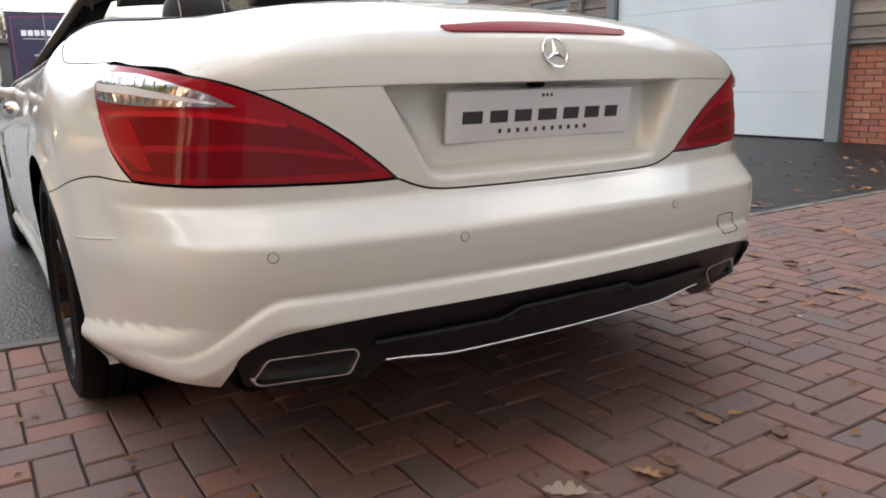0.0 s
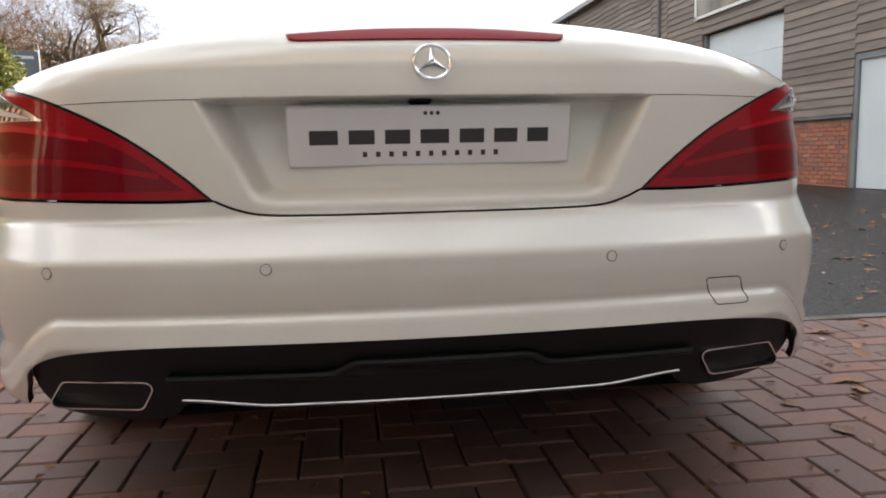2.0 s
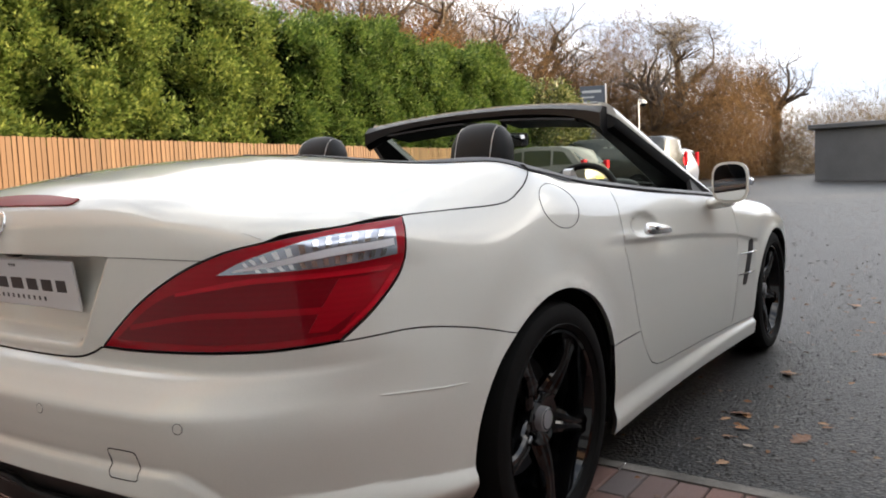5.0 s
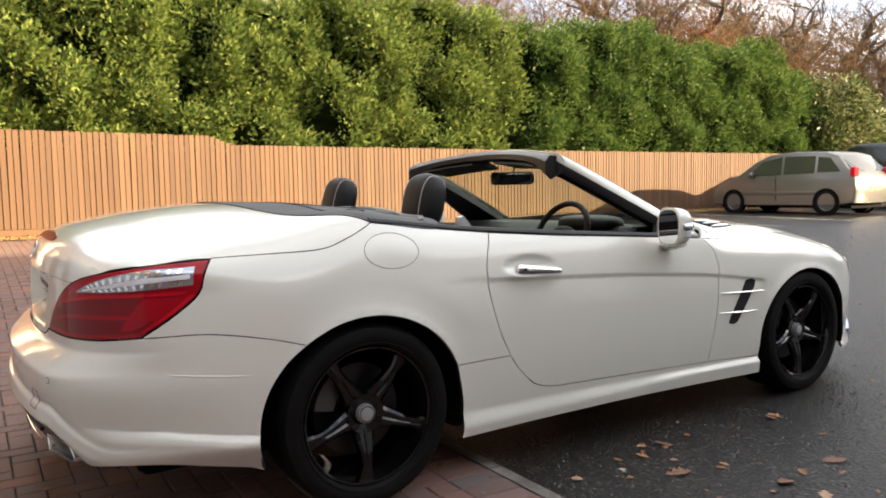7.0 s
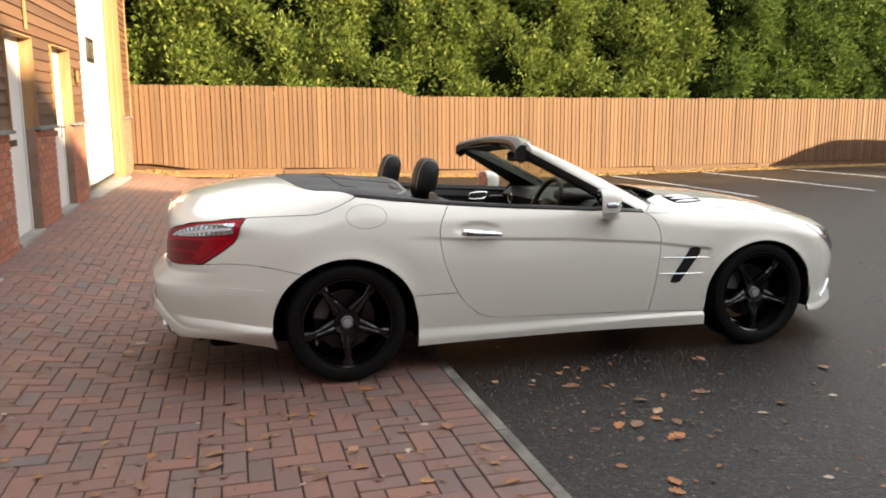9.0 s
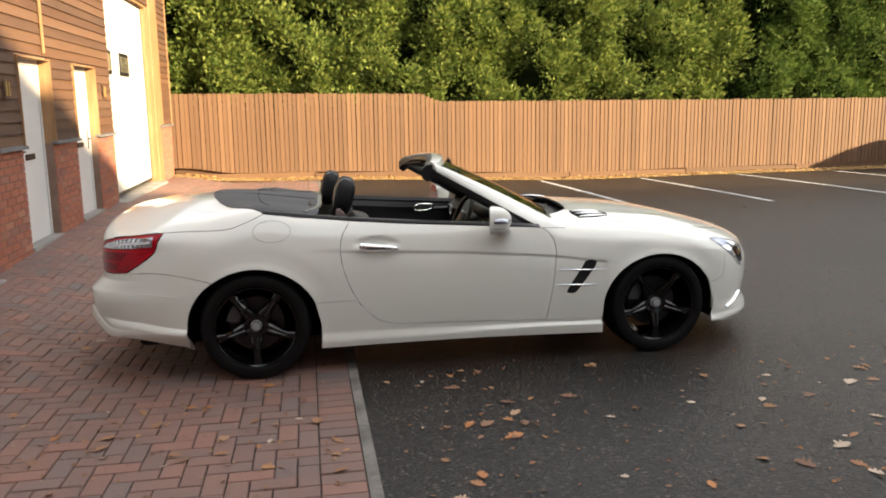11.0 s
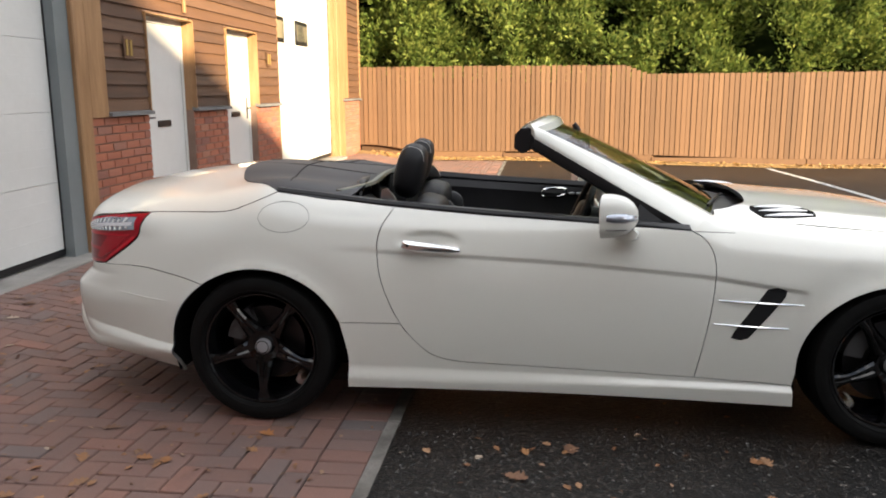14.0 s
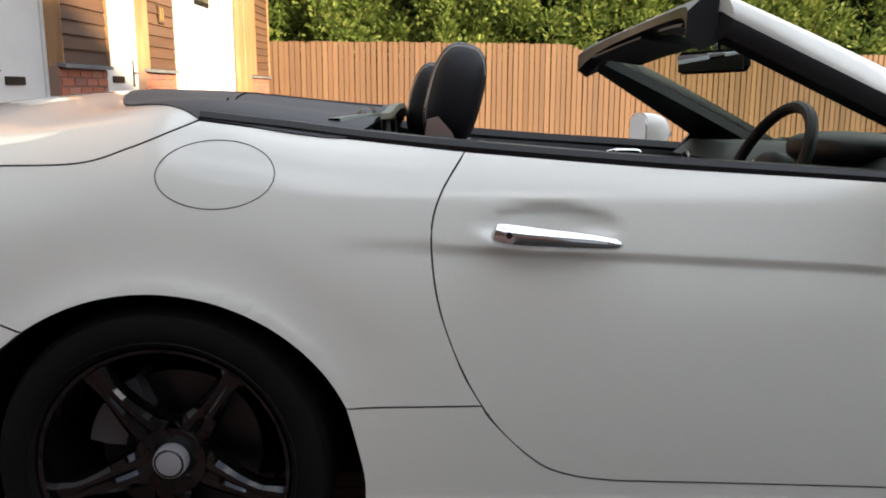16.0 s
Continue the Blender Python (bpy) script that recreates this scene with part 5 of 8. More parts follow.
def wheel(x, y, s, name):
    """A five-spoke alloy wheel with its tyre; s: the side of the car it faces."""
    hub = part(name, Build().lathe([(.020, .070), (.05, .082), (.070, .088), (.075, .080), (.075, .02)], 40), GLOSS, car, "gloss black five-spoke alloy wheel")
    hub.matrix_basis = Matrix.Translation((x, y, .328)) @ Matrix.Rotation(radians(90) * s, 4, "Y") @ Matrix.Rotation(radians(90 + 53), 4, "Z")
    tyre = part("tyre", Build().lathe(TYRE, 80), RUBBER, hub)
    grooves = Build()
    for h in (-.075, -.03, .03, .075):
        grooves.lathe([(.3285, h - .004), (.3286, h + .004)], 80)
    part("tread_groove", grooves, VOID, tyre, smooth=0)
    part("sidewall_rib", Build().lathe([(.2585, .1345), (.2605, .1385), (.2625, .1365)], 80), RUBBER, tyre)
    part("rim", Build().lathe([(.246, .098), (.2475, .118), (.2435, .124), (.236, .120), (.231, .104), (.222, .07), (.212, .0), (.208, -.10), (.24, -.11)], 80), GLOSS, hub)
    for k in range(5):
        rot = Matrix.Rotation(2 * math.pi * k / 5, 4, "Z")
        rings = []
        for t in range(9):
            f = t / 8
            r = .045 + .193 * f
            w = .043 - .022 * smooth01(f / .75) + .014 * smooth01((f - .72) / .28)
            top = .078 + .030 * f + .012 * math.sin(math.pi * f)
            g = .006 * (1 - f) + .001
            sec = [(-w, top - .034), (-w, top - .016), (-w * .86, top - .007), (-w * .56, top), (-w * .22, top), (0, top - g), (w * .22, top), (w * .56, top), (w * .86, top - .007), (w, top - .016), (w, top - .034)]
            rings.append([tuple(rot @ Vector((r, a, h))) for a, h in sec])
        part("spoke", Build().loft(rings), GLOSS, hub, smooth=22)
        b = Matrix.Rotation(2 * math.pi * (k + .5) / 5, 4, "Z") @ Matrix.Translation((.055, 0, 0))
        part("wheel_bolt", Build().lathe([(.0001, .084), (.009, .084), (.011, .078), (.011, .06)], 12, b), GLOSS, hub)
    cap = part("hub_cap", Build().lathe([(.0001, .099), (.024, .099), (.0325, .096), (.034, .088), (.034, .07)], 36), CAP_GREY, hub, "satin silver hub cap")
    part("cap_ring", Build().lathe([(.0255, .0992), (.0275, .1002), (.0295, .0985)], 36), GLOSS, cap)
    disc = part("brake_disc", Build().lathe([(.05, .012), (.165, .012), (.166, .0), (.165, -.014), (.05, -.014)], 56), STEEL, hub)
    cal = []
    for a in range(9):
        t = radians(62 + 56 * a / 8) + (0 if s > 0 else radians(180))
        cal.append([(r * math.cos(t), r * math.sin(t), h) for r, h in ((.105, .018), (.105, .046), (.135, .052), (.178, .044), (.182, .010), (.182, -.03), (.105, -.03))])
    part("brake_caliper", Build().loft(cal), CALIPER, hub, "dark grey brake caliper")
    return hub


for s in (1, -1):
    wheel(s * .827, 0.0, s, "rear_wheel")
    wheel(s * .818, 2.590, s, "front_wheel")
    for c, a, b, hub in ARCHES:
        rings = []
        for k in range(25):
            t = radians(-18 + 216 * k / 24)
            yy, zz = c + (a + .012) * math.cos(t), hub + (b + .012) * math.sin(t)
            rings.append([(s * xx, yy, zz) for xx in (.52, .70, .935)])
        liner = Build().loft(rings, False, False)
        liner.add([(s * .52, c + .42 * math.cos(radians(-18 + 216 * k / 24)), hub + .39 * math.sin(radians(-18 + 216 * k / 24))) for k in range(25)], [tuple(range(25))])
        part("wheel_arch_liner", liner, VOID, car)
floor_pan = Build().soft(-.70, .70, -.72, 3.20, .185, .26, .02)
part("underbody", floor_pan, VOID, car)
for s in (1, -1):
    part("inner_sill", Build().box(min(s * .66, s * .80), max(s * .66, s * .80), .44, 2.14, .17, .62), VOID, car, smooth=0)
part("inner_rear_wall", Build().box(-.66, .66, -.78, -.74, .22, .62), VOID, car, smooth=0)
part("engine_block", Build().soft(-.5, .5, 2.1, 3.2, .25, .60, .05), VOID, car)
part("tank_wall", Build().box(-.68, .68, .25, .30, .2, .85), VOID, car, smooth=0)


# ---- soft cover, windscreen, cabin ----
def pillow(c, size, e=.45, m=None, nu=28, nv=16):
    """A rounded cushion: a superellipsoid about c."""
    def sg(v, k):
        return math.copysign(abs(v) ** k, v)
    rings = []
    for i in range(1, nv):
        b = -math.pi / 2 + math.pi * i / nv
        ring = []
        for j in range(nu):
            a = 2 * math.pi * j / nu
            q = Vector((size[0] * sg(math.cos(b), e) * sg(math.cos(a), e), size[1] * sg(math.cos(b), e) * sg(math.sin(a), e), size[2] * sg(math.sin(b), e)))
            if m is not None:
                q = m @ q
            ring.append(tuple(q + Vector(c)))
        rings.append(ring)
    return Build().loft(rings)


cover_front = [(0, .43, 1.05), (.40, .42, 1.04), (.62, .405, 1.01), (.76, .40, .97)]
cover = part("soft_tonneau_cover", skin([(both([list(reversed(soft_edge)), [seam[-1], (seam[-1][0] + .004, .15, .96), (seam[-1][0] + .004, .28, .95), (seam[-1][0] - .01, .37, .95), (.76, .40, .97)], list(reversed(cover_front))]), "top", .03, .03)], offset=.003, flange=.010), VINYL, car, "dark grey fabric roof cover behind the seats")
part("cover_joint", Build().tube([(a, b, c + .0045) for a, b, c in [flat_top(-.74 + .074 * k, .10 - .10 * (1 - (k / 10 - 1) ** 2)) for k in range(21)]], .0022, 5), VOID, cover)
for s in (1, -1):
    rows = [flat_top(s * x, y) for x, y in ((.10, -.29), (.16, .0), (.22, .2), (.28, .385))]
    part("cover_fold", Build().tube([(a, b, c + .003) for a, b, c in catmull(rows, .03)], .004, 6), VINYL, cover)
    rim = catmull([(s * x, y, 0) for x, y in ((.03, .425), (.40, .415), (.60, .398), (.70, .372), (.775, .325))], .03)
    rim = [flat_top(a, b) for a, b, _ in rim]
    strip = [[(a, b - .016, c + .0045), (a, b - .013, c + .0085), (a, b + .008, c + .0085), (a, b + .012, c - .004)] for a, b, c in rim]
    part("cover_edge_strip", Build().loft(strip, False, False), RAIL, cover, "pale grey-green strip along the front edge of the cover")
    belt_rows = []
    for y, z in ((.072, 1.000), (.15, .991), (.24, .981), (.34, .968), (.45, .956), (.583, .944), (.95, .916), (1.3, .895), (1.6, .876), (1.72, .868), (1.785, .8625)):
        q, n = spot(s * .9 if s > 0 else .9, y, z)
        belt_rows.append((s * (q.x - .004), q.y, q.z + .002))
    belt_line = catmull(belt_rows, .05)
    trim = []
    for q in belt_line:
        g = .25 + .75 * float(smooth01((1.78 - q[1]) / .20))
        trim.append([(q[0] + s * .006 * g, q[1], q[2] - .013 * g), (q[0] + s * .008 * g, q[1], q[2] + .003 * g), (q[0] - s * .004, q[1], q[2] + .014 * g), (q[0] - s * .035, q[1], q[2] + .016), (q[0] - s * .06, q[1], q[2] - .01), (q[0] - s * .05, q[1], q[2] - .05)])
    part("belt_trim", Build().loft(trim), TRIM, car, "black rubber waist trim")
    # door lining, with pull and switches
    lining = []
    for y in (.56, .8, 1.1, 1.4, 1.62):
        top = .943 - .063 * (y - .583) - .012
        lining.append([(s * .822, y, top - .014), (s * .77, y, top - .010), (s * .735, y, top - .05), (s * .74, y, top - .16), (s * .70, y, .60), (s * .70, y, .30), (s * .82, y, .30)])
    lining = Build().loft(lining)
    card = part("door_lining", lining, LEATHER, car, "black leather door lining")
    pull = [(s * .728, 1.285 + .072 * math.copysign(abs(math.cos(a)) ** .6, math.cos(a)) + .014 * math.sin(a), .842 + .026 * math.copysign(abs(math.sin(a)) ** .6, math.sin(a))) for a in [2 * math.pi * k / 28 for k in range(28)]]
    part("door_pull", Build().ring(pull, .0065, 8), CHROME, card, "chrome door pull")
    for k in range(3):
        part("seat_switch", Build().soft(-.006, .006, -.018, .018, -.007, .007, .003, Matrix.Translation((s * .729, 1.395 + .045 * k, .836))), SATIN, card)

# windscreen
def screen(u, v):
    """u across (-1 to 1), v from the cowl up to the header."""
    x = u * (.715 - .105 * v)
    y = 1.910 - .765 * v + (1 - u * u) * (.13 - .03 * v)
    z = .881 + .371 * v + (1 - u * u) * (.035 + .012 * v) - .05 * v * (1 - v)
    return Vector((x, y, z + .09 * v * (1 - v)))


pane = Build()
gu, gv = 24, 14
pts = [tuple(screen(-1 + 2 * i / gu, .02 + .95 * j / gv)) for j in range(gv + 1) for i in range(gu + 1)]
pane.add(pts, [(j * (gu + 1) + i, j * (gu + 1) + i + 1, (j + 1) * (gu + 1) + i + 1, (j + 1) * (gu + 1) + i) for j in range(gv) for i in range(gu)])
glass_ob = part("windscreen", pane, GLASS, car, "green-tinted windscreen glass")
glass_ob.visible_shadow = False
for s in (1, -1):
    outer, inner = [], []
    for k in range(15):
        v = -.17 + 1.20 * k / 14
        q = screen(s, v)
        t = (screen(s, v + .02) - screen(s, v - .02)).normalized()
        side = Vector((s, 0, .10)).normalized()
        nrm = t.cross(side).normalized()
        if nrm.y < 0:
            nrm = -nrm
        foot = Vector((s * .875, 1.775, .872)).lerp(Vector((s * .655, 1.165, 1.215)), v / 1.03)     # lower edge of the painted pillar
        upper = q - side * .014 + nrm * .020
        out = (foot - upper).cross(t).normalized()
        if out.z < 0:
            out = -out
        if v < 1.04:
            outer.append([tuple(upper.lerp(foot, a) + out * b) for a, b in ((0, 0), (.12, .010), (.35, .020), (.62, .022), (.84, .014), (.96, .004), (1, -.006), (.8, -.022), (.3, -.022))])
        inner.append([tuple(p) for p in (foot + side * .001 - nrm * .002, foot - nrm * .024, foot - nrm * .040 - side * .010, foot - nrm * .046 - side * .045, q - side * .075 - nrm * .045, q - side * .055 - nrm * .012, upper.lerp(foot, .6) - out * .010)])
    part("windscreen_pillar", Build().loft(outer), PAINT, car)
    part("pillar_lining", Build().loft(inner), TRIM, car, "black rubber pillar lining")
    tri = [(s * .845, 1.55, .880), (s * .862, 1.79, .866), (s * .812, 1.60, .962)]
    tri2 = [(x - s * .02, y, z) for x, y, z in tri]
    part("quarter_trim", Build().add(tri + tri2, [(0, 1, 2), (3, 5, 4), (0, 3, 4, 1), (1, 4, 5, 2), (2, 5, 3, 0)]), TRIM, car)
head_rings = []
for k in range(21):
    u = -1.02 + 2.04 * k / 20
    q = screen(u, .985)
    e = abs(u) ** 6
    head_rings.append([tuple(q + Vector((0, a, b))) for a, b in ((.045 - .050 * e, -.012), (.030 - .035 * e, .010), (-.01, .018 - .004 * e), (-.05, .014), (-.078, -.002 - .01 * e), (-.080, -.026 - .04 * e), (-.045, -.040 - .05 * e), (0, -.030 - .04 * e))])
top_rings = []
for k in range(21):
    u = -.985 + 1.97 * k / 20
    q = screen(u, .985)
    e = abs(u) ** 6
    top_rings.append([tuple(q + Vector((0, a, b))) for a, b in ((.052 - .050 * e, -.016), (.034 - .030 * e, .015), (-.01, .024), (-.036, .021), (-.036, .012), (.02, .0))])
part("header_cover", Build().loft(top_rings), PAINT, car)
header = part("windscreen_header", Build().loft(head_rings), TRIM, car, "black windscreen header rail with seals")
for s in (1, -1):
    visor = Build()
    rings = []
    for k in range(5):
        u = s * (.16 + .66 * k / 4)
        q = screen(u, .985)
        rings.append([tuple(q + Vector((0, a, b))) for a, b in ((.03, -.034), (-.085, -.042), (-.088, -.050), (.09, -.075), (.10, -.066))])
    part("sun_visor", visor.loft(rings), LEATHER, header)
cowl = Build()
crow = []
for k in range(17):
    u = -.98 + 1.96 * k / 16
    q = screen(u, .02)
    run = .17 + .06 * (1 - u * u) if abs(u) < .9 else .10
    crow.append([(q.x, q.y - .02, q.z - .03), (q.x, q.y - .005, q.z + .006), (q.x, q.y + .05, q.z - .010), (q.x, q.y + run * .7, q.z - .030), (q.x, q.y + run, q.z - .05), (q.x, q.y + run, q.z - .10)])
part("scuttle_panel", cowl.loft(crow), TRIM, car, "black scuttle panel below the windscreen")
for s, x0 in ((1, .10), (1, -.45)):
    path = [screen(x0 / .715, .0) + Vector((0, .05, .01)), screen((x0 + .25) / .715, .035) + Vector((0, .018, .02)), screen((x0 + .52) / .715, .06) + Vector((0, .012, .015))]
    part("wiper", Build().tube([tuple(q) for q in path], .007, 6), TRIM, car)
mir = part("rear_view_mirror", Build().soft(-.125, .125, -.018, .018, -.034, .034, .016, Matrix.Translation((.0, 1.365, 1.168)) @ Matrix.Rotation(radians(34), 4, "Z") @ Matrix.Rotation(radians(8), 4, "X")), TRIM, car, "black interior mirror")
part("mirror_glass", Build().soft(-.115, .115, -.0195, -.0165, -.027, .027, .006, Matrix.Translation((.0, 1.365, 1.168)) @ Matrix.Rotation(radians(34), 4, "Z") @ Matrix.Rotation(radians(8), 4, "X")), MIRROR, mir)
part("mirror_stem", Build().tube([(0, 1.375, 1.19), (0, 1.385, 1.235), (0, 1.36, 1.27)], .014, 8), TRIM, mir)

# dashboard, console, steering wheel
dash = []
for k in range(13):
    u = -1 + 2 * k / 12
    x = u * .73
    d = .05 * (1 - u * u)
    dash.append([(x, 1.93 + d, .84), (x, 1.93 + d, .895), (x, 1.72, .925 - .012 * u * u), (x, 1.56, .915), (x, 1.49, .86), (x, 1.52, .70), (x, 1.70, .55), (x, 1.93, .55)])
dash = part("dashboard", Build().loft(dash), LEATHER, car, "black leather dashboard")
part("instrument_hood", pillow((.38, 1.58, .925), (.20, .10, .045), .7), LEATHER, dash)
for x in (-.55, -.07, .07, .60):
    ring = [(x + .038 * math.cos(a), 1.485, .835 + .038 * math.sin(a)) for a in [2 * math.pi * k / 24 for k in range(24)]]
    part("air_vent", Build().ring(ring, .006, 6), SATIN, dash)
part("centre_console", Build().soft(-.13, .13, .42, 1.60, .25, .64, .04), LEATHER, car, "black centre console")
wm = Matrix.Translation((.38, 1.375, .865)) @ Matrix.Rotation(radians(66), 4, "X")
wheel_ring = [tuple(wm @ Vector((.182 * math.cos(a), .182 * math.sin(a), 0))) for a in [2 * math.pi * k / 56 for k in range(56)]]
sw = part("steering_wheel", Build().ring(wheel_ring, .0155, 10), LEATHER, car, "black leather steering wheel")
part("airbag_boss", pillow((.38, 1.39, .86), (.075, .06, .035), .7, Matrix.Rotation(radians(66), 3, "X").to_4x4()), LEATHER, sw)
for a in (200, 340, 250, 290):
    d = Vector((math.cos(radians(a)), math.sin(radians(a)), 0))
    part("wheel_spoke", Build().tube([tuple(wm @ (d * .05)), tuple(wm @ (d * .175))], [.020, .012], 6, True, .5), SATIN, sw)
part("steering_column", Build().tube([(.38, 1.40, .85), (.38, 1.60, .80)], .05, 12), LEATHER, sw)

# seats
for s in (1, -1):
    x = .375 * s
    back_by = .015 if s > 0 else -.055
    seat = part("seat", pillow((x, .83 + back_by, .42), (.25, .28, .11), .5), LEATHER, car, "black leather sports seat")
    tilt = Matrix.Rotation(radians(-14), 4, "X")
    part("backrest", pillow((x, .600 + back_by, .655), (.25, .09, .29), .5, tilt), LEATHER, seat)
    for e in (1, -1):
        part("side_bolster", pillow((x + e * .215, .655 + back_by, .62), (.055, .11, .25), .6, tilt), LEATHER, seat)
    rest = part("headrest", pillow((x, .560 + back_by, 1.055), (.122, .070, .132), .72, tilt), LEATHER, seat)
    for e in (1, -1):
        loop = []
        for k in range(17):
            b = radians(-35 + 190 * k / 16)
            ax = .62
            fx = .122 * ax
            ring = (1 - ax ** (2 / .72)) ** (.72 / 2)
            cy, cz = math.copysign(abs(math.cos(b)) ** .72, math.cos(b)), math.copysign(abs(math.sin(b)) ** .72, math.sin(b))
            q = tilt @ Vector((e * fx, -.070 * ring * cy, .132 * ring * cz))
            loop.append((x + q.x, .560 + back_by + q.y, 1.055 + q.z))
        part("piping", Build().tube(loop, .0019, 6), STITCH, rest)
    hoop = [(x - .19, .36, .86), (x - .185, .36, .955), (x - .14, .36, 1.0), (x, .36, 1.005), (x + .14, .36, 1.0), (x + .185, .36, .955), (x + .19, .36, .86)]
    part("roll_hoop", Build().tube(catmull(hoop, .03), .022, 10), TRIM, car, "black roll-over hoop behind the seat")
    gx = x + s * .36
    part("belt_guide", Build().prism([(.500, .935), (.580, .935), (.560, .975), (.532, 1.006), (.510, 1.000)], min(gx, gx + s * .028), max(gx, gx + s * .028), "x"), SATIN, car, "bright belt guide beside the seat")
part("rear_bulkhead", Build().soft(-.70, .70, .26, .37, .45, .93, .03), LEATHER, car, "black padded rear bulkhead")

# outside mirrors, handles, wing vents, bonnet vents
for s in (1, -1):
    shell = []
    for k in range(9):
        t = k / 8
        y = 1.428 + .130 * t
        f = math.sqrt(max(1 - (t * .96) ** 2.6, 0.02))
        ring = []
        for j in range(24):
            a = 2 * math.pi * j / 24
            cx, cz = math.copysign(abs(math.cos(a)) ** .62, math.cos(a)), math.copysign(abs(math.sin(a)) ** .62, math.sin(a))
            ring.append((s * (1.030 - .012 * t + .078 * f * cx), y - .25 * (1 - t) * .078 * f * cx, .934 + .084 * f * cz + .010 * cx * s * 0))
        shell.append(ring)
    house = part("door_mirror", Build().loft(shell), PAINT, car, "white door mirror with chrome-look glass")
    gl = [[(s * (1.030 + .069 * math.copysign(abs(math.cos(a)) ** .62, math.cos(a))), yy - .25 * .069 * math.copysign(abs(math.cos(a)) ** .62, math.cos(a)), .934 + .074 * math.copysign(abs(math.sin(a)) ** .62, math.sin(a))) for a in [2 * math.pi * j / 24 for j in range(24)]] for yy in (1.429, 1.4245)]
    part("mirror_glass", Build().loft(gl), MIRROR, house)
    part("mirror_stalk", Build().tube([(s * .90, 1.545, .842), (s * .945, 1.538, .842), (s * 1.005, 1.515, .858)], [.044, .040, .050], 12, True, .55), PAINT, house)
    part("mirror_indicator", Build().tube([(s * .990, 1.555, .925), (s * 1.050, 1.540, .929), (s * 1.088, 1.498, .932), (s * 1.103, 1.455, .934), (s * 1.105, 1.432, .934)], [.012, .017, .019, .017, .011], 10), SILVER_LENS, house)
    part("mirror_joint", Build().tube([(s * .990, 1.553, .884), (s * 1.050, 1.541, .886), (s * 1.088, 1.500, .887), (s * 1.104, 1.457, .888), (s * 1.107, 1.432, .888)], .0016, 6), TRIM, house)
    grip = []
    for k in range(13):
        t = k / 12
        yy = .632 + .236 * (.5 - .5 * math.cos(math.pi * t)) ** .94
        out = .020 * math.sin(math.pi * min(max(t, .06), .94)) ** .5
        grip.append((s * (WIDTH(yy) + .006 + out), yy, .802 - .028 * t))
    handle = part("door_handle", Build().tube(grip, [.012, .0185, .0210, .0212, .0205, .0190, .0178, .0166, .0152, .0136, .0116, .0090, .0050], 14, True, 1.0), CHROME, car, "chrome door handle")
    part("handle_lock", Build().lathe([(.0001, .002), (.006, .002), (.006, -.004)], 14, facing(Vector((s * (WIDTH(.655) + .0435), .658, .799)), Vector((s, 0, 0)))), TRIM, handle)
    slot = [[(.93, 2.078, .640), (.93, 2.115, .648), (.93, 2.150, .636)], [(.93, 2.150, .636), (.93, 2.145, .610), (.93, 2.015, .440)], [(.93, 2.015, .440), (.93, 1.985, .432), (.93, 1.950, .440)], [(.93, 1.950, .440), (.93, 1.962, .468), (.93, 2.078, .640)]]
    vent = part("wing_vent", skin([(slot, "side", .02, .02)], offset=.002, flange=.006, mirror=s < 0), TRIM, car, "black slanted wing vent with chrome fins")
    for z0, y0, y1 in ((.592, 1.895, 2.215), (.496, 1.880, 2.165)):
        fin = []
        for k in range(11):
            yy = y0 + (y1 - y0) * k / 10
            q, n = spot(.93, yy, z0 - .012 * k / 10)
            fin.append((s * (q.x + .001 + .007 * math.sin(math.pi * k / 10)), q.y, q.z))
        part("vent_fin", Build().tube(fin, [.0018 + .0022 * math.sin(math.pi * k / 10) for k in range(11)], 6), CHROME, vent)
    for k in range(3):
        row = [flat_top(s * (.600 + .046 * k - .24 * (.21 * j / 6 - .10)), 2.095 + .21 * j / 6 + .01 * k) for j in range(7)]
        part("bonnet_vent_slat", Build().tube([(a, b, c + .003) for a, b, c in row], [.002, .007, .010, .0105, .010, .007, .002], 8), SATIN, car)
    well = [[(s * .605, 2.085, .9), (s * .66, 2.07, .9), (s * .733, 2.105, .9)], [(s * .733, 2.105, .9), (s * .71, 2.22, .9), (s * .672, 2.335, .9)], [(s * .672, 2.335, .9), (s * .61, 2.34, .9), (s * .562, 2.305, .9)], [(s * .562, 2.305, .9), (s * .57, 2.20, .9), (s * .605, 2.085, .9)]]
    part("bonnet_vent", skin([(well, "top", .03, .03)], offset=.0015, flange=.002), VOID, car, "black bonnet vent")
    fogrow = [(s * .845, 3.10, .262), (s * .80, 3.19, .30), (s * .75, 3.25, .345)]
    part("day_lamp", Build().tube([tuple(Vector((s * spot(abs(a), b, c, .002)[0].x, spot(abs(a), b, c, .002)[0].y, c))) for a, b, c in catmull(fogrow, .04)], .012, 8), CHROME, car, "chrome daytime lamp trim")


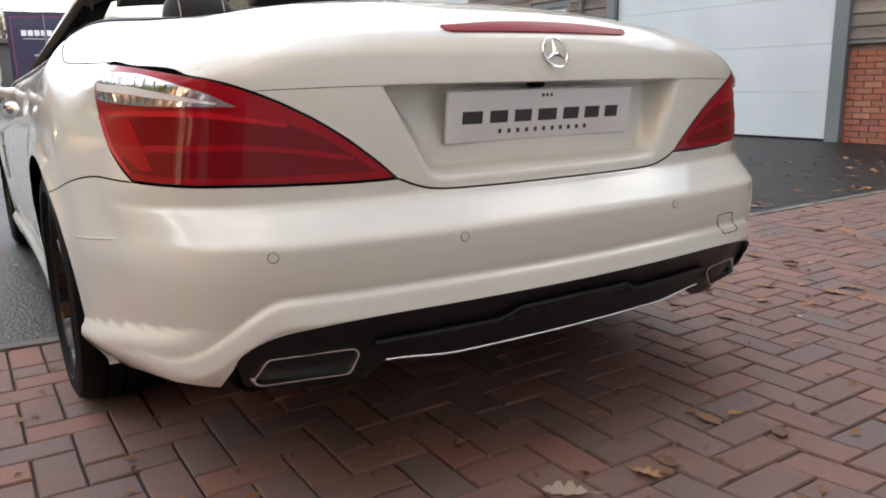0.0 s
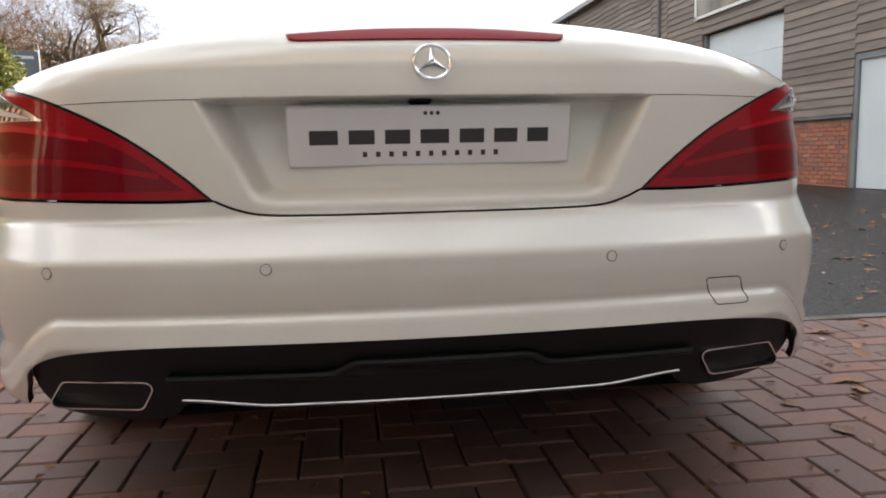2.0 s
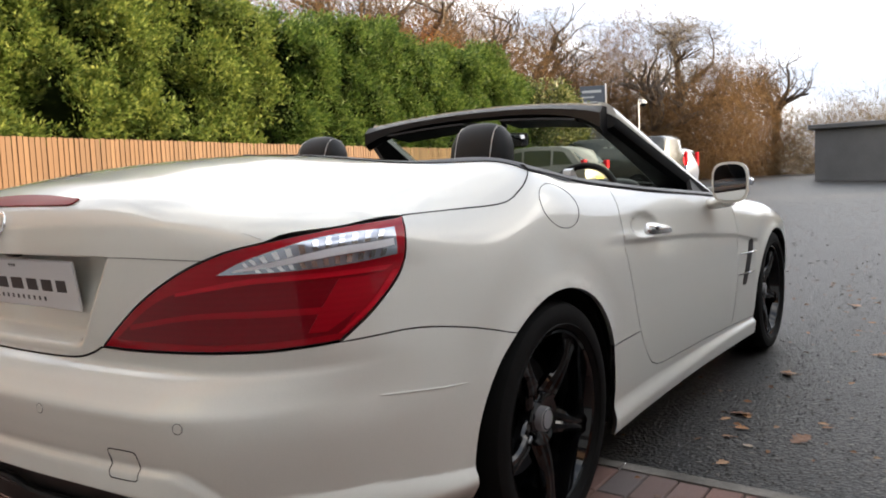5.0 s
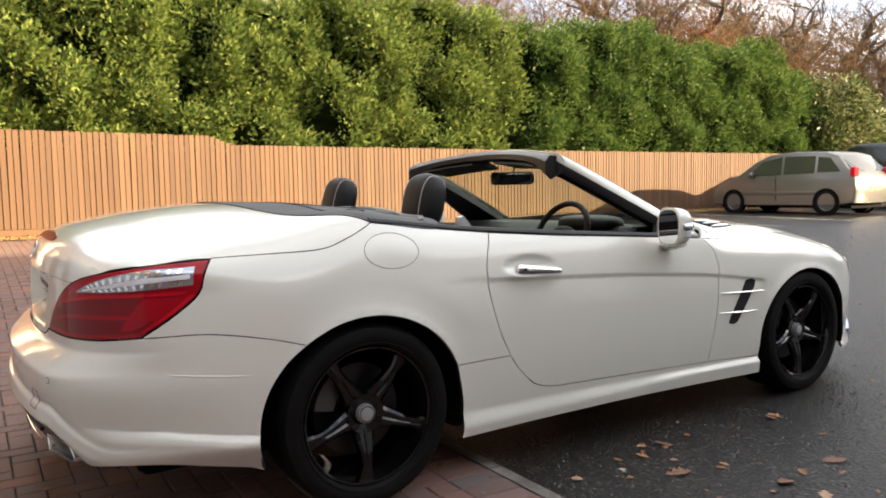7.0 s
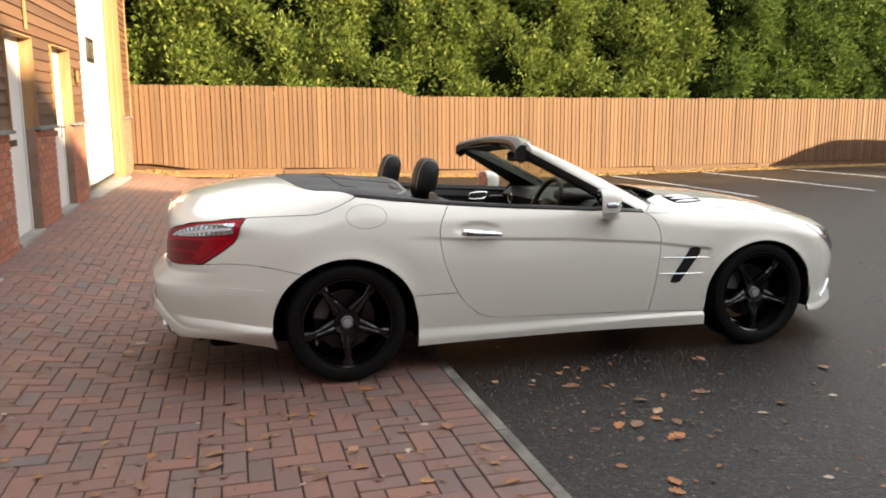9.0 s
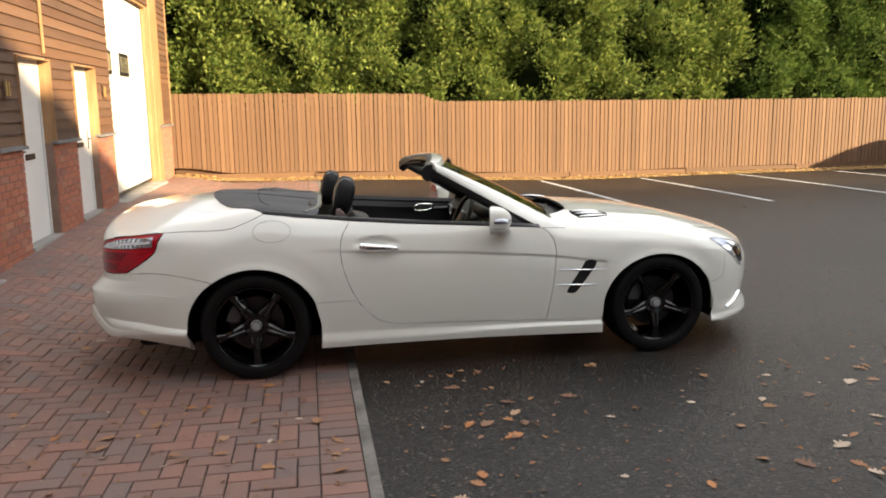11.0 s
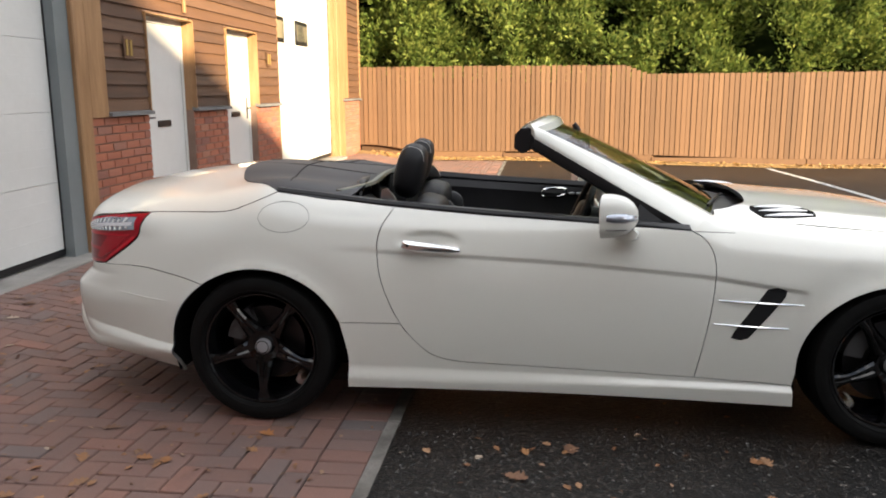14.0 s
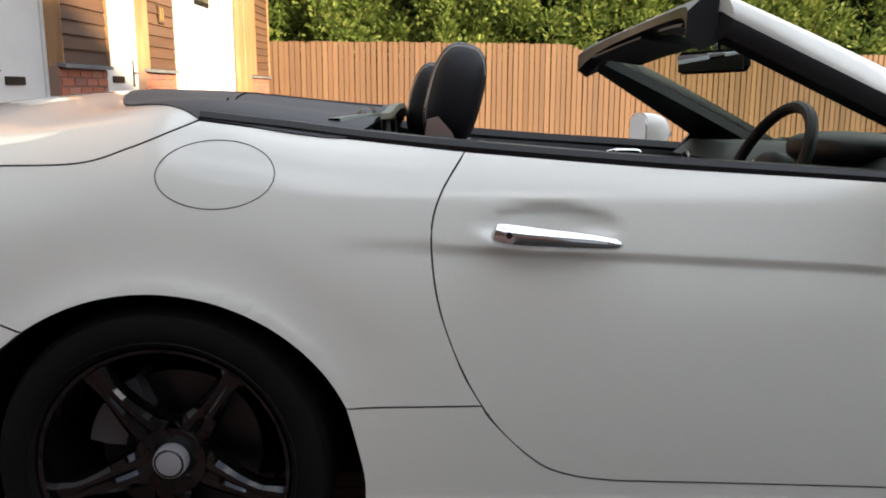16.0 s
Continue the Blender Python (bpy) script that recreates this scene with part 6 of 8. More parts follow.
# ---- fence, hedge, trees, vehicles, far end ----
FENCE = mottled("orange_brown_fence_board", [(0.0, (0.068, 0.033, 0.015)), (0.35, (0.128, 0.064, 0.029)), (0.65, (0.090, 0.045, 0.021)), (1.0, (0.155, 0.083, 0.040))], 0.80, 1.6, 55.0, 0.4, 0.003, "object", False, (14, 14, 1))
# Dark sheet added behind the boards; its colour is the shade in the gaps.
GAP_SHADE = mottled("dark_stained_backing", [(0.3, (0.06, 0.030, 0.014)), (0.7, (0.10, 0.05, 0.025))], .9, 2.0, 40.0, .2, .002)
FX = -11.95
fence = thing("fence", "tall orange-brown close-boarded timber fence", "fence", "", "structure")
fence_mesh = []
for k in range(6):
    w = .089 + .0015 * k
    fence_mesh.append(Build().add([(0, 0, 0), (0, w, 0), (.008, w, 0), (.020, 0, 0), (0, 0, 1.0), (0, w, 1.0), (.008, w, 1.0), (.020, 0, 1.0)],
                                  [(0, 1, 2, 3), (4, 7, 6, 5), (3, 2, 6, 7), (0, 3, 7, 4), (1, 5, 6, 2)]).mesh("fence_board", FENCE, 0))
rng = random.Random(4)
y = FY - .02
k = 0
while y < 25.0:
    base = ground_z(FX, y) + .17
    wide = y < 3.35
    top = (2.30 - .010 * max(0, y)) if wide else 2.10 + .004 * max(0, y - 12)
    if wide and y > 2.95:
        top -= .15 * (y - 2.95) / .4
    ob = new("fence_board", fence_mesh[k % 3 + (0 if wide else 3)])
    ob.parent = fence
    ob.matrix_basis = Matrix.Translation((FX + rng.uniform(-.004, .004), y, base)) @ Matrix.Rotation(rng.uniform(-.005, .005), 4, "X") @ Matrix.Diagonal((1, 1, top - base + rng.uniform(-.008, .008), 1))
    y += .101 + rng.uniform(-.005, .005) + (.008 if k % 17 == 0 else 0)
    k += 1
for a in range(9):
    y0, y1 = FY + a * 3.05, FY + (a + 1) * 3.05
    z = ground_z(FX, (y0 + y1) / 2)
    part("gravel_board", Build().soft(FX - .03, FX + .005, y0 + .01, y1 - .01, z - .15, z + .165, .005), FENCE, fence)
    part("fence_post", Build().soft(FX - .13, FX - .03, y1 - .05, y1 + .05, z - .2, 1.9, .01), FENCE, fence)
    part("fence_backing", Build().box(FX - .11, FX - .095, y0, y1, z + .15, 1.95), GAP_SHADE, fence, smooth=0)
    part("fence_rail", Build().box(FX - .16, FX - .12, y0, y1, z + .4, z + .48).box(FX - .16, FX - .12, y0, y1, 1.6, 1.68), FENCE, fence, smooth=0)
verge = Build()
for a in range(27):
    y0 = FY + a
    for q in (y0,):
        verge.add([(FX + .02, q, ground_z(FX, q) + .05), (FX + .45, q, ground_z(FX + .45, q) + .012), (FX + .45, q + 1, ground_z(FX + .45, q + 1) + .012), (FX + .02, q + 1, ground_z(FX, q + 1) + .05)], [(0, 1, 2, 3)])
EARTH = mottled("leaf_strewn_verge", [(0.25, (0.16, 0.095, 0.040)), (0.5, (0.30, 0.19, 0.07)), (0.75, (0.22, 0.13, 0.05))], 0.95, 3.0, 40.0, 0.8, 0.02, None, True)
tagged(part("verge", verge, EARTH), "strip of fallen leaves along the fence foot", "verge", "", "structure")


def foliage(name, dark, mid, light, rough=.55):
    m = material(name, mid, rough, 0.0, 0.14)
    r = island_out(m)
    g = m.node_tree.nodes.new("ShaderNodeNewGeometry")
    big = noise_out(m, g.outputs["Position"], 1.1)
    c = ramp(m, r, [(0.0, dark), (0.45, mid), (1.0, light)])
    c = blend(m, "MULTIPLY", .6, c, ramp(m, big, [(0.3, (.65, .70, .6)), (0.7, (1.25, 1.2, 1.0))]))
    link(m, c, bsdf(m).inputs["Base Color"])
    t = m.node_tree.nodes.new("ShaderNodeBsdfTranslucent")
    link(m, c, t.inputs["Color"])
    x = m.node_tree.nodes.new("ShaderNodeMixShader")
    x.inputs["Fac"].default_value = .30
    out = m.node_tree.nodes["Material Output"]
    link(m, bsdf(m).outputs["BSDF"], x.inputs[1])
    link(m, t.outputs["BSDF"], x.inputs[2])
    link(m, x.outputs["Shader"], out.inputs["Surface"])
    return m


# Leaf tones carry light: near tree paler as sunlit, deeper green one dimmed.
HEDGE_LIT = foliage("green_hedge_leaf", (0.026, 0.050, 0.012), (0.108, 0.158, 0.036), (0.27, 0.31, 0.090))
HEDGE_DIM = foliage("deep_green_hedge_leaf", (0.020, 0.045, 0.010), (0.064, 0.112, 0.025), (0.170, 0.222, 0.062))
# Near-black core fill: the shade inside the hedge, put into a colour.
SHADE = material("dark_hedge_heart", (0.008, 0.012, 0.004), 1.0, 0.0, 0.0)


def leaves(centres, ways, count, size, spread, rs, lean=.35, facing_way=None):
    """Many small pointed leaves in sprays about centres; ways: the way each spray points."""
    n = len(centres) * count
    c = np.repeat(centres, count, 0) + rs.normal(0, spread, (n, 3)) * np.array([1, 1, 1.2])
    w = np.repeat(ways, count, 0) + rs.normal(0, .55, (n, 3))
    w /= np.linalg.norm(w, axis=1)[:, None]
    t = rs.normal(0, 1, (n, 3))
    if facing_way is not None:
        t = t * .55 + np.repeat(facing_way, count, 0)
    s = np.cross(w, t)
    s /= np.linalg.norm(s, axis=1)[:, None] + 1e-9
    ln = size * rs.uniform(.6, 1.4, (n, 1))
    wd = ln * lean
    a, b, d, e = c - w * ln * .5, c + s * wd * .5, c + w * ln * .6, c - s * wd * .5
    v = np.stack([a, b, d, e], 1).reshape(-1, 3)
    f = np.arange(n * 4).reshape(-1, 4)
    return v, f


def leaf_mesh(name, v, f, mat):
    d = bpy.data.meshes.new(name)
    d.from_pydata(v.tolist(), [], f.tolist())
    d.materials.append(mat)
    return d


rs = np.random.RandomState(7)


def hedge_front(y, z):
    """How far the hedge swells towards the car park."""
    rib = np.abs(np.sin(y * 1.15 + .5 * np.sin(z * .9))) ** .5 - .6
    return -12.62 + .42 * rib + .16 * np.sin(y * 3.3 + z * 2.1) + .17 * np.sin(z * 3.7 + y * 1.3) + .10 * np.sin(y * 7.1 - z * 4.3) - .10 * np.maximum(z - 4.2, 0) ** 2


def hedge_top(y):
    return 5.55 + .22 * np.sin(y * .9) + .15 * np.sin(y * 2.3 + 1) - 2.2 * smooth01((y - 22.0) / 5.0)


def fronds(base, way, normal, length, rs):
    """Flat feathery conifer sprays: a drooping stem with leaflets to both sides, each spray one piece."""
    n = len(base)
    way = way / np.linalg.norm(way, axis=1)[:, None]
    side = np.cross(way, normal)
    side /= np.linalg.norm(side, axis=1)[:, None] + 1e-9
    droop = np.array([0, 0, -1.0]) * rs.uniform(.02, .22, (n, 1))
    stem = [base + way * length * t + droop * length * t * t for t in (0, .27, .52, .76, 1.0)]
    points = list(stem)
    for k, reach in enumerate((.24, .36, .32, .22)):
        middle = stem[k] * .45 + stem[k + 1] * .55
        for sign in (1, -1):
            points.append(middle + (side * sign * reach + way * .24) * length * rs.uniform(.65, 1.25, (n, 1)) + droop * length * .12)
    v = np.stack(points, 1).reshape(-1, 3)
    f = []
    for k in range(4):
        f += [(k, k + 1, 5 + 2 * k), (k + 1, k, 6 + 2 * k)]
    f = (np.array(f)[None] + 13 * np.arange(n)[:, None, None]).reshape(-1, 3)
    return v, f


hedge = thing("hedge", "tall dense green conifer hedge behind the fence", "hedge")
n = 2500
cy = rs.uniform(-5.5, 26.5, n)
cz = 1.9 + (hedge_top(cy) - 1.95) * rs.uniform(0, 1, n) ** .9
cx = hedge_front(cy, cz) - .30 + rs.normal(0, .17, n)
opening = np.sin(cy * 2.1 + 1.3 * np.sin(cz * 1.7)) * np.sin(cz * 2.6 + .9 * np.sin(cy * 1.3)) + rs.normal(0, .12, n)   # hollows between the boughs
keep = opening > np.where(cy > 13.5, -.85, -.60)
cx, cy, cz = cx[keep], cy[keep], cz[keep]
gap = np.abs(cy - 11.6 - .25 * np.sin(cz * 1.9)) > .30       # the dark joint between two trees
cx, cy, cz = cx[gap], cy[gap], cz[gap]
n2 = 700
y2 = rs.uniform(-5.5, 26.5, n2)
cx, cy, cz = np.concatenate([cx, rs.uniform(-14.2, -12.8, n2)]), np.concatenate([cy, y2]), np.concatenate([cz, hedge_top(y2) - .15 + rs.normal(0, .12, n2)])
cx = np.where(cz < 2.5, np.minimum(cx, -12.45), cx)
reach = rs.uniform(.18, .44, len(cx))
plumes = 88
d = rs.normal(0, 1, (len(cx) * plumes, 3)) + np.array([.80, .15, .30])
d /= np.linalg.norm(d, axis=1)[:, None]
pc = np.repeat(np.stack([cx, cy, cz], 1), plumes, 0) + d * np.repeat(reach, plumes)[:, None] * rs.uniform(.35, 1.0, (len(d), 1)) * np.array([1, 1, 1.25])
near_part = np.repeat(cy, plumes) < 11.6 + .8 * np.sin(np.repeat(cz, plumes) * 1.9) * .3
v, f = fronds(pc, d * .8 + rs.normal(0, .35, d.shape) + np.array([.35, .15, .45]), rs.normal(0, .58, d.shape) + np.array([.62, .38, .42]), rs.uniform(.055, .135, (len(d), 1)), rs)
v, f = v.reshape(-1, 13, 3), f[:8]
for chosen, leaf, words in ((near_part, HEDGE_LIT, "yellow-green scale-leaf sprays, coloured paler as if more sunlit"), (~near_part, HEDGE_DIM, "dense deep green scale-leaf sprays, coloured darker as if less lit")):
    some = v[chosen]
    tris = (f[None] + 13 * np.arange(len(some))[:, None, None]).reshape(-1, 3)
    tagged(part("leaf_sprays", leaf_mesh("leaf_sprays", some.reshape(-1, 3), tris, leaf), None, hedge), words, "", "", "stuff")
# Added core sheet, coloured as the shade seen between the sprays.
shade_core = Build()
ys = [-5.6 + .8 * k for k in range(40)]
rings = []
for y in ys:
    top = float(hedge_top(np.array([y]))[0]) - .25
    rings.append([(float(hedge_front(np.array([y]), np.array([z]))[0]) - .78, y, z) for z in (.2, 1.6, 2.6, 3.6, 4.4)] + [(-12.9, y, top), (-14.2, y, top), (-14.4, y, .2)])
part("hedge_heart", shade_core.loft(rings), SHADE, hedge)

BARK = mottled("grey_brown_bark", [(0.3, (0.032, 0.024, 0.019)), (0.7, (0.080, 0.060, 0.045))], 0.9, 3.0, 25.0, 0.6, 0.02)
TWIG = foliage("russet_twigs", (0.055, 0.034, 0.020), (0.115, 0.068, 0.036), (0.19, 0.115, 0.058), .9)
TWIG_PALE = foliage("pale_winter_twigs", (0.075, 0.058, 0.045), (0.130, 0.100, 0.072), (0.19, 0.145, 0.098), .9)
BEECH = foliage("copper_beech_leaf", (0.13, 0.050, 0.018), (0.24, 0.095, 0.032), (0.34, 0.15, 0.055), .8)


def bare_tree(name, label, at, height, seed, spread=1.0, twig=TWIG_PALE, twigs=1500, lean=0.0, wander=.17):
    """A leafless tree: tapered trunk, forking limbs, and a haze of fine twigs at the ends."""
    r = random.Random(seed)
    t = thing(name, label, "tree")
    limbs, tips = Build(), []

    def grow(p, d, length, radius, depth):
        pts, rad = [p], [radius]
        q, w = Vector(p), Vector(d)
        steps = 5
        for i in range(steps):
            w = (w + Vector((r.uniform(-1, 1), r.uniform(-1, 1), r.uniform(-.5, .8))) * (wander + .06 * depth)).normalized()
            q = q + w * length / steps
            pts.append(tuple(q))
            rad.append(radius * (1 - .42 * (i + 1) / steps))
        limbs.tube(pts, rad, 7 if depth < 2 else 4, False)
        if depth >= 4:
            tips.append((q, w))
            return
        for _ in range(3 if depth else 4):
            k = r.randint(2, steps) if depth else r.randint(3, steps)
            b = Vector(pts[k])
            a = r.uniform(0, 2 * math.pi)
            side = Vector((math.cos(a) * spread, math.sin(a) * spread, r.uniform(.15, .75)))
            nd = (w * .55 + side * .85).normalized()
            grow(tuple(b), nd, length * r.uniform(.58, .80), rad[k] * r.uniform(.55, .72), depth + 1)
            tips.append((b + nd * length * .3, nd))

    trunk = [(at[0], at[1], at[2] - .3), (at[0] + lean * .2, at[1], at[2] + height * .12), (at[0] + lean * .5, at[1], at[2] + height * .26)]
    part("trunk", Build().tube(trunk, [height * .034, height * .026, height * .023], 10), BARK, t)
    grow(trunk[-1], (lean * .1, 0, 1), height * .24, height * .026, 0)
    for _ in range(3):
        a = r.uniform(0, 6.28)
        grow(trunk[-1], (math.cos(a) * spread, math.sin(a) * spread, .55), height * .26, height * .021, 1)
    tagged(part("branchwork", limbs, BARK, t), "dark forking branches", "", "", "stuff")
    cs = np.array([tuple(p) for p, w in tips])
    ws = np.array([tuple(w) for p, w in tips])
    q = np.random.RandomState(seed)
    v, f = leaves(cs, ws, max(3, twigs * 2 // len(tips)), height * .055, height * .026, q, .022)
    ob = part("crown", leaf_mesh("crown", v, f, twig), None, t)
    tagged(ob, "haze of bare twigs", "", "", "stuff")
    return t


def thicket(name, label, x0, x1, y0, y1, h0, h1, count, mat, seed, size=.5):
    """Undergrowth and far woodland: countless twigs."""
    q = np.random.RandomState(seed)
    t = thing(name, label, "woodland", "", "stuff")
    c = np.stack([q.uniform(x0, x1, count), q.uniform(y0, y1, count), np.zeros(count)], 1)
    tops = h1 * (.78 + .22 * np.sin(c[:, 0] * .35 + seed) * np.sin(c[:, 1] * .27 + 1)) * q.uniform(.7, 1, count)
    c[:, 2] = h0 + np.maximum(tops, 1.0) * q.uniform(0, 1, count)
    w = np.stack([q.normal(0, .5, count), q.normal(0, .5, count), q.uniform(.3, 1, count)], 1)
    v, f = leaves(c, w, 20, size, size * .8, q, .030)
    tagged(part("twigs", leaf_mesh("twigs", v, f, mat), None, t), "tangle of bare twigs", "", "", "stuff")
    return t

OAK = "old leafless oak with crooked dark limbs"
for x, y, h, seed, spread, lean in ((-25.6, 51, 20.0, 3, 1.3, 0), (-30.5, 50, 21.0, 44, 1.1, 0), (-17.3, 52, 14.5, 11, 1.25, 0), (-26, 30, 19.0, 21, 1.2, 0), (-27, 37, 19.5, 25, 1.2, 0), (-29, 18, 18.5, 8, 1.2, 0), (-12.0, 66, 15.0, 27, 1.2, 0)):
    bare_tree("oak_tree", OAK + (" beyond the hedge" if y > 45 else " rising behind the hedge"), (x, y, .4), h, seed, spread, TWIG_PALE, 900, lean, .36)
bare_tree("oak_tree", "broad leafless oak standing alone beyond the road", (-18.2, 60, .5), 18.5, 17, 1.9, TWIG_PALE, 2600, 0, .36)
bare_tree("oak_tree", "bushy leafless tree behind the lorry", (.2, 54, -.4), 9.6, 5, 1.25, TWIG_PALE, 2600)
for x, y, h, seed in ((9.6, 62, 8.2, 31), (13.5, 63, 8.0, 33), (17.5, 66, 8.0, 32)):
    bare_tree("oak_tree", "rounded leafless tree above the far roof", (x, y, .1), h + .8, seed, 1.4, TWIG_PALE, 2200)
thicket("woodland", "russet winter woodland behind the hedge", -46, -20, -6, 44, .3, 16.5, 12500, TWIG, 2, .85)
thicket("beech_wood", "copper-leaved beech behind the hedge", -25, -20, 28, 37, 3.5, 7.2, 2600, BEECH, 9, .30)
thicket("woodland", "brown winter woodland beyond the road", -64, -21, 48, 68, .3, 16.5, 15500, TWIG, 6, .85)
thicket("woodland", "lower brown scrub at the end of the wood", -21, -11, 50, 66, .3, 10.5, 3200, TWIG, 16, .8)
thicket("woodland", "low brown trees beyond the far building", -14, 9, 62, 76, .3, 7.5, 2600, TWIG_PALE, 23, .8)
thicket("bramble_scrub", "tangle of tall pale stems beside the road", -17.5, -13.5, 29.5, 38, .2, 5.0, 900, TWIG_PALE, 19, .6)
thicket("woodland", "distant brown woodland at the horizon", -70, 80, 85, 110, .3, 5.5, 3600, TWIG_PALE, 14, 1.1)


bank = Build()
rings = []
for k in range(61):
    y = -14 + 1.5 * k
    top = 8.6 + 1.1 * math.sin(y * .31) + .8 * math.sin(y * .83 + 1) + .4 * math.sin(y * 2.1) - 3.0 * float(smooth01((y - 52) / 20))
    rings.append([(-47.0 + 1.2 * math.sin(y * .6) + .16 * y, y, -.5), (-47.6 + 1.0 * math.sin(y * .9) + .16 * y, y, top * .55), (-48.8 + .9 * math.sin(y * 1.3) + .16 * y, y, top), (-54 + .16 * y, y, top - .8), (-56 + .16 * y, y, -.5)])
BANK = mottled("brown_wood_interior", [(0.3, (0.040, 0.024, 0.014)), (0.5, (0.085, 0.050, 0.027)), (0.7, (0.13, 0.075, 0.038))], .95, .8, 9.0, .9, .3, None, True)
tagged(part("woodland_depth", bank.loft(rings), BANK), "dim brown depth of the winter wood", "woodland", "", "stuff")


# ---- parked vehicles and the far end ----
def car_paint(name, color, rough=.3, coat=.35):
    m = material(name, color, rough, .25)
    bsdf(m).inputs["Coat Weight"].default_value = coat
    link(m, ramp(m, noise_out(m, coords(m), 1.5), [(0.3, tuple(c * .9 for c in color)), (0.7, tuple(min(c * 1.1, 1) for c in color))]), bsdf(m).inputs["Base Color"])
    return m


TRIM_GREY = mottled("dusty_grey_wheel_trim", [(0.3, (0.045, 0.045, 0.045)), (0.7, (0.085, 0.083, 0.08))], .45, 8.0, 60.0, .1, .001)


def far_vehicle(name, label, m, paint, profile, width, windows, wheels, radius, rear_lights, screen_rear=None, screen_front=None, extra=None, plates=True):
    """A parked vehicle: body lofted across its width from a side profile (along, height), with glass, wheels, lamps and bumpers."""
    t = thing(name, label, "car" if "van" not in name and "lorry" not in name else "van")
    t.matrix_basis = m
    w = width / 2
    ymid = sum(p[0] for p in profile) / len(profile)
    rings = []

    def tuck(z):
        return .16 * max(0, z - 1.0) ** 1.1 + .05 * max(0, .45 - z)

    for k, (f, inset_) in enumerate(((-1, .07), (-.975, .02), (-.9, 0), (-.5, -.02), (0, -.03), (.5, -.02), (.9, 0), (.975, .02), (1, .07))):
        ring = []
        for y, z in profile:
            yy = y + (inset_ if y < ymid else -inset_) * (1 if abs(y - ymid) > 1.3 else .3)
            zz = z - (inset_ * .5 if z > .9 else -inset_ * .3)
            ring.append((f * (w - tuck(z)), yy, zz))
        rings.append(ring)
    part("body", Build().loft(rings), paint, t, smooth=40)
    for s in (1, -1):
        for outline in windows:
            pts = [(s * (w - tuck(z) + .004), y, z) for y, z in outline]
            low = [(s * (w - tuck(z) - .03), y, z) for y, z in outline]
            n = len(pts)
            part("side_window", Build().add(pts + low, [tuple(range(n))] + [(i, (i + 1) % n, n + (i + 1) % n, n + i) for i in range(n)]), FAR_GLASS, t, smooth=0)
        for y in wheels:
            hub = part("wheel", Build().lathe([(radius * .70, .095), (radius * .74, .115), (radius * .95, .11), (radius, .07), (radius, -.07), (radius * .9, -.1)], 28, Matrix.Translation((s * (w - .11), y, radius)) @ Matrix.Rotation(radians(90) * s, 4, "Y")), RUBBER, t)
            rim = Build().lathe([(.02, .085), (radius * .2, .09), (radius * .62, .075), (radius * .70, .095)], 28, Matrix.Translation((s * (w - .11), y, radius)) @ Matrix.Rotation(radians(90) * s, 4, "Y"))
            part("wheel_trim", rim, TRIM_GREY, hub)
            part("arch_shadow", Build().lathe([(radius * .90, .113), (radius * 1.15, .114)], 28, Matrix.Translation((s * (w - .105), y, radius)) @ Matrix.Rotation(radians(90) * s, 4, "Y")), VOID, t)
        for y, z, h, d in rear_lights:
            part("rear_light", Build().soft(min(s * (w - .20), s * (w - tuck(z) + .006)), max(s * (w - .20), s * (w - tuck(z) + .006)), y, y + d, z, z + h, .02), BRIGHT_RED, t, "red rear light")
        part("door_seam", Build().box(min(s * (w - .02), s * (w + .003)), max(s * (w - .02), s * (w + .003)), ymid + .15, ymid + .162, .35, 1.0), VOID, t, smooth=0)
        part("bump_strip", Build().soft(min(s * (w - .02), s * (w + .012)), max(s * (w - .02), s * (w + .012)), ymid - 1.0, ymid + 1.1, .52, .60, .01), paint if extra is None else extra, t)
        part("door_mirror", Build().soft(min(s * (w + .0), s * (w + .17)), max(s * (w + .0), s * (w + .17)), ymid + .78, ymid + .92, 1.0, 1.14, .04), paint, t)
    for glassq in (screen_rear, screen_front):
        if glassq:
            (y0, z0), (y1, z1) = glassq
            a, b = w - tuck(z0) - .10, w - tuck(z1) - .12
            d = Vector((0, z1 - z0, -(y1 - y0))).normalized() * (.012 if y0 > ymid else -.012)
            pts = [(-a, y0 + d.y, z0 + d.z), (a, y0 + d.y, z0 + d.z), (b, y1 + d.y, z1 + d.z), (-b, y1 + d.y, z1 + d.z)]
            low = [(x, y - 2 * d.y, z - 2 * d.z) for x, y, z in pts]
            part("screen", Build().add(pts + low, [(0, 1, 2, 3), (7, 6, 5, 4), (0, 4, 5, 1), (1, 5, 6, 2), (2, 6, 7, 3), (3, 7, 4, 0)]), FAR_GLASS, t, smooth=0)
    part("underside", Build().box(-w + .15, w - .15, min(p[0] for p in profile) + .2, max(p[0] for p in profile) - .2, .16, .4), VOID, t, smooth=0)
    return t


SILVER = car_paint("silver_grey_car_paint", (0.105, 0.100, 0.090))
DARKGREY = car_paint("dark_grey_green_van_paint", (0.013, 0.015, 0.0145), .25, .5)
BLUE = car_paint("slate_blue_car_paint", (0.110, 0.135, 0.210))
NAVY = car_paint("dark_navy_car_paint", (0.007, 0.008, 0.011), .35, .35)


def at_ground(x, y, turn):
    return pose(x, y, ground_z(x, y), 0, 0, turn)


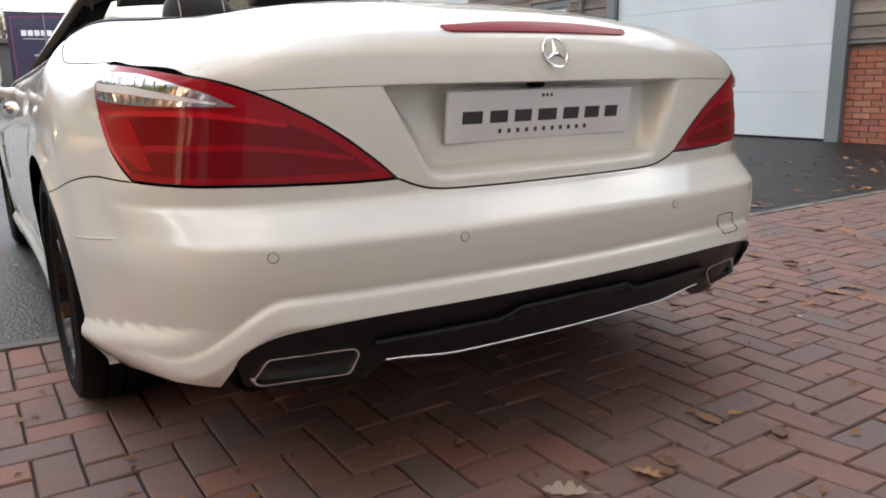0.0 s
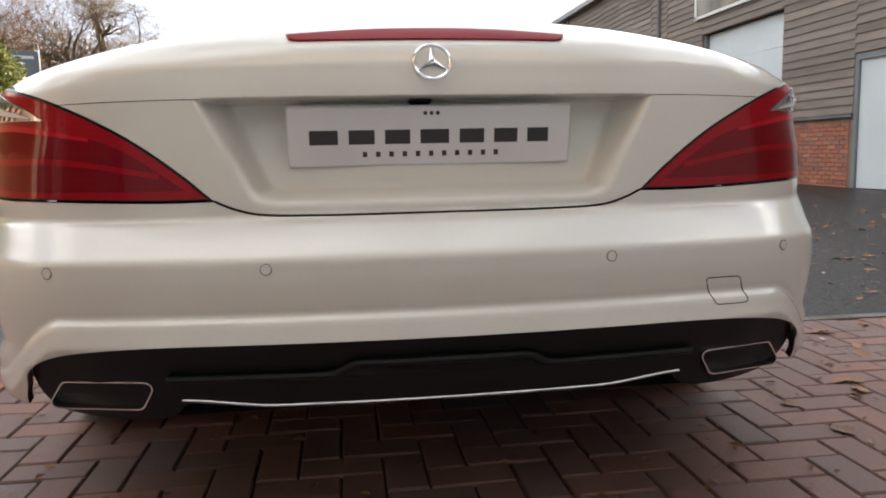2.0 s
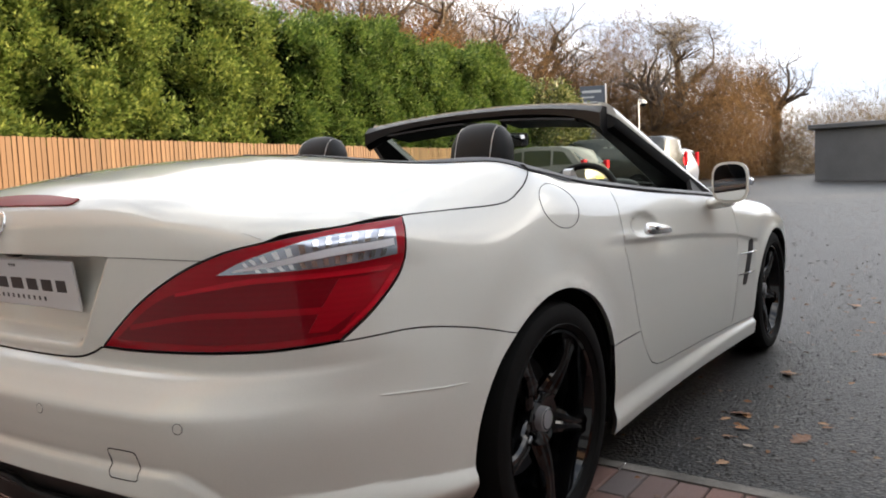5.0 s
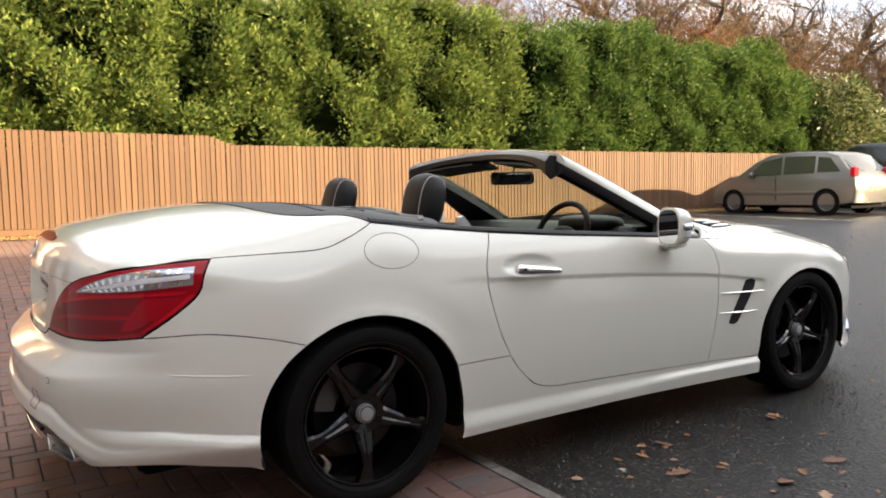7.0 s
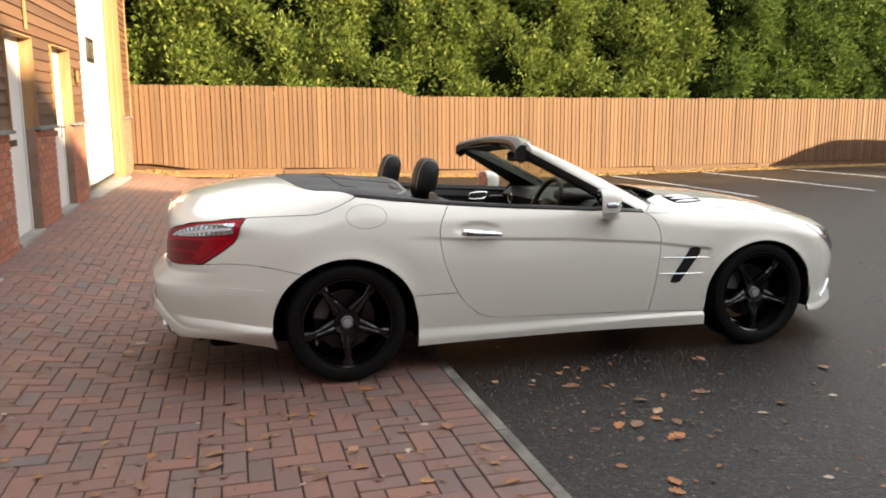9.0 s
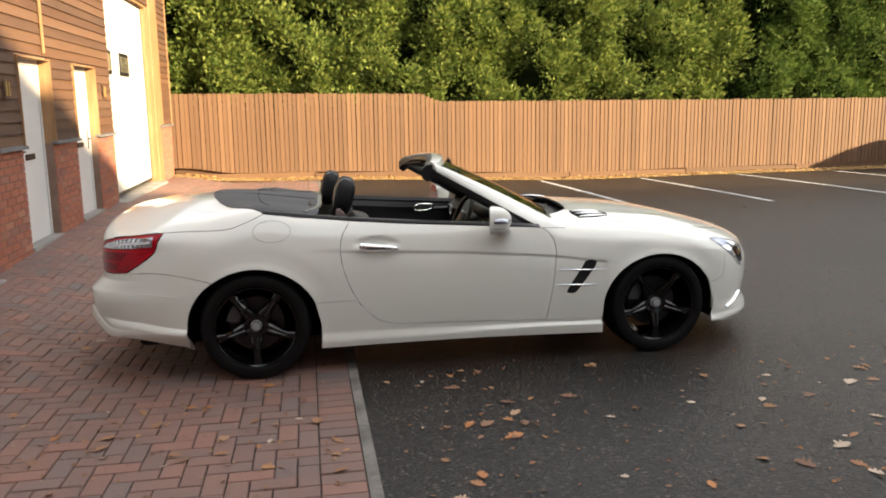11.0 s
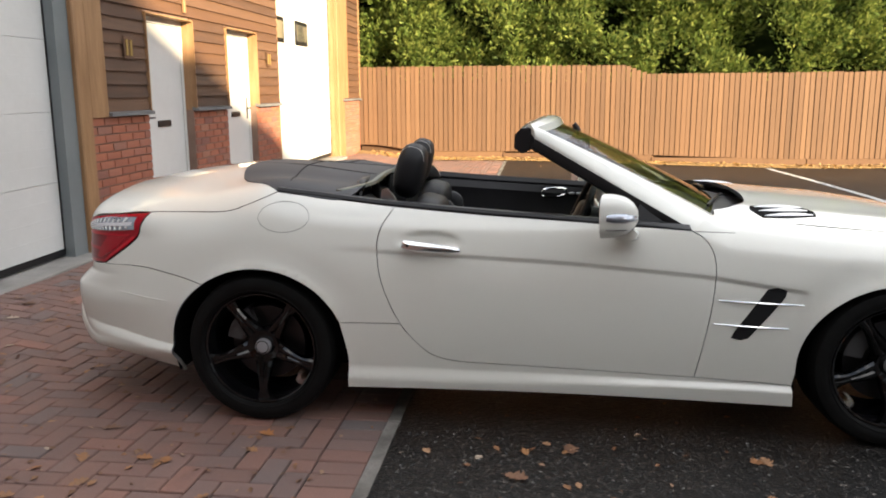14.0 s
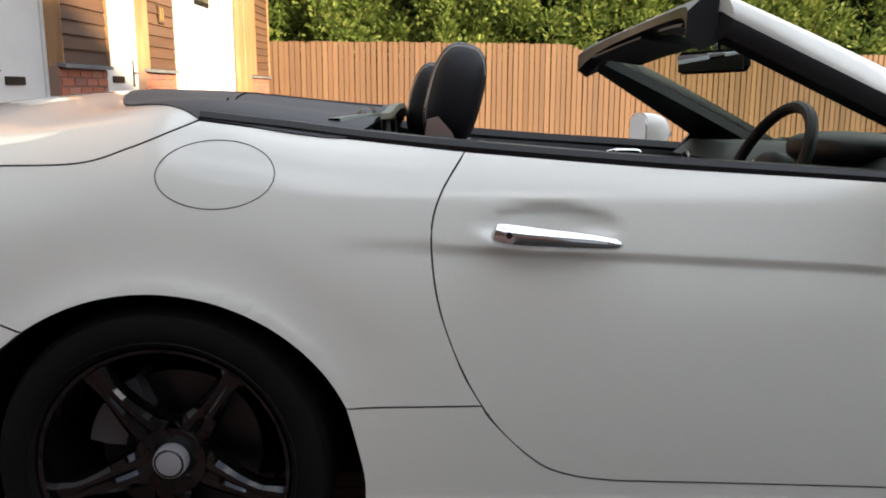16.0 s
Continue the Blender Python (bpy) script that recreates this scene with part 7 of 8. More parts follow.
mpv = far_vehicle("parked_people_carrier", "silver five-door people carrier parked nose to the fence", at_ground(-9.15, 18.45, 90), SILVER,
                  [(-2.10, .30), (-2.14, .60), (-2.10, .95), (-1.98, 1.10), (-1.62, 1.52), (-1.30, 1.62), (-.4, 1.66), (.35, 1.60), (.75, 1.42), (1.28, 1.06), (1.75, .90), (2.04, .72), (2.12, .48), (2.08, .28), (1.6, .22), (-1.6, .22)], 1.76,
                  [[(-1.72, 1.10), (-1.10, 1.10), (-1.10, 1.50), (-1.42, 1.46)], [(-1.02, 1.08), (-.15, 1.06), (-.15, 1.54), (-1.02, 1.52)], [(-.07, 1.06), (.95, 1.03), (.52, 1.42), (-.07, 1.53)]],
                  (-1.36, 1.40), .315, [(-2.09, .95, .26, .12)], ((-2.0, 1.10), (-1.62, 1.50)), ((1.22, 1.10), (.72, 1.44)))
part("number_plate", Build().soft(-.26, .26, -2.165, -2.14, .62, .73, .004), material("yellow_plate", (0.62, 0.46, 0.06), .4), mpv, "yellow rear plate without lettering")
van = far_vehicle("parked_van", "dark grey panel van with pale lettering bars, parked", at_ground(-8.7, 22.9, 90), DARKGREY,
                  [(-2.42, .35), (-2.47, .60), (-2.44, 1.2), (-2.34, 1.82), (-2.2, 1.93), (.7, 1.97), (1.05, 1.86), (1.70, 1.20), (2.25, 1.02), (2.42, .75), (2.45, .40), (2.0, .25), (-2.0, .25)], 1.92,
                  [[(.55, 1.18), (1.45, 1.16), (1.0, 1.72), (.55, 1.74)]], (-1.50, 1.50), .34, [(-2.45, .95, .30, .08)], ((-2.40, 1.25), (-2.34, 1.76)), ((1.66, 1.26), (1.10, 1.80)), DARKGREY)
LETTER = material("pale_lettering", (0.34, 0.36, 0.36), .5)
for k in range(7):
    for s in (1, -1):
        part("lettering_bar", Build().box(min(s * .78, s * .856), max(s * .78, s * .856), -1.75 + k * .22, -1.75 + k * .22 + .15, 1.52, 1.67), LETTER, van, smooth=0)
far_vehicle("parked_estate_car", "slate blue estate car parked beyond the van", at_ground(-10.4, 31.5, 90), BLUE,
            [(-2.05, .32), (-2.10, .70), (-2.05, 1.05), (-1.85, 1.62), (-1.6, 1.72), (.3, 1.70), (.75, 1.45), (1.2, 1.10), (1.85, .95), (2.1, .70), (2.1, .35), (1.6, .24), (-1.6, .24)], 1.74,
            [[(-1.75, 1.12), (-1.05, 1.10), (-1.05, 1.58), (-1.60, 1.58)], [(-.97, 1.10), (-.1, 1.10), (-.1, 1.58), (-.97, 1.58)], [(0, 1.10), (.95, 1.08), (.5, 1.45), (0, 1.57)]],
            (-1.30, 1.32), .32, [(-2.07, .95, .6, .12)], ((-2.03, 1.12), (-1.88, 1.58)), ((1.18, 1.12), (.75, 1.46)))
hatch = far_vehicle("parked_hatchback", "dark hatchback facing the camera at the far end", at_ground(6.0, 29.6, 174), NAVY,
                    [(-2.05, .35), (-2.08, .75), (-1.95, 1.0), (-1.5, 1.40), (-1.2, 1.45), (.0, 1.46), (.45, 1.32), (1.0, .98), (1.75, .82), (2.05, .62), (2.08, .35), (1.6, .2), (-1.6, .2)], 1.79,
                    [[(-1.3, 1.0), (-.3, .98), (-.3, 1.36), (-1.1, 1.36)], [(-.22, .98), (.75, .95), (.3, 1.25), (-.22, 1.36)]], (-1.28, 1.35), .32, [(-2.07, .80, .2, .1)], ((-1.92, 1.03), (-1.5, 1.38)), ((.96, 1.0), (.47, 1.31)))
for s in (1, -1):
    part("headlight", Build().soft(min(s * .52, s * .83), max(s * .52, s * .83), 1.93, 2.06, .62, .76, .03), SILVER_LENS, hatch, "clear headlight")
part("grille", Build().soft(-.42, .42, 2.05, 2.10, .48, .70, .01), VOID, hatch)
part("number_plate", Build().soft(-.26, .26, 2.10, 2.115, .40, .51, .004), PLATE, hatch)

# lorry
CURTAIN = car_paint("dark_blue_lorry_door", (0.018, 0.017, 0.055), .45)
YELLOW = mottled("pale_yellow_lorry_side", [(0.3, (0.62, 0.52, 0.22)), (0.7, (0.72, 0.62, 0.30))], .55, 1.0, 20.0, .1, .002)
PINK = material("magenta_trim_line", (0.28, 0.03, 0.075), .5)
lorry = thing("box_lorry", "box lorry with dark blue rear doors and yellow sides", "lorry")
lorry.matrix_basis = at_ground(2.15, 30.4, -6.5)
part("box_body", Build().soft(-1.25, 1.25, .04, 6.4, .95, 3.45, .02), YELLOW, lorry)
for s in (1, -1):
    part("rear_door", Build().soft(min(s * .02, s * 1.20), max(s * .02, s * 1.20), -.02, .045, 1.0, 3.36, .015), CURTAIN, lorry)
    part("door_line", Build().box(min(s * 1.10, s * 1.125), max(s * 1.10, s * 1.125), -.024, -.02, 1.05, 3.28), PINK, lorry, smooth=0)
    part("door_line", Build().box(min(s * .06, s * 1.125), max(s * .06, s * 1.125), -.024, -.02, 3.26, 3.285), PINK, lorry, smooth=0)
    part("door_line", Build().box(min(s * .06, s * 1.125), max(s * .06, s * 1.125), -.024, -.02, 1.03, 1.055), PINK, lorry, smooth=0)
    part("tail_lamp", Build().soft(min(s * .75, s * 1.15), max(s * .75, s * 1.15), -.02, .05, .72, .82, .01), BRIGHT_RED, lorry, "red tail lamp cluster")
    for y in (1.0, 2.0, 6.9):
        part("wheel", Build().lathe([(.25, .14), (.40, .15), (.48, .10), (.48, -.14), (.2, -.15)], 28, Matrix.Translation((s * 1.0, y, .48)) @ Matrix.Rotation(radians(90) * s, 4, "Y")), RUBBER, lorry)
part("locking_bar", Build().tube([(0, -.03, 1.0), (0, -.03, 3.35)], .02, 8), SATIN, lorry)
part("box_edge", Build().box(-1.27, 1.27, -.015, .06, 3.38, 3.47).box(-1.27, -1.205, -.015, .06, .95, 3.38).box(1.205, 1.27, -.015, .06, .95, 3.38), CURTAIN, lorry, smooth=0)
part("tail_lift", Build().soft(-1.2, 1.2, -.10, .05, .62, .95, .02), VOID, lorry)
part("chassis", Build().soft(-.5, .5, .2, 7.4, .50, .92, .03), VOID, lorry)
part("cab", Build().soft(-1.15, 1.15, 6.5, 8.2, .55, 2.75, .12), CURTAIN, lorry)
WHITE_PRINT = material("white_print", (0.72, 0.72, 0.74), .5)
u = -.80
for wdt in (.20, .21, .20, .18, .22, .20, .08, .19):
    part("lettering_bar", Build().box(u, u + wdt * .85, -.0245, -.0205, 2.60, 2.80), WHITE_PRINT, lorry, smooth=0)
    u += wdt + .015
for z0, z1, a, b in ((2.47, 2.51, -.75, .75), (2.02, 2.06, -.25, .45), (1.86, 1.93, -.45, .75), (1.74, 1.77, -.2, .8)):
    part("lettering_bar", Build().box(a, b, -.0245, -.0205, z0, z1), LETTER, lorry, smooth=0)

# low building across the far end
FAR_GREY = mottled("dark_grey_render", [(0.3, (0.060, 0.060, 0.062)), (0.7, (0.090, 0.090, 0.092))], .7, .5, 20.0, .1, .003)
FAR_WOOD = mottled("warm_timber_panel", [(0.3, (0.30, 0.17, 0.08)), (0.7, (0.42, 0.26, 0.13))], .6, 1.0, 20.0, .2, .003, None, False, (1, 1, 8))
fg = ground_z(5, 41)
far = thing("low_office_building", "low dark grey flat-roofed building with timber-lined opening", "building")
part("wall", Build().box(-5, 5.2, 41, 42, fg - .3, fg + 2.75).box(5.2, 13, 41, 42, fg + 2.2, fg + 2.75).box(13, 22, 41, 42, fg - .3, fg + 2.75).box(-5, 22, 46, 46.3, fg - .3, fg + 2.75), FAR_GREY, far, smooth=0)
part("timber_lining", Build().box(5.2, 13, 41.6, 41.8, fg - .3, fg + 2.2), FAR_WOOD, far, smooth=0)
part("roof_edge", Build().soft(-5.3, 22.3, 40.7, 46.5, fg + 2.75, fg + 3.0, .03), FAR_GREY, far)
part("glass_door", Build().box(6.0, 7.3, 41.5, 41.56, fg, fg + 1.9), GLAZED, far, smooth=0)
for x in (8.3, 9.8, 11.3):
    part("post", Build().box(x, x + .1, 41.3, 41.4, fg - .2, fg + 2.2), FAR_GREY, far, smooth=0)

# sign and camera mast
sign = thing("sign_board", "tall dark blue directory sign with one pale edge post", "sign")
sm = Matrix.Translation((-14.2, 34.2, ground_z(-14.2, 34.2))) @ Matrix.Rotation(radians(25), 4, "Z")
part("sign_panel", Build().soft(-.62, .62, -.05, .05, 1.7, 5.2, .01, sm), material("slate_blue_board", (0.055, 0.066, 0.085), .5), sign)
part("sign_post", Build().soft(.625, .685, -.06, .06, -.2, 5.28, .01, sm), WHITE, sign, "pale aluminium edge post")
part("sign_post", Build().soft(-.655, -.625, -.05, .05, -.2, 5.2, .01, sm), TRIM_GREY, sign, "dark edge post")
for k in range(12):
    part("text_bar", Build().box(-.52, -.52 + (.95 if k == 0 else .45 + .35 * ((k * 7) % 5) / 5), -.056, -.05, 4.85 - k * .25, 4.85 - k * .25 + (.13 if k == 0 else .07), sm), LETTER, sign, smooth=0)
mast = thing("camera_mast", "slim grey mast with a domed security camera", "mast")
mz = ground_z(-14, 39)
part("pole", Build().tube([(-13.6, 39, mz - .2), (-13.6, 39, mz + 4.6)], .04, 10), SATIN, mast)
part("bracket", Build().tube([(-13.6, 39, mz + 4.6), (-13.6, 39, mz + 4.72), (-13.3, 38.9, mz + 4.72)], .035, 8), WHITE, mast)
dome = part("camera_housing", Build().lathe([(.001, .20), (.13, .17), (.19, .05), (.19, 0)], 20, Matrix.Translation((-13.3, 38.9, mz + 4.50))), WHITE, mast, "white camera hood")
part("camera_dome", Build().lathe([(.17, 0), (.16, -.09), (.09, -.16), (.001, -.18)], 20, Matrix.Translation((-13.3, 38.9, mz + 4.50))), DARK_GLASS, dome, "dark camera dome")


# ---- laurel at the hedge's end, fallen leaves, bricks, paving blocks ----
LAUREL = foliage("glossy_laurel_leaf", (0.022, 0.036, 0.011), (0.085, 0.105, 0.034), (0.25, 0.25, 0.12), .35)
laurel = thing("laurel_bush", "broad glossy-leaved laurel at the end of the hedge", "bush")
q = np.random.RandomState(17)
n = 1100
a, b = q.uniform(0, 2 * math.pi, n), q.uniform(-.2, 1, n)
c = np.stack([-13.0 + 1.5 * np.cos(a) * np.sqrt(1 - b * b * .8), 26.6 + 2.2 * np.sin(a) * np.sqrt(1 - b * b * .8), 2.3 + 2.6 * b], 1)
w = np.stack([np.cos(a), np.sin(a), q.normal(0, .5, n)], 1)
v, f = leaves(c, w, 11, .17, .16, q, .42)
tagged(part("crown", leaf_mesh("crown", v, f, LAUREL), None, laurel), "broad glossy leaves", "", "", "stuff")
for k in range(5):
    part("stem", Build().tube([(-13 + .2 * math.cos(k), 26.6 + .2 * math.sin(k), 0), (-13 + .5 * math.cos(k * 1.3), 26.6 + .6 * math.sin(k * 1.3), 2.6)], [.05, .03], 6), BARK, laurel)

LEAF = [mottled("fallen_leaf_" + word, [(0.3, a), (0.7, b)], .7, 12.0, 90.0, .3, .002, "object") for word, a, b in
        (("orange", (0.31, 0.120, 0.040), (0.44, 0.185, 0.062)), ("brown", (0.150, 0.078, 0.046), (0.24, 0.125, 0.074)), ("rust", (0.26, 0.130, 0.066), (0.37, 0.210, 0.110)), ("pale", (0.40, 0.31, 0.23), (0.52, 0.41, 0.32)))]


def leaf_shape(seed, mat):
    """One lobed oak leaf, curled."""
    r = random.Random(seed)
    half = [(0, .0), (.10, .010), (.2, .11), (.27, .13), (.33, .07), (.42, .19), (.52, .21), (.58, .11), (.68, .20), (.76, .18), (.82, .09), (.92, .09), (1.0, 0)]
    curl, twist = r.uniform(.15, .55), r.uniform(-.25, .25)
    V, F = [], []
    for t, wd in half:
        for s in (-1, 0, 1):
            x = 1.45 * wd * s * r.uniform(.8, 1.2)
            z = .02 + curl * (x * x * 2.4) + .16 * curl * (t - .5) ** 2 * 2 + twist * x * t * .5
            V.append((x, t - .5, max(z, .004)))
    for i in range(len(half) - 1):
        for j in range(2):
            F.append((i * 3 + j, i * 3 + j + 1, i * 3 + 4 + j, i * 3 + 3 + j))
    b = Build().add(V, F)
    stalk = Build().tube([(0, -.5, .02), (.02, -.72, .03)], .012, 4)
    b.add(stalk.v, stalk.f)
    return b.mesh("fallen_leaf", mat, 50)


leaf_meshes = [leaf_shape(k, LEAF[k % 4]) for k in range(12)]
LEAF_WORDS = ("orange", "brown", "rust-coloured", "pale tan")
r = random.Random(12)


def drop_leaf(x, y, size, k):
    ob = new("fallen_leaf", leaf_meshes[k])
    ob.matrix_basis = Matrix.Translation((x, y, ground_z(x, y) + .002)) @ Euler((r.uniform(-.12, .12), r.uniform(-.12, .12), r.uniform(0, 6.28))).to_matrix().to_4x4() @ Matrix.Diagonal((size, size, size, 1))
    return tagged(ob, "curled %s oak leaf lying on the ground" % LEAF_WORDS[k % 4], "leaf", "fallen leaves")


for x0, x1, y0, y1, n in ((.98, 5.0, -2.3, .5, 105), (.98, 4.6, .7, 4.6, 140), (-1.0, 1.0, -2.4, -1.1, 18), (1.0, 7.5, 4.6, 14, 45), (-6, -1.2, -2.2, .4, 12), (4.6, 8, -2.2, 4.6, 18)):
    for _ in range(n):
        drop_leaf(r.uniform(x0, x1), r.uniform(y0, y1), r.uniform(.055, .115) if r.random() < .62 else r.uniform(.025, .05), r.choice((0, 1, 5, 9, 1, 5, 9, 2, 6, 10, 2, 3, 7, 8, 4, 11)))
# many smaller leaves blown over the tarmac and the blocks
drift = Build()
rd = random.Random(31)
for x0, x1, y0, y1, n in ((1.2, 6.6, -2.3, .5, 170), (1.0, 6.8, .7, 5.5, 230), (1.5, 7.6, 5.5, 13, 90), (-11.4, -3.0, -2.0, 10, 70), (-1.0, 1.0, -2.4, -1.1, 25)):
    for _ in range(n):
        x, y, size = rd.uniform(x0, x1), rd.uniform(y0, y1), rd.uniform(.028, .085)
        turn = Matrix.Translation((x, y, ground_z(x, y) + .003)) @ Euler((rd.uniform(-.2, .2), rd.uniform(-.2, .2), rd.uniform(0, 6.28))).to_matrix().to_4x4() @ Matrix.Diagonal((size, size, size, 1))
        shape = leaf_meshes[rd.randrange(12)]
        drift.add([tuple(turn @ q.co) for q in shape.vertices], [tuple(p.vertices) for p in shape.polygons])
DRIFT = mottled("blown_oak_leaves", [(0.0, (0.16, 0.085, 0.045)), (0.35, (0.36, 0.150, 0.050)), (0.6, (0.24, 0.130, 0.070)), (0.85, (0.44, 0.220, 0.085)), (1.0, (0.50, 0.39, 0.29))], .7, 12.0, 90.0, .25, .002, "island", True)
tagged(part("blown_leaves", drift, DRIFT), "small orange and brown leaves blown over the ground", "leaf litter", "", "stuff")
bits = Build()
rb = random.Random(5)
for _ in range(7500):
    x, y = rb.uniform(-5, 8), rb.uniform(.7, 20) if rb.random() < .7 else rb.uniform(-2.3, .5)
    s, a = rb.uniform(.008, .022), rb.uniform(0, 6.28)
    z = ground_z(x, y) + .006
    bits.add([(x + s * math.cos(a), y + s * math.sin(a), z), (x - s * .5 * math.sin(a), y + s * .5 * math.cos(a), z + s * .35), (x - s * math.cos(a), y - s * math.sin(a), z), (x + s * .5 * math.sin(a), y - s * .5 * math.cos(a), z)], [(0, 1, 2, 3)])
grit = Build()
for _ in range(11000):
    x, y = rb.uniform(.95, 6.5), .66 + 8.5 * rb.random() ** 1.4
    s, a, h = rb.uniform(.003, .0085), rb.uniform(0, 6.28), rb.uniform(.4, .8)
    z, ca, sa = ground_z(x, y), math.cos(a), math.sin(a)
    grit.add([(x + s * ca, y + s * sa, z), (x - s * sa, y + s * ca, z), (x - s * ca, y - s * sa, z), (x + s * sa, y - s * ca, z), (x + s * .3 * ca, y + s * .3 * sa, z + s * h)], [(0, 1, 4), (1, 2, 4), (2, 3, 4), (3, 0, 4)])
litter = Build()
for _ in range(2600):
    x, y = FX + .04 + abs(rb.gauss(0, .24)), rb.uniform(-2.3, 23)
    q, a, h = rb.uniform(.02, .05), rb.uniform(0, 6.28), rb.uniform(.2, .8)
    z = ground_z(x, y) + .02 + .05 * max(0, 1 - (x - FX) / .4) * rb.uniform(.3, 1)
    litter.add([(x + q * math.cos(a), y + q * math.sin(a), z), (x - q * .5 * math.sin(a), y + q * .5 * math.cos(a), z + q * h), (x - q * math.cos(a), y - q * math.sin(a), z), (x + q * .5 * math.sin(a), y - q * .5 * math.cos(a), z + q * h * .5)], [(0, 1, 2, 3)])
LITTER = mottled("dry_leaf_litter", [(0.0, (0.20, 0.11, 0.05)), (0.4, (0.42, 0.27, 0.10)), (0.7, (0.34, 0.19, 0.07)), (1.0, (0.55, 0.40, 0.18))], .85, 9.0, 60.0, .2, .002, "island", True)
tagged(part("leaf_litter", litter, LITTER, smooth=0), "dry yellow-brown leaves drifted along the fence foot", "leaf litter", "", "stuff")
BITS = mottled("leaf_crumbs", [(0.0, (0.10, 0.05, 0.03)), (0.4, (0.20, 0.11, 0.06)), (0.7, (0.26, 0.11, 0.045)), (1.0, (0.34, 0.26, 0.19))], .8, 20.0, 90.0, .2, .002, "island", True)
GRIT = mottled("grey_stone_grit", [(0.0, (0.020, 0.019, 0.018)), (0.45, (0.050, 0.047, 0.044)), (0.8, (0.11, 0.104, 0.097)), (1.0, (0.23, 0.22, 0.205))], .8, 20.0, 90.0, .2, .002, "island", True)
tagged(part("loose_grit", grit, GRIT, smooth=0), "loose grey stone grit on the tarmac", "grit", "", "stuff")
tagged(part("leaf_crumbs", bits, BITS, smooth=0), "small crumbs of leaf and grit on the ground", "leaf litter", "", "stuff")

# bricks of the two fronts
def brick_data(w, h, mat, along):
    e = .003
    if along == "x":
        p = [(0, 0, 0), (w, 0, 0), (w, 0, h), (0, 0, h), (e, .013, e), (w - e, .013, e), (w - e, .013, h - e), (e, .013, h - e)]
    else:
        p = [(0, 0, 0), (0, w, 0), (0, w, h), (0, 0, h), (-.013, e, e), (-.013, w - e, e), (-.013, w - e, h - e), (-.013, e, h - e)]
    return Build().add(p, [(4, 5, 6, 7), (0, 1, 5, 4), (1, 2, 6, 5), (2, 3, 7, 6), (3, 0, 4, 7)]).mesh("brick", mat, 0)


full = {ax: {w: brick_data(w, .065, BRICK, ax) for w in (.215, .1025)} for ax in ("x", "y")}


def bricks(parent, a, b, z0, z1, ax, face):
    row, z = 0, z0
    while z + .065 <= z1 + .001:
        u = a - (.1125 if row % 2 else 0)
        while u < b - .02:
            lo, hi = max(u, a), min(u + .215, b)
            if hi - lo > .03:
                key = .215 if hi - lo > .16 else .1025
                ob = new("brick", full[ax][key])
                ob.parent = parent
                sc = (hi - lo) / key
                ob.matrix_basis = (Matrix.Translation((lo, face, z - FALL * (lo + 2.3))) @ Matrix.Rotation(FALL, 4, "Y") if ax == "x" else Matrix.Translation((face, lo, z))) @ Matrix.Diagonal((sc if ax == "x" else 1, sc if ax == "y" else 1, 1, 1))
            u += .225
        z += .075
        row += 1


for a, b in ((-3.03, -2.035), (-4.93, -4.02), (-6.80, -5.92), (-11.90, -10.42)):
    bricks(wall_rear, a, b, SILL_Z - .01 - .075 * 16, SILL_Z - .01, "x", FY - .0125)
for a, b in ((2.0, 3.0), (9.2, 11.05)):
    bricks(wall_side, a, b, .0, 1.18, "y", BX + .0125)
rest = Build()
rr = random.Random(3)
for a, b in ((7.08, 7.95), (14.5, 16.2), (17.4, 18.5), (19.8, 21.1), (24.3, 25.1), (26.3, 27.5), (30.0, 33.0), (-2.5, 2.0)):
    for row in range(15):
        z = .0 + row * .075 + ground_z(BX, a)
        u = a - (.1125 if row % 2 else 0)
        while u < b:
            lo, hi = max(u, a), min(u + .215, b)
            if hi - lo > .03 and z < 1.15:
                rest.add([(BX + .012, lo, z), (BX + .012, hi, z), (BX + .012, hi, z + .065), (BX + .012, lo, z + .065), (BX, lo + .003, z + .003), (BX, hi - .003, z + .003), (BX, hi - .003, z + .062), (BX, lo + .003, z + .062)],
                         [(4, 5, 6, 7), (0, 1, 5, 4), (1, 2, 6, 5), (2, 3, 7, 6), (3, 0, 4, 7)])
            u += .225
tagged(part("brick_base", rest, BRICK_FAR, wall_side, smooth=0), "red brick base courses", "", "", "stuff")
strip = Build()
for i in range(0, len(edges), 2):
    strip.box(BX - .05, BX + .01, edges[i], edges[i + 1], 1.195, 1.235)
tagged(part("brick_sill_strip", strip, SILL, smooth=0), "grey sill strip above the brick base", "sill", "", "structure")

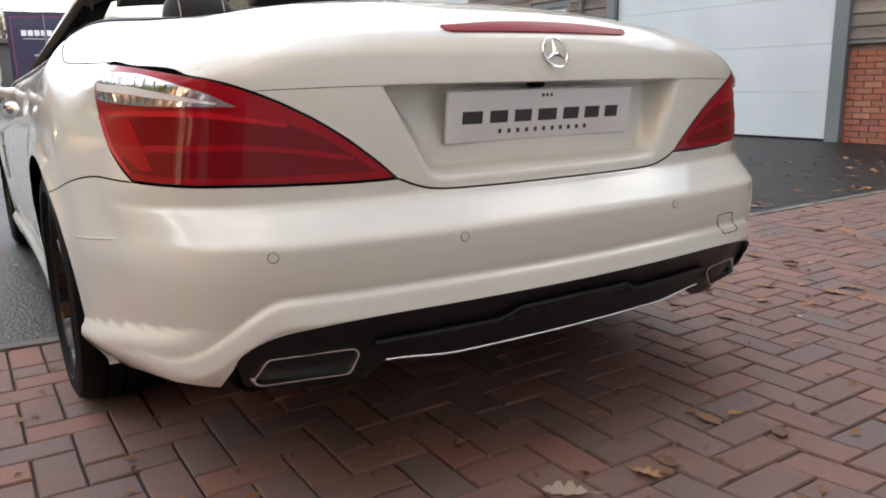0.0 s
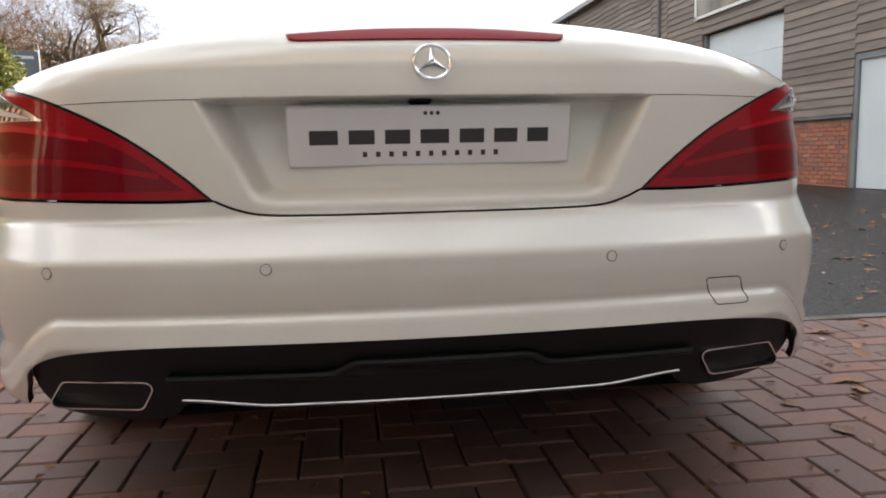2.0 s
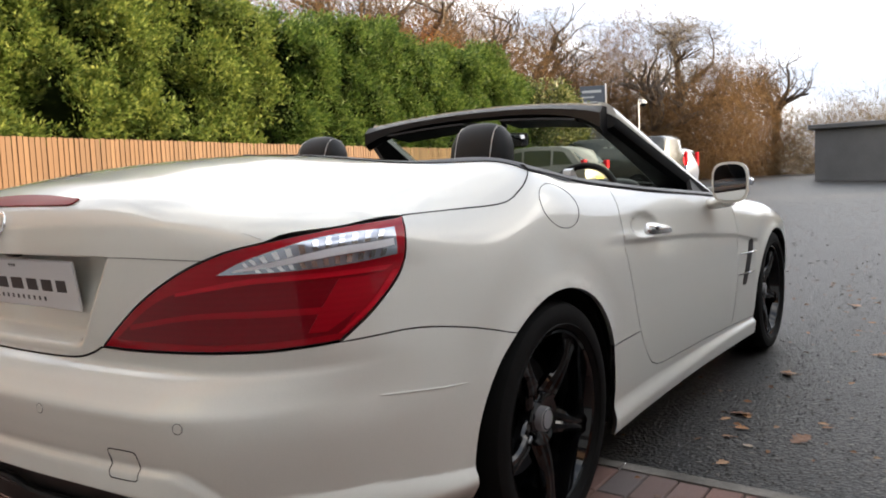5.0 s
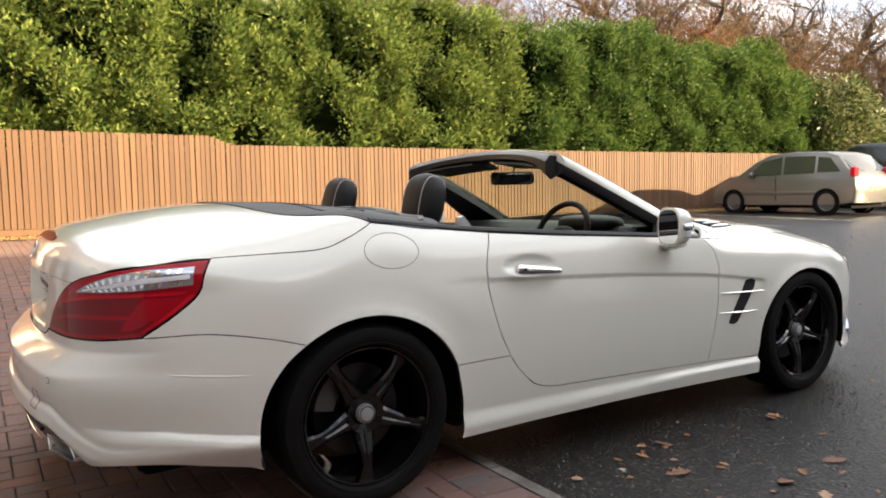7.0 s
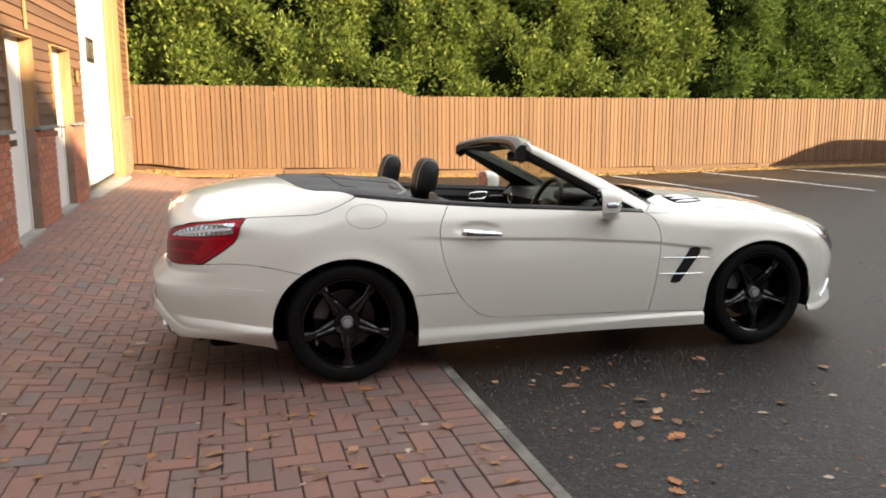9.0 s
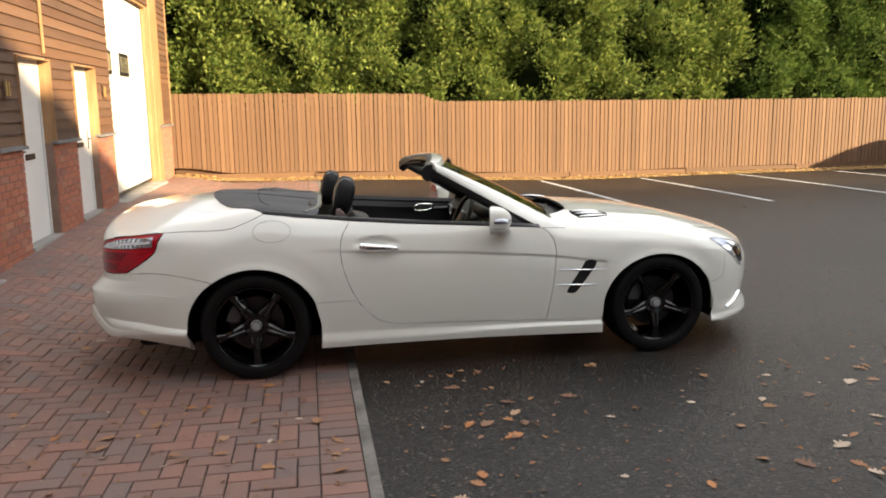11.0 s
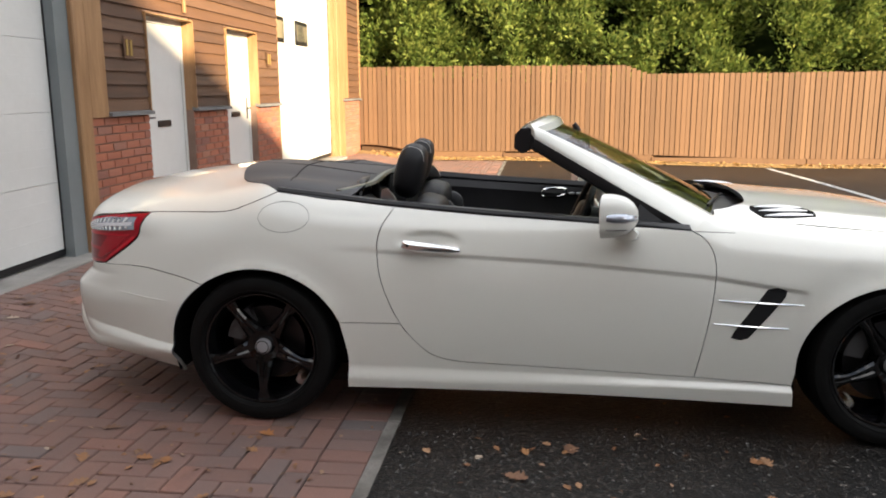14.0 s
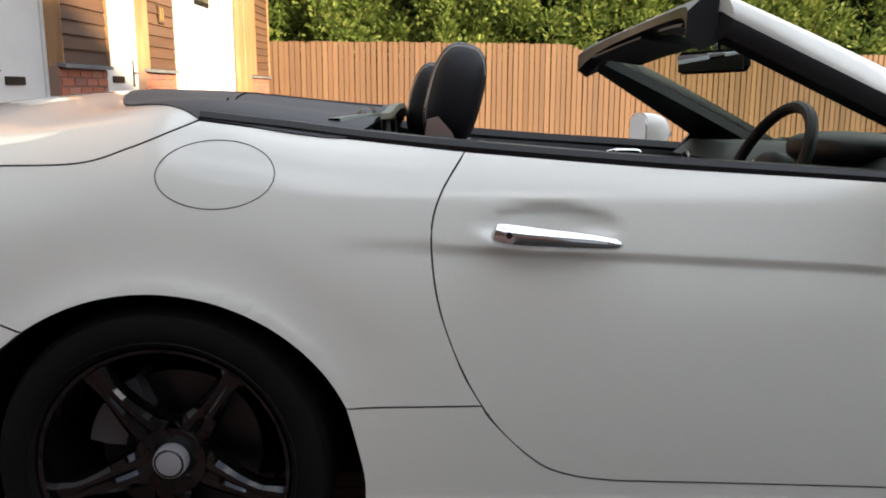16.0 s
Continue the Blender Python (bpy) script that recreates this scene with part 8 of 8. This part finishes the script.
# paving: herringbone field with a soldier course along the kerb
def paver_shape(w, d):
    e, k = .0035, .0028
    x0, x1, y0, y1 = -w / 2 + k, w / 2 - k, -d / 2 + k, d / 2 - k
    p = [(x0 + e, y0 + e, 0), (x1 - e, y0 + e, 0), (x1 - e, y1 - e, 0), (x0 + e, y1 - e, 0), (x0, y0, -.005), (x1, y0, -.005), (x1, y1, -.005), (x0, y1, -.005), (x0, y0, -.03), (x1, y0, -.03), (x1, y1, -.03), (x0, y1, -.03)]
    f = [(0, 1, 2, 3)] + [(i + 4, (i + 1) % 4 + 4, (i + 1) % 4, i) for i in range(4)] + [(i + 8, (i + 1) % 4 + 8, (i + 1) % 4 + 4, i + 4) for i in range(4)]
    return p, f


pavement = thing("pavement", "red-brown block paving in herringbone pattern", "paving", "", "structure")
shapes = {}
for key, (w, d) in {"h": (.2, .1), "v": (.1, .2), "q": (.1, .1)}.items():
    p, f = paver_shape(w, d)
    shapes[key] = (p, f, Build().add(p, f).mesh("paver", PAVER, 0))
field = Build()
rp = random.Random(8)
spots = []
for i in range(-130, 92):
    for j in range(-34, 4):
        d = (i - j) % 4
        x, y = i * .1, KERB_Y - .025 - .2 + (j - 3) * .1
        if d == 0:
            spots.append(("h", x + .1, y + .05))
        elif d == 3:
            spots.append(("v", x + .05, y + .1))
halves = [("q", x, y - .05) for k, x, y in spots if k == "v" and y + .1 > KERB_Y - .224 and y < KERB_Y - .22]
spots = halves + [(k, x, y) for k, x, y in spots if y + (.1 if k == "v" else .05) <= KERB_Y - .225 + .001 and y > FY - .1 and -11.9 < x < BX]
spots += [("v", -11.85 + .1 * k, KERB_Y - .125) for k in range(200)]
singles = 0
for k, x, y in spots:
    gz = ground_z(x, y)
    sx, sy = (ground_z(x + .05, y) - ground_z(x - .05, y)) / .1, (ground_z(x, y + .05) - ground_z(x, y - .05)) / .1
    tx, ty, dz = sx + rp.gauss(0, .006), sy + rp.gauss(0, .006), rp.gauss(0, .0012)
    if singles < 300 and ((1.0 < x < 2.75 and -1.75 < y < .56)):
        ob = new("paver", shapes[k][2])
        ob.parent = pavement
        ob.matrix_basis = Matrix.Translation((x, y, gz + dz)) @ Euler((ty, -tx, rp.gauss(0, .006))).to_matrix().to_4x4()
        singles += 1
    else:
        field.add([(x + a, y + b, gz + dz + c + tx * a + ty * b) for a, b, c in shapes[k][0]], shapes[k][1])
tagged(part("paver_field", field, PAVER_FAR, pavement, smooth=0), "red-brown paving blocks", "", "", "stuff")
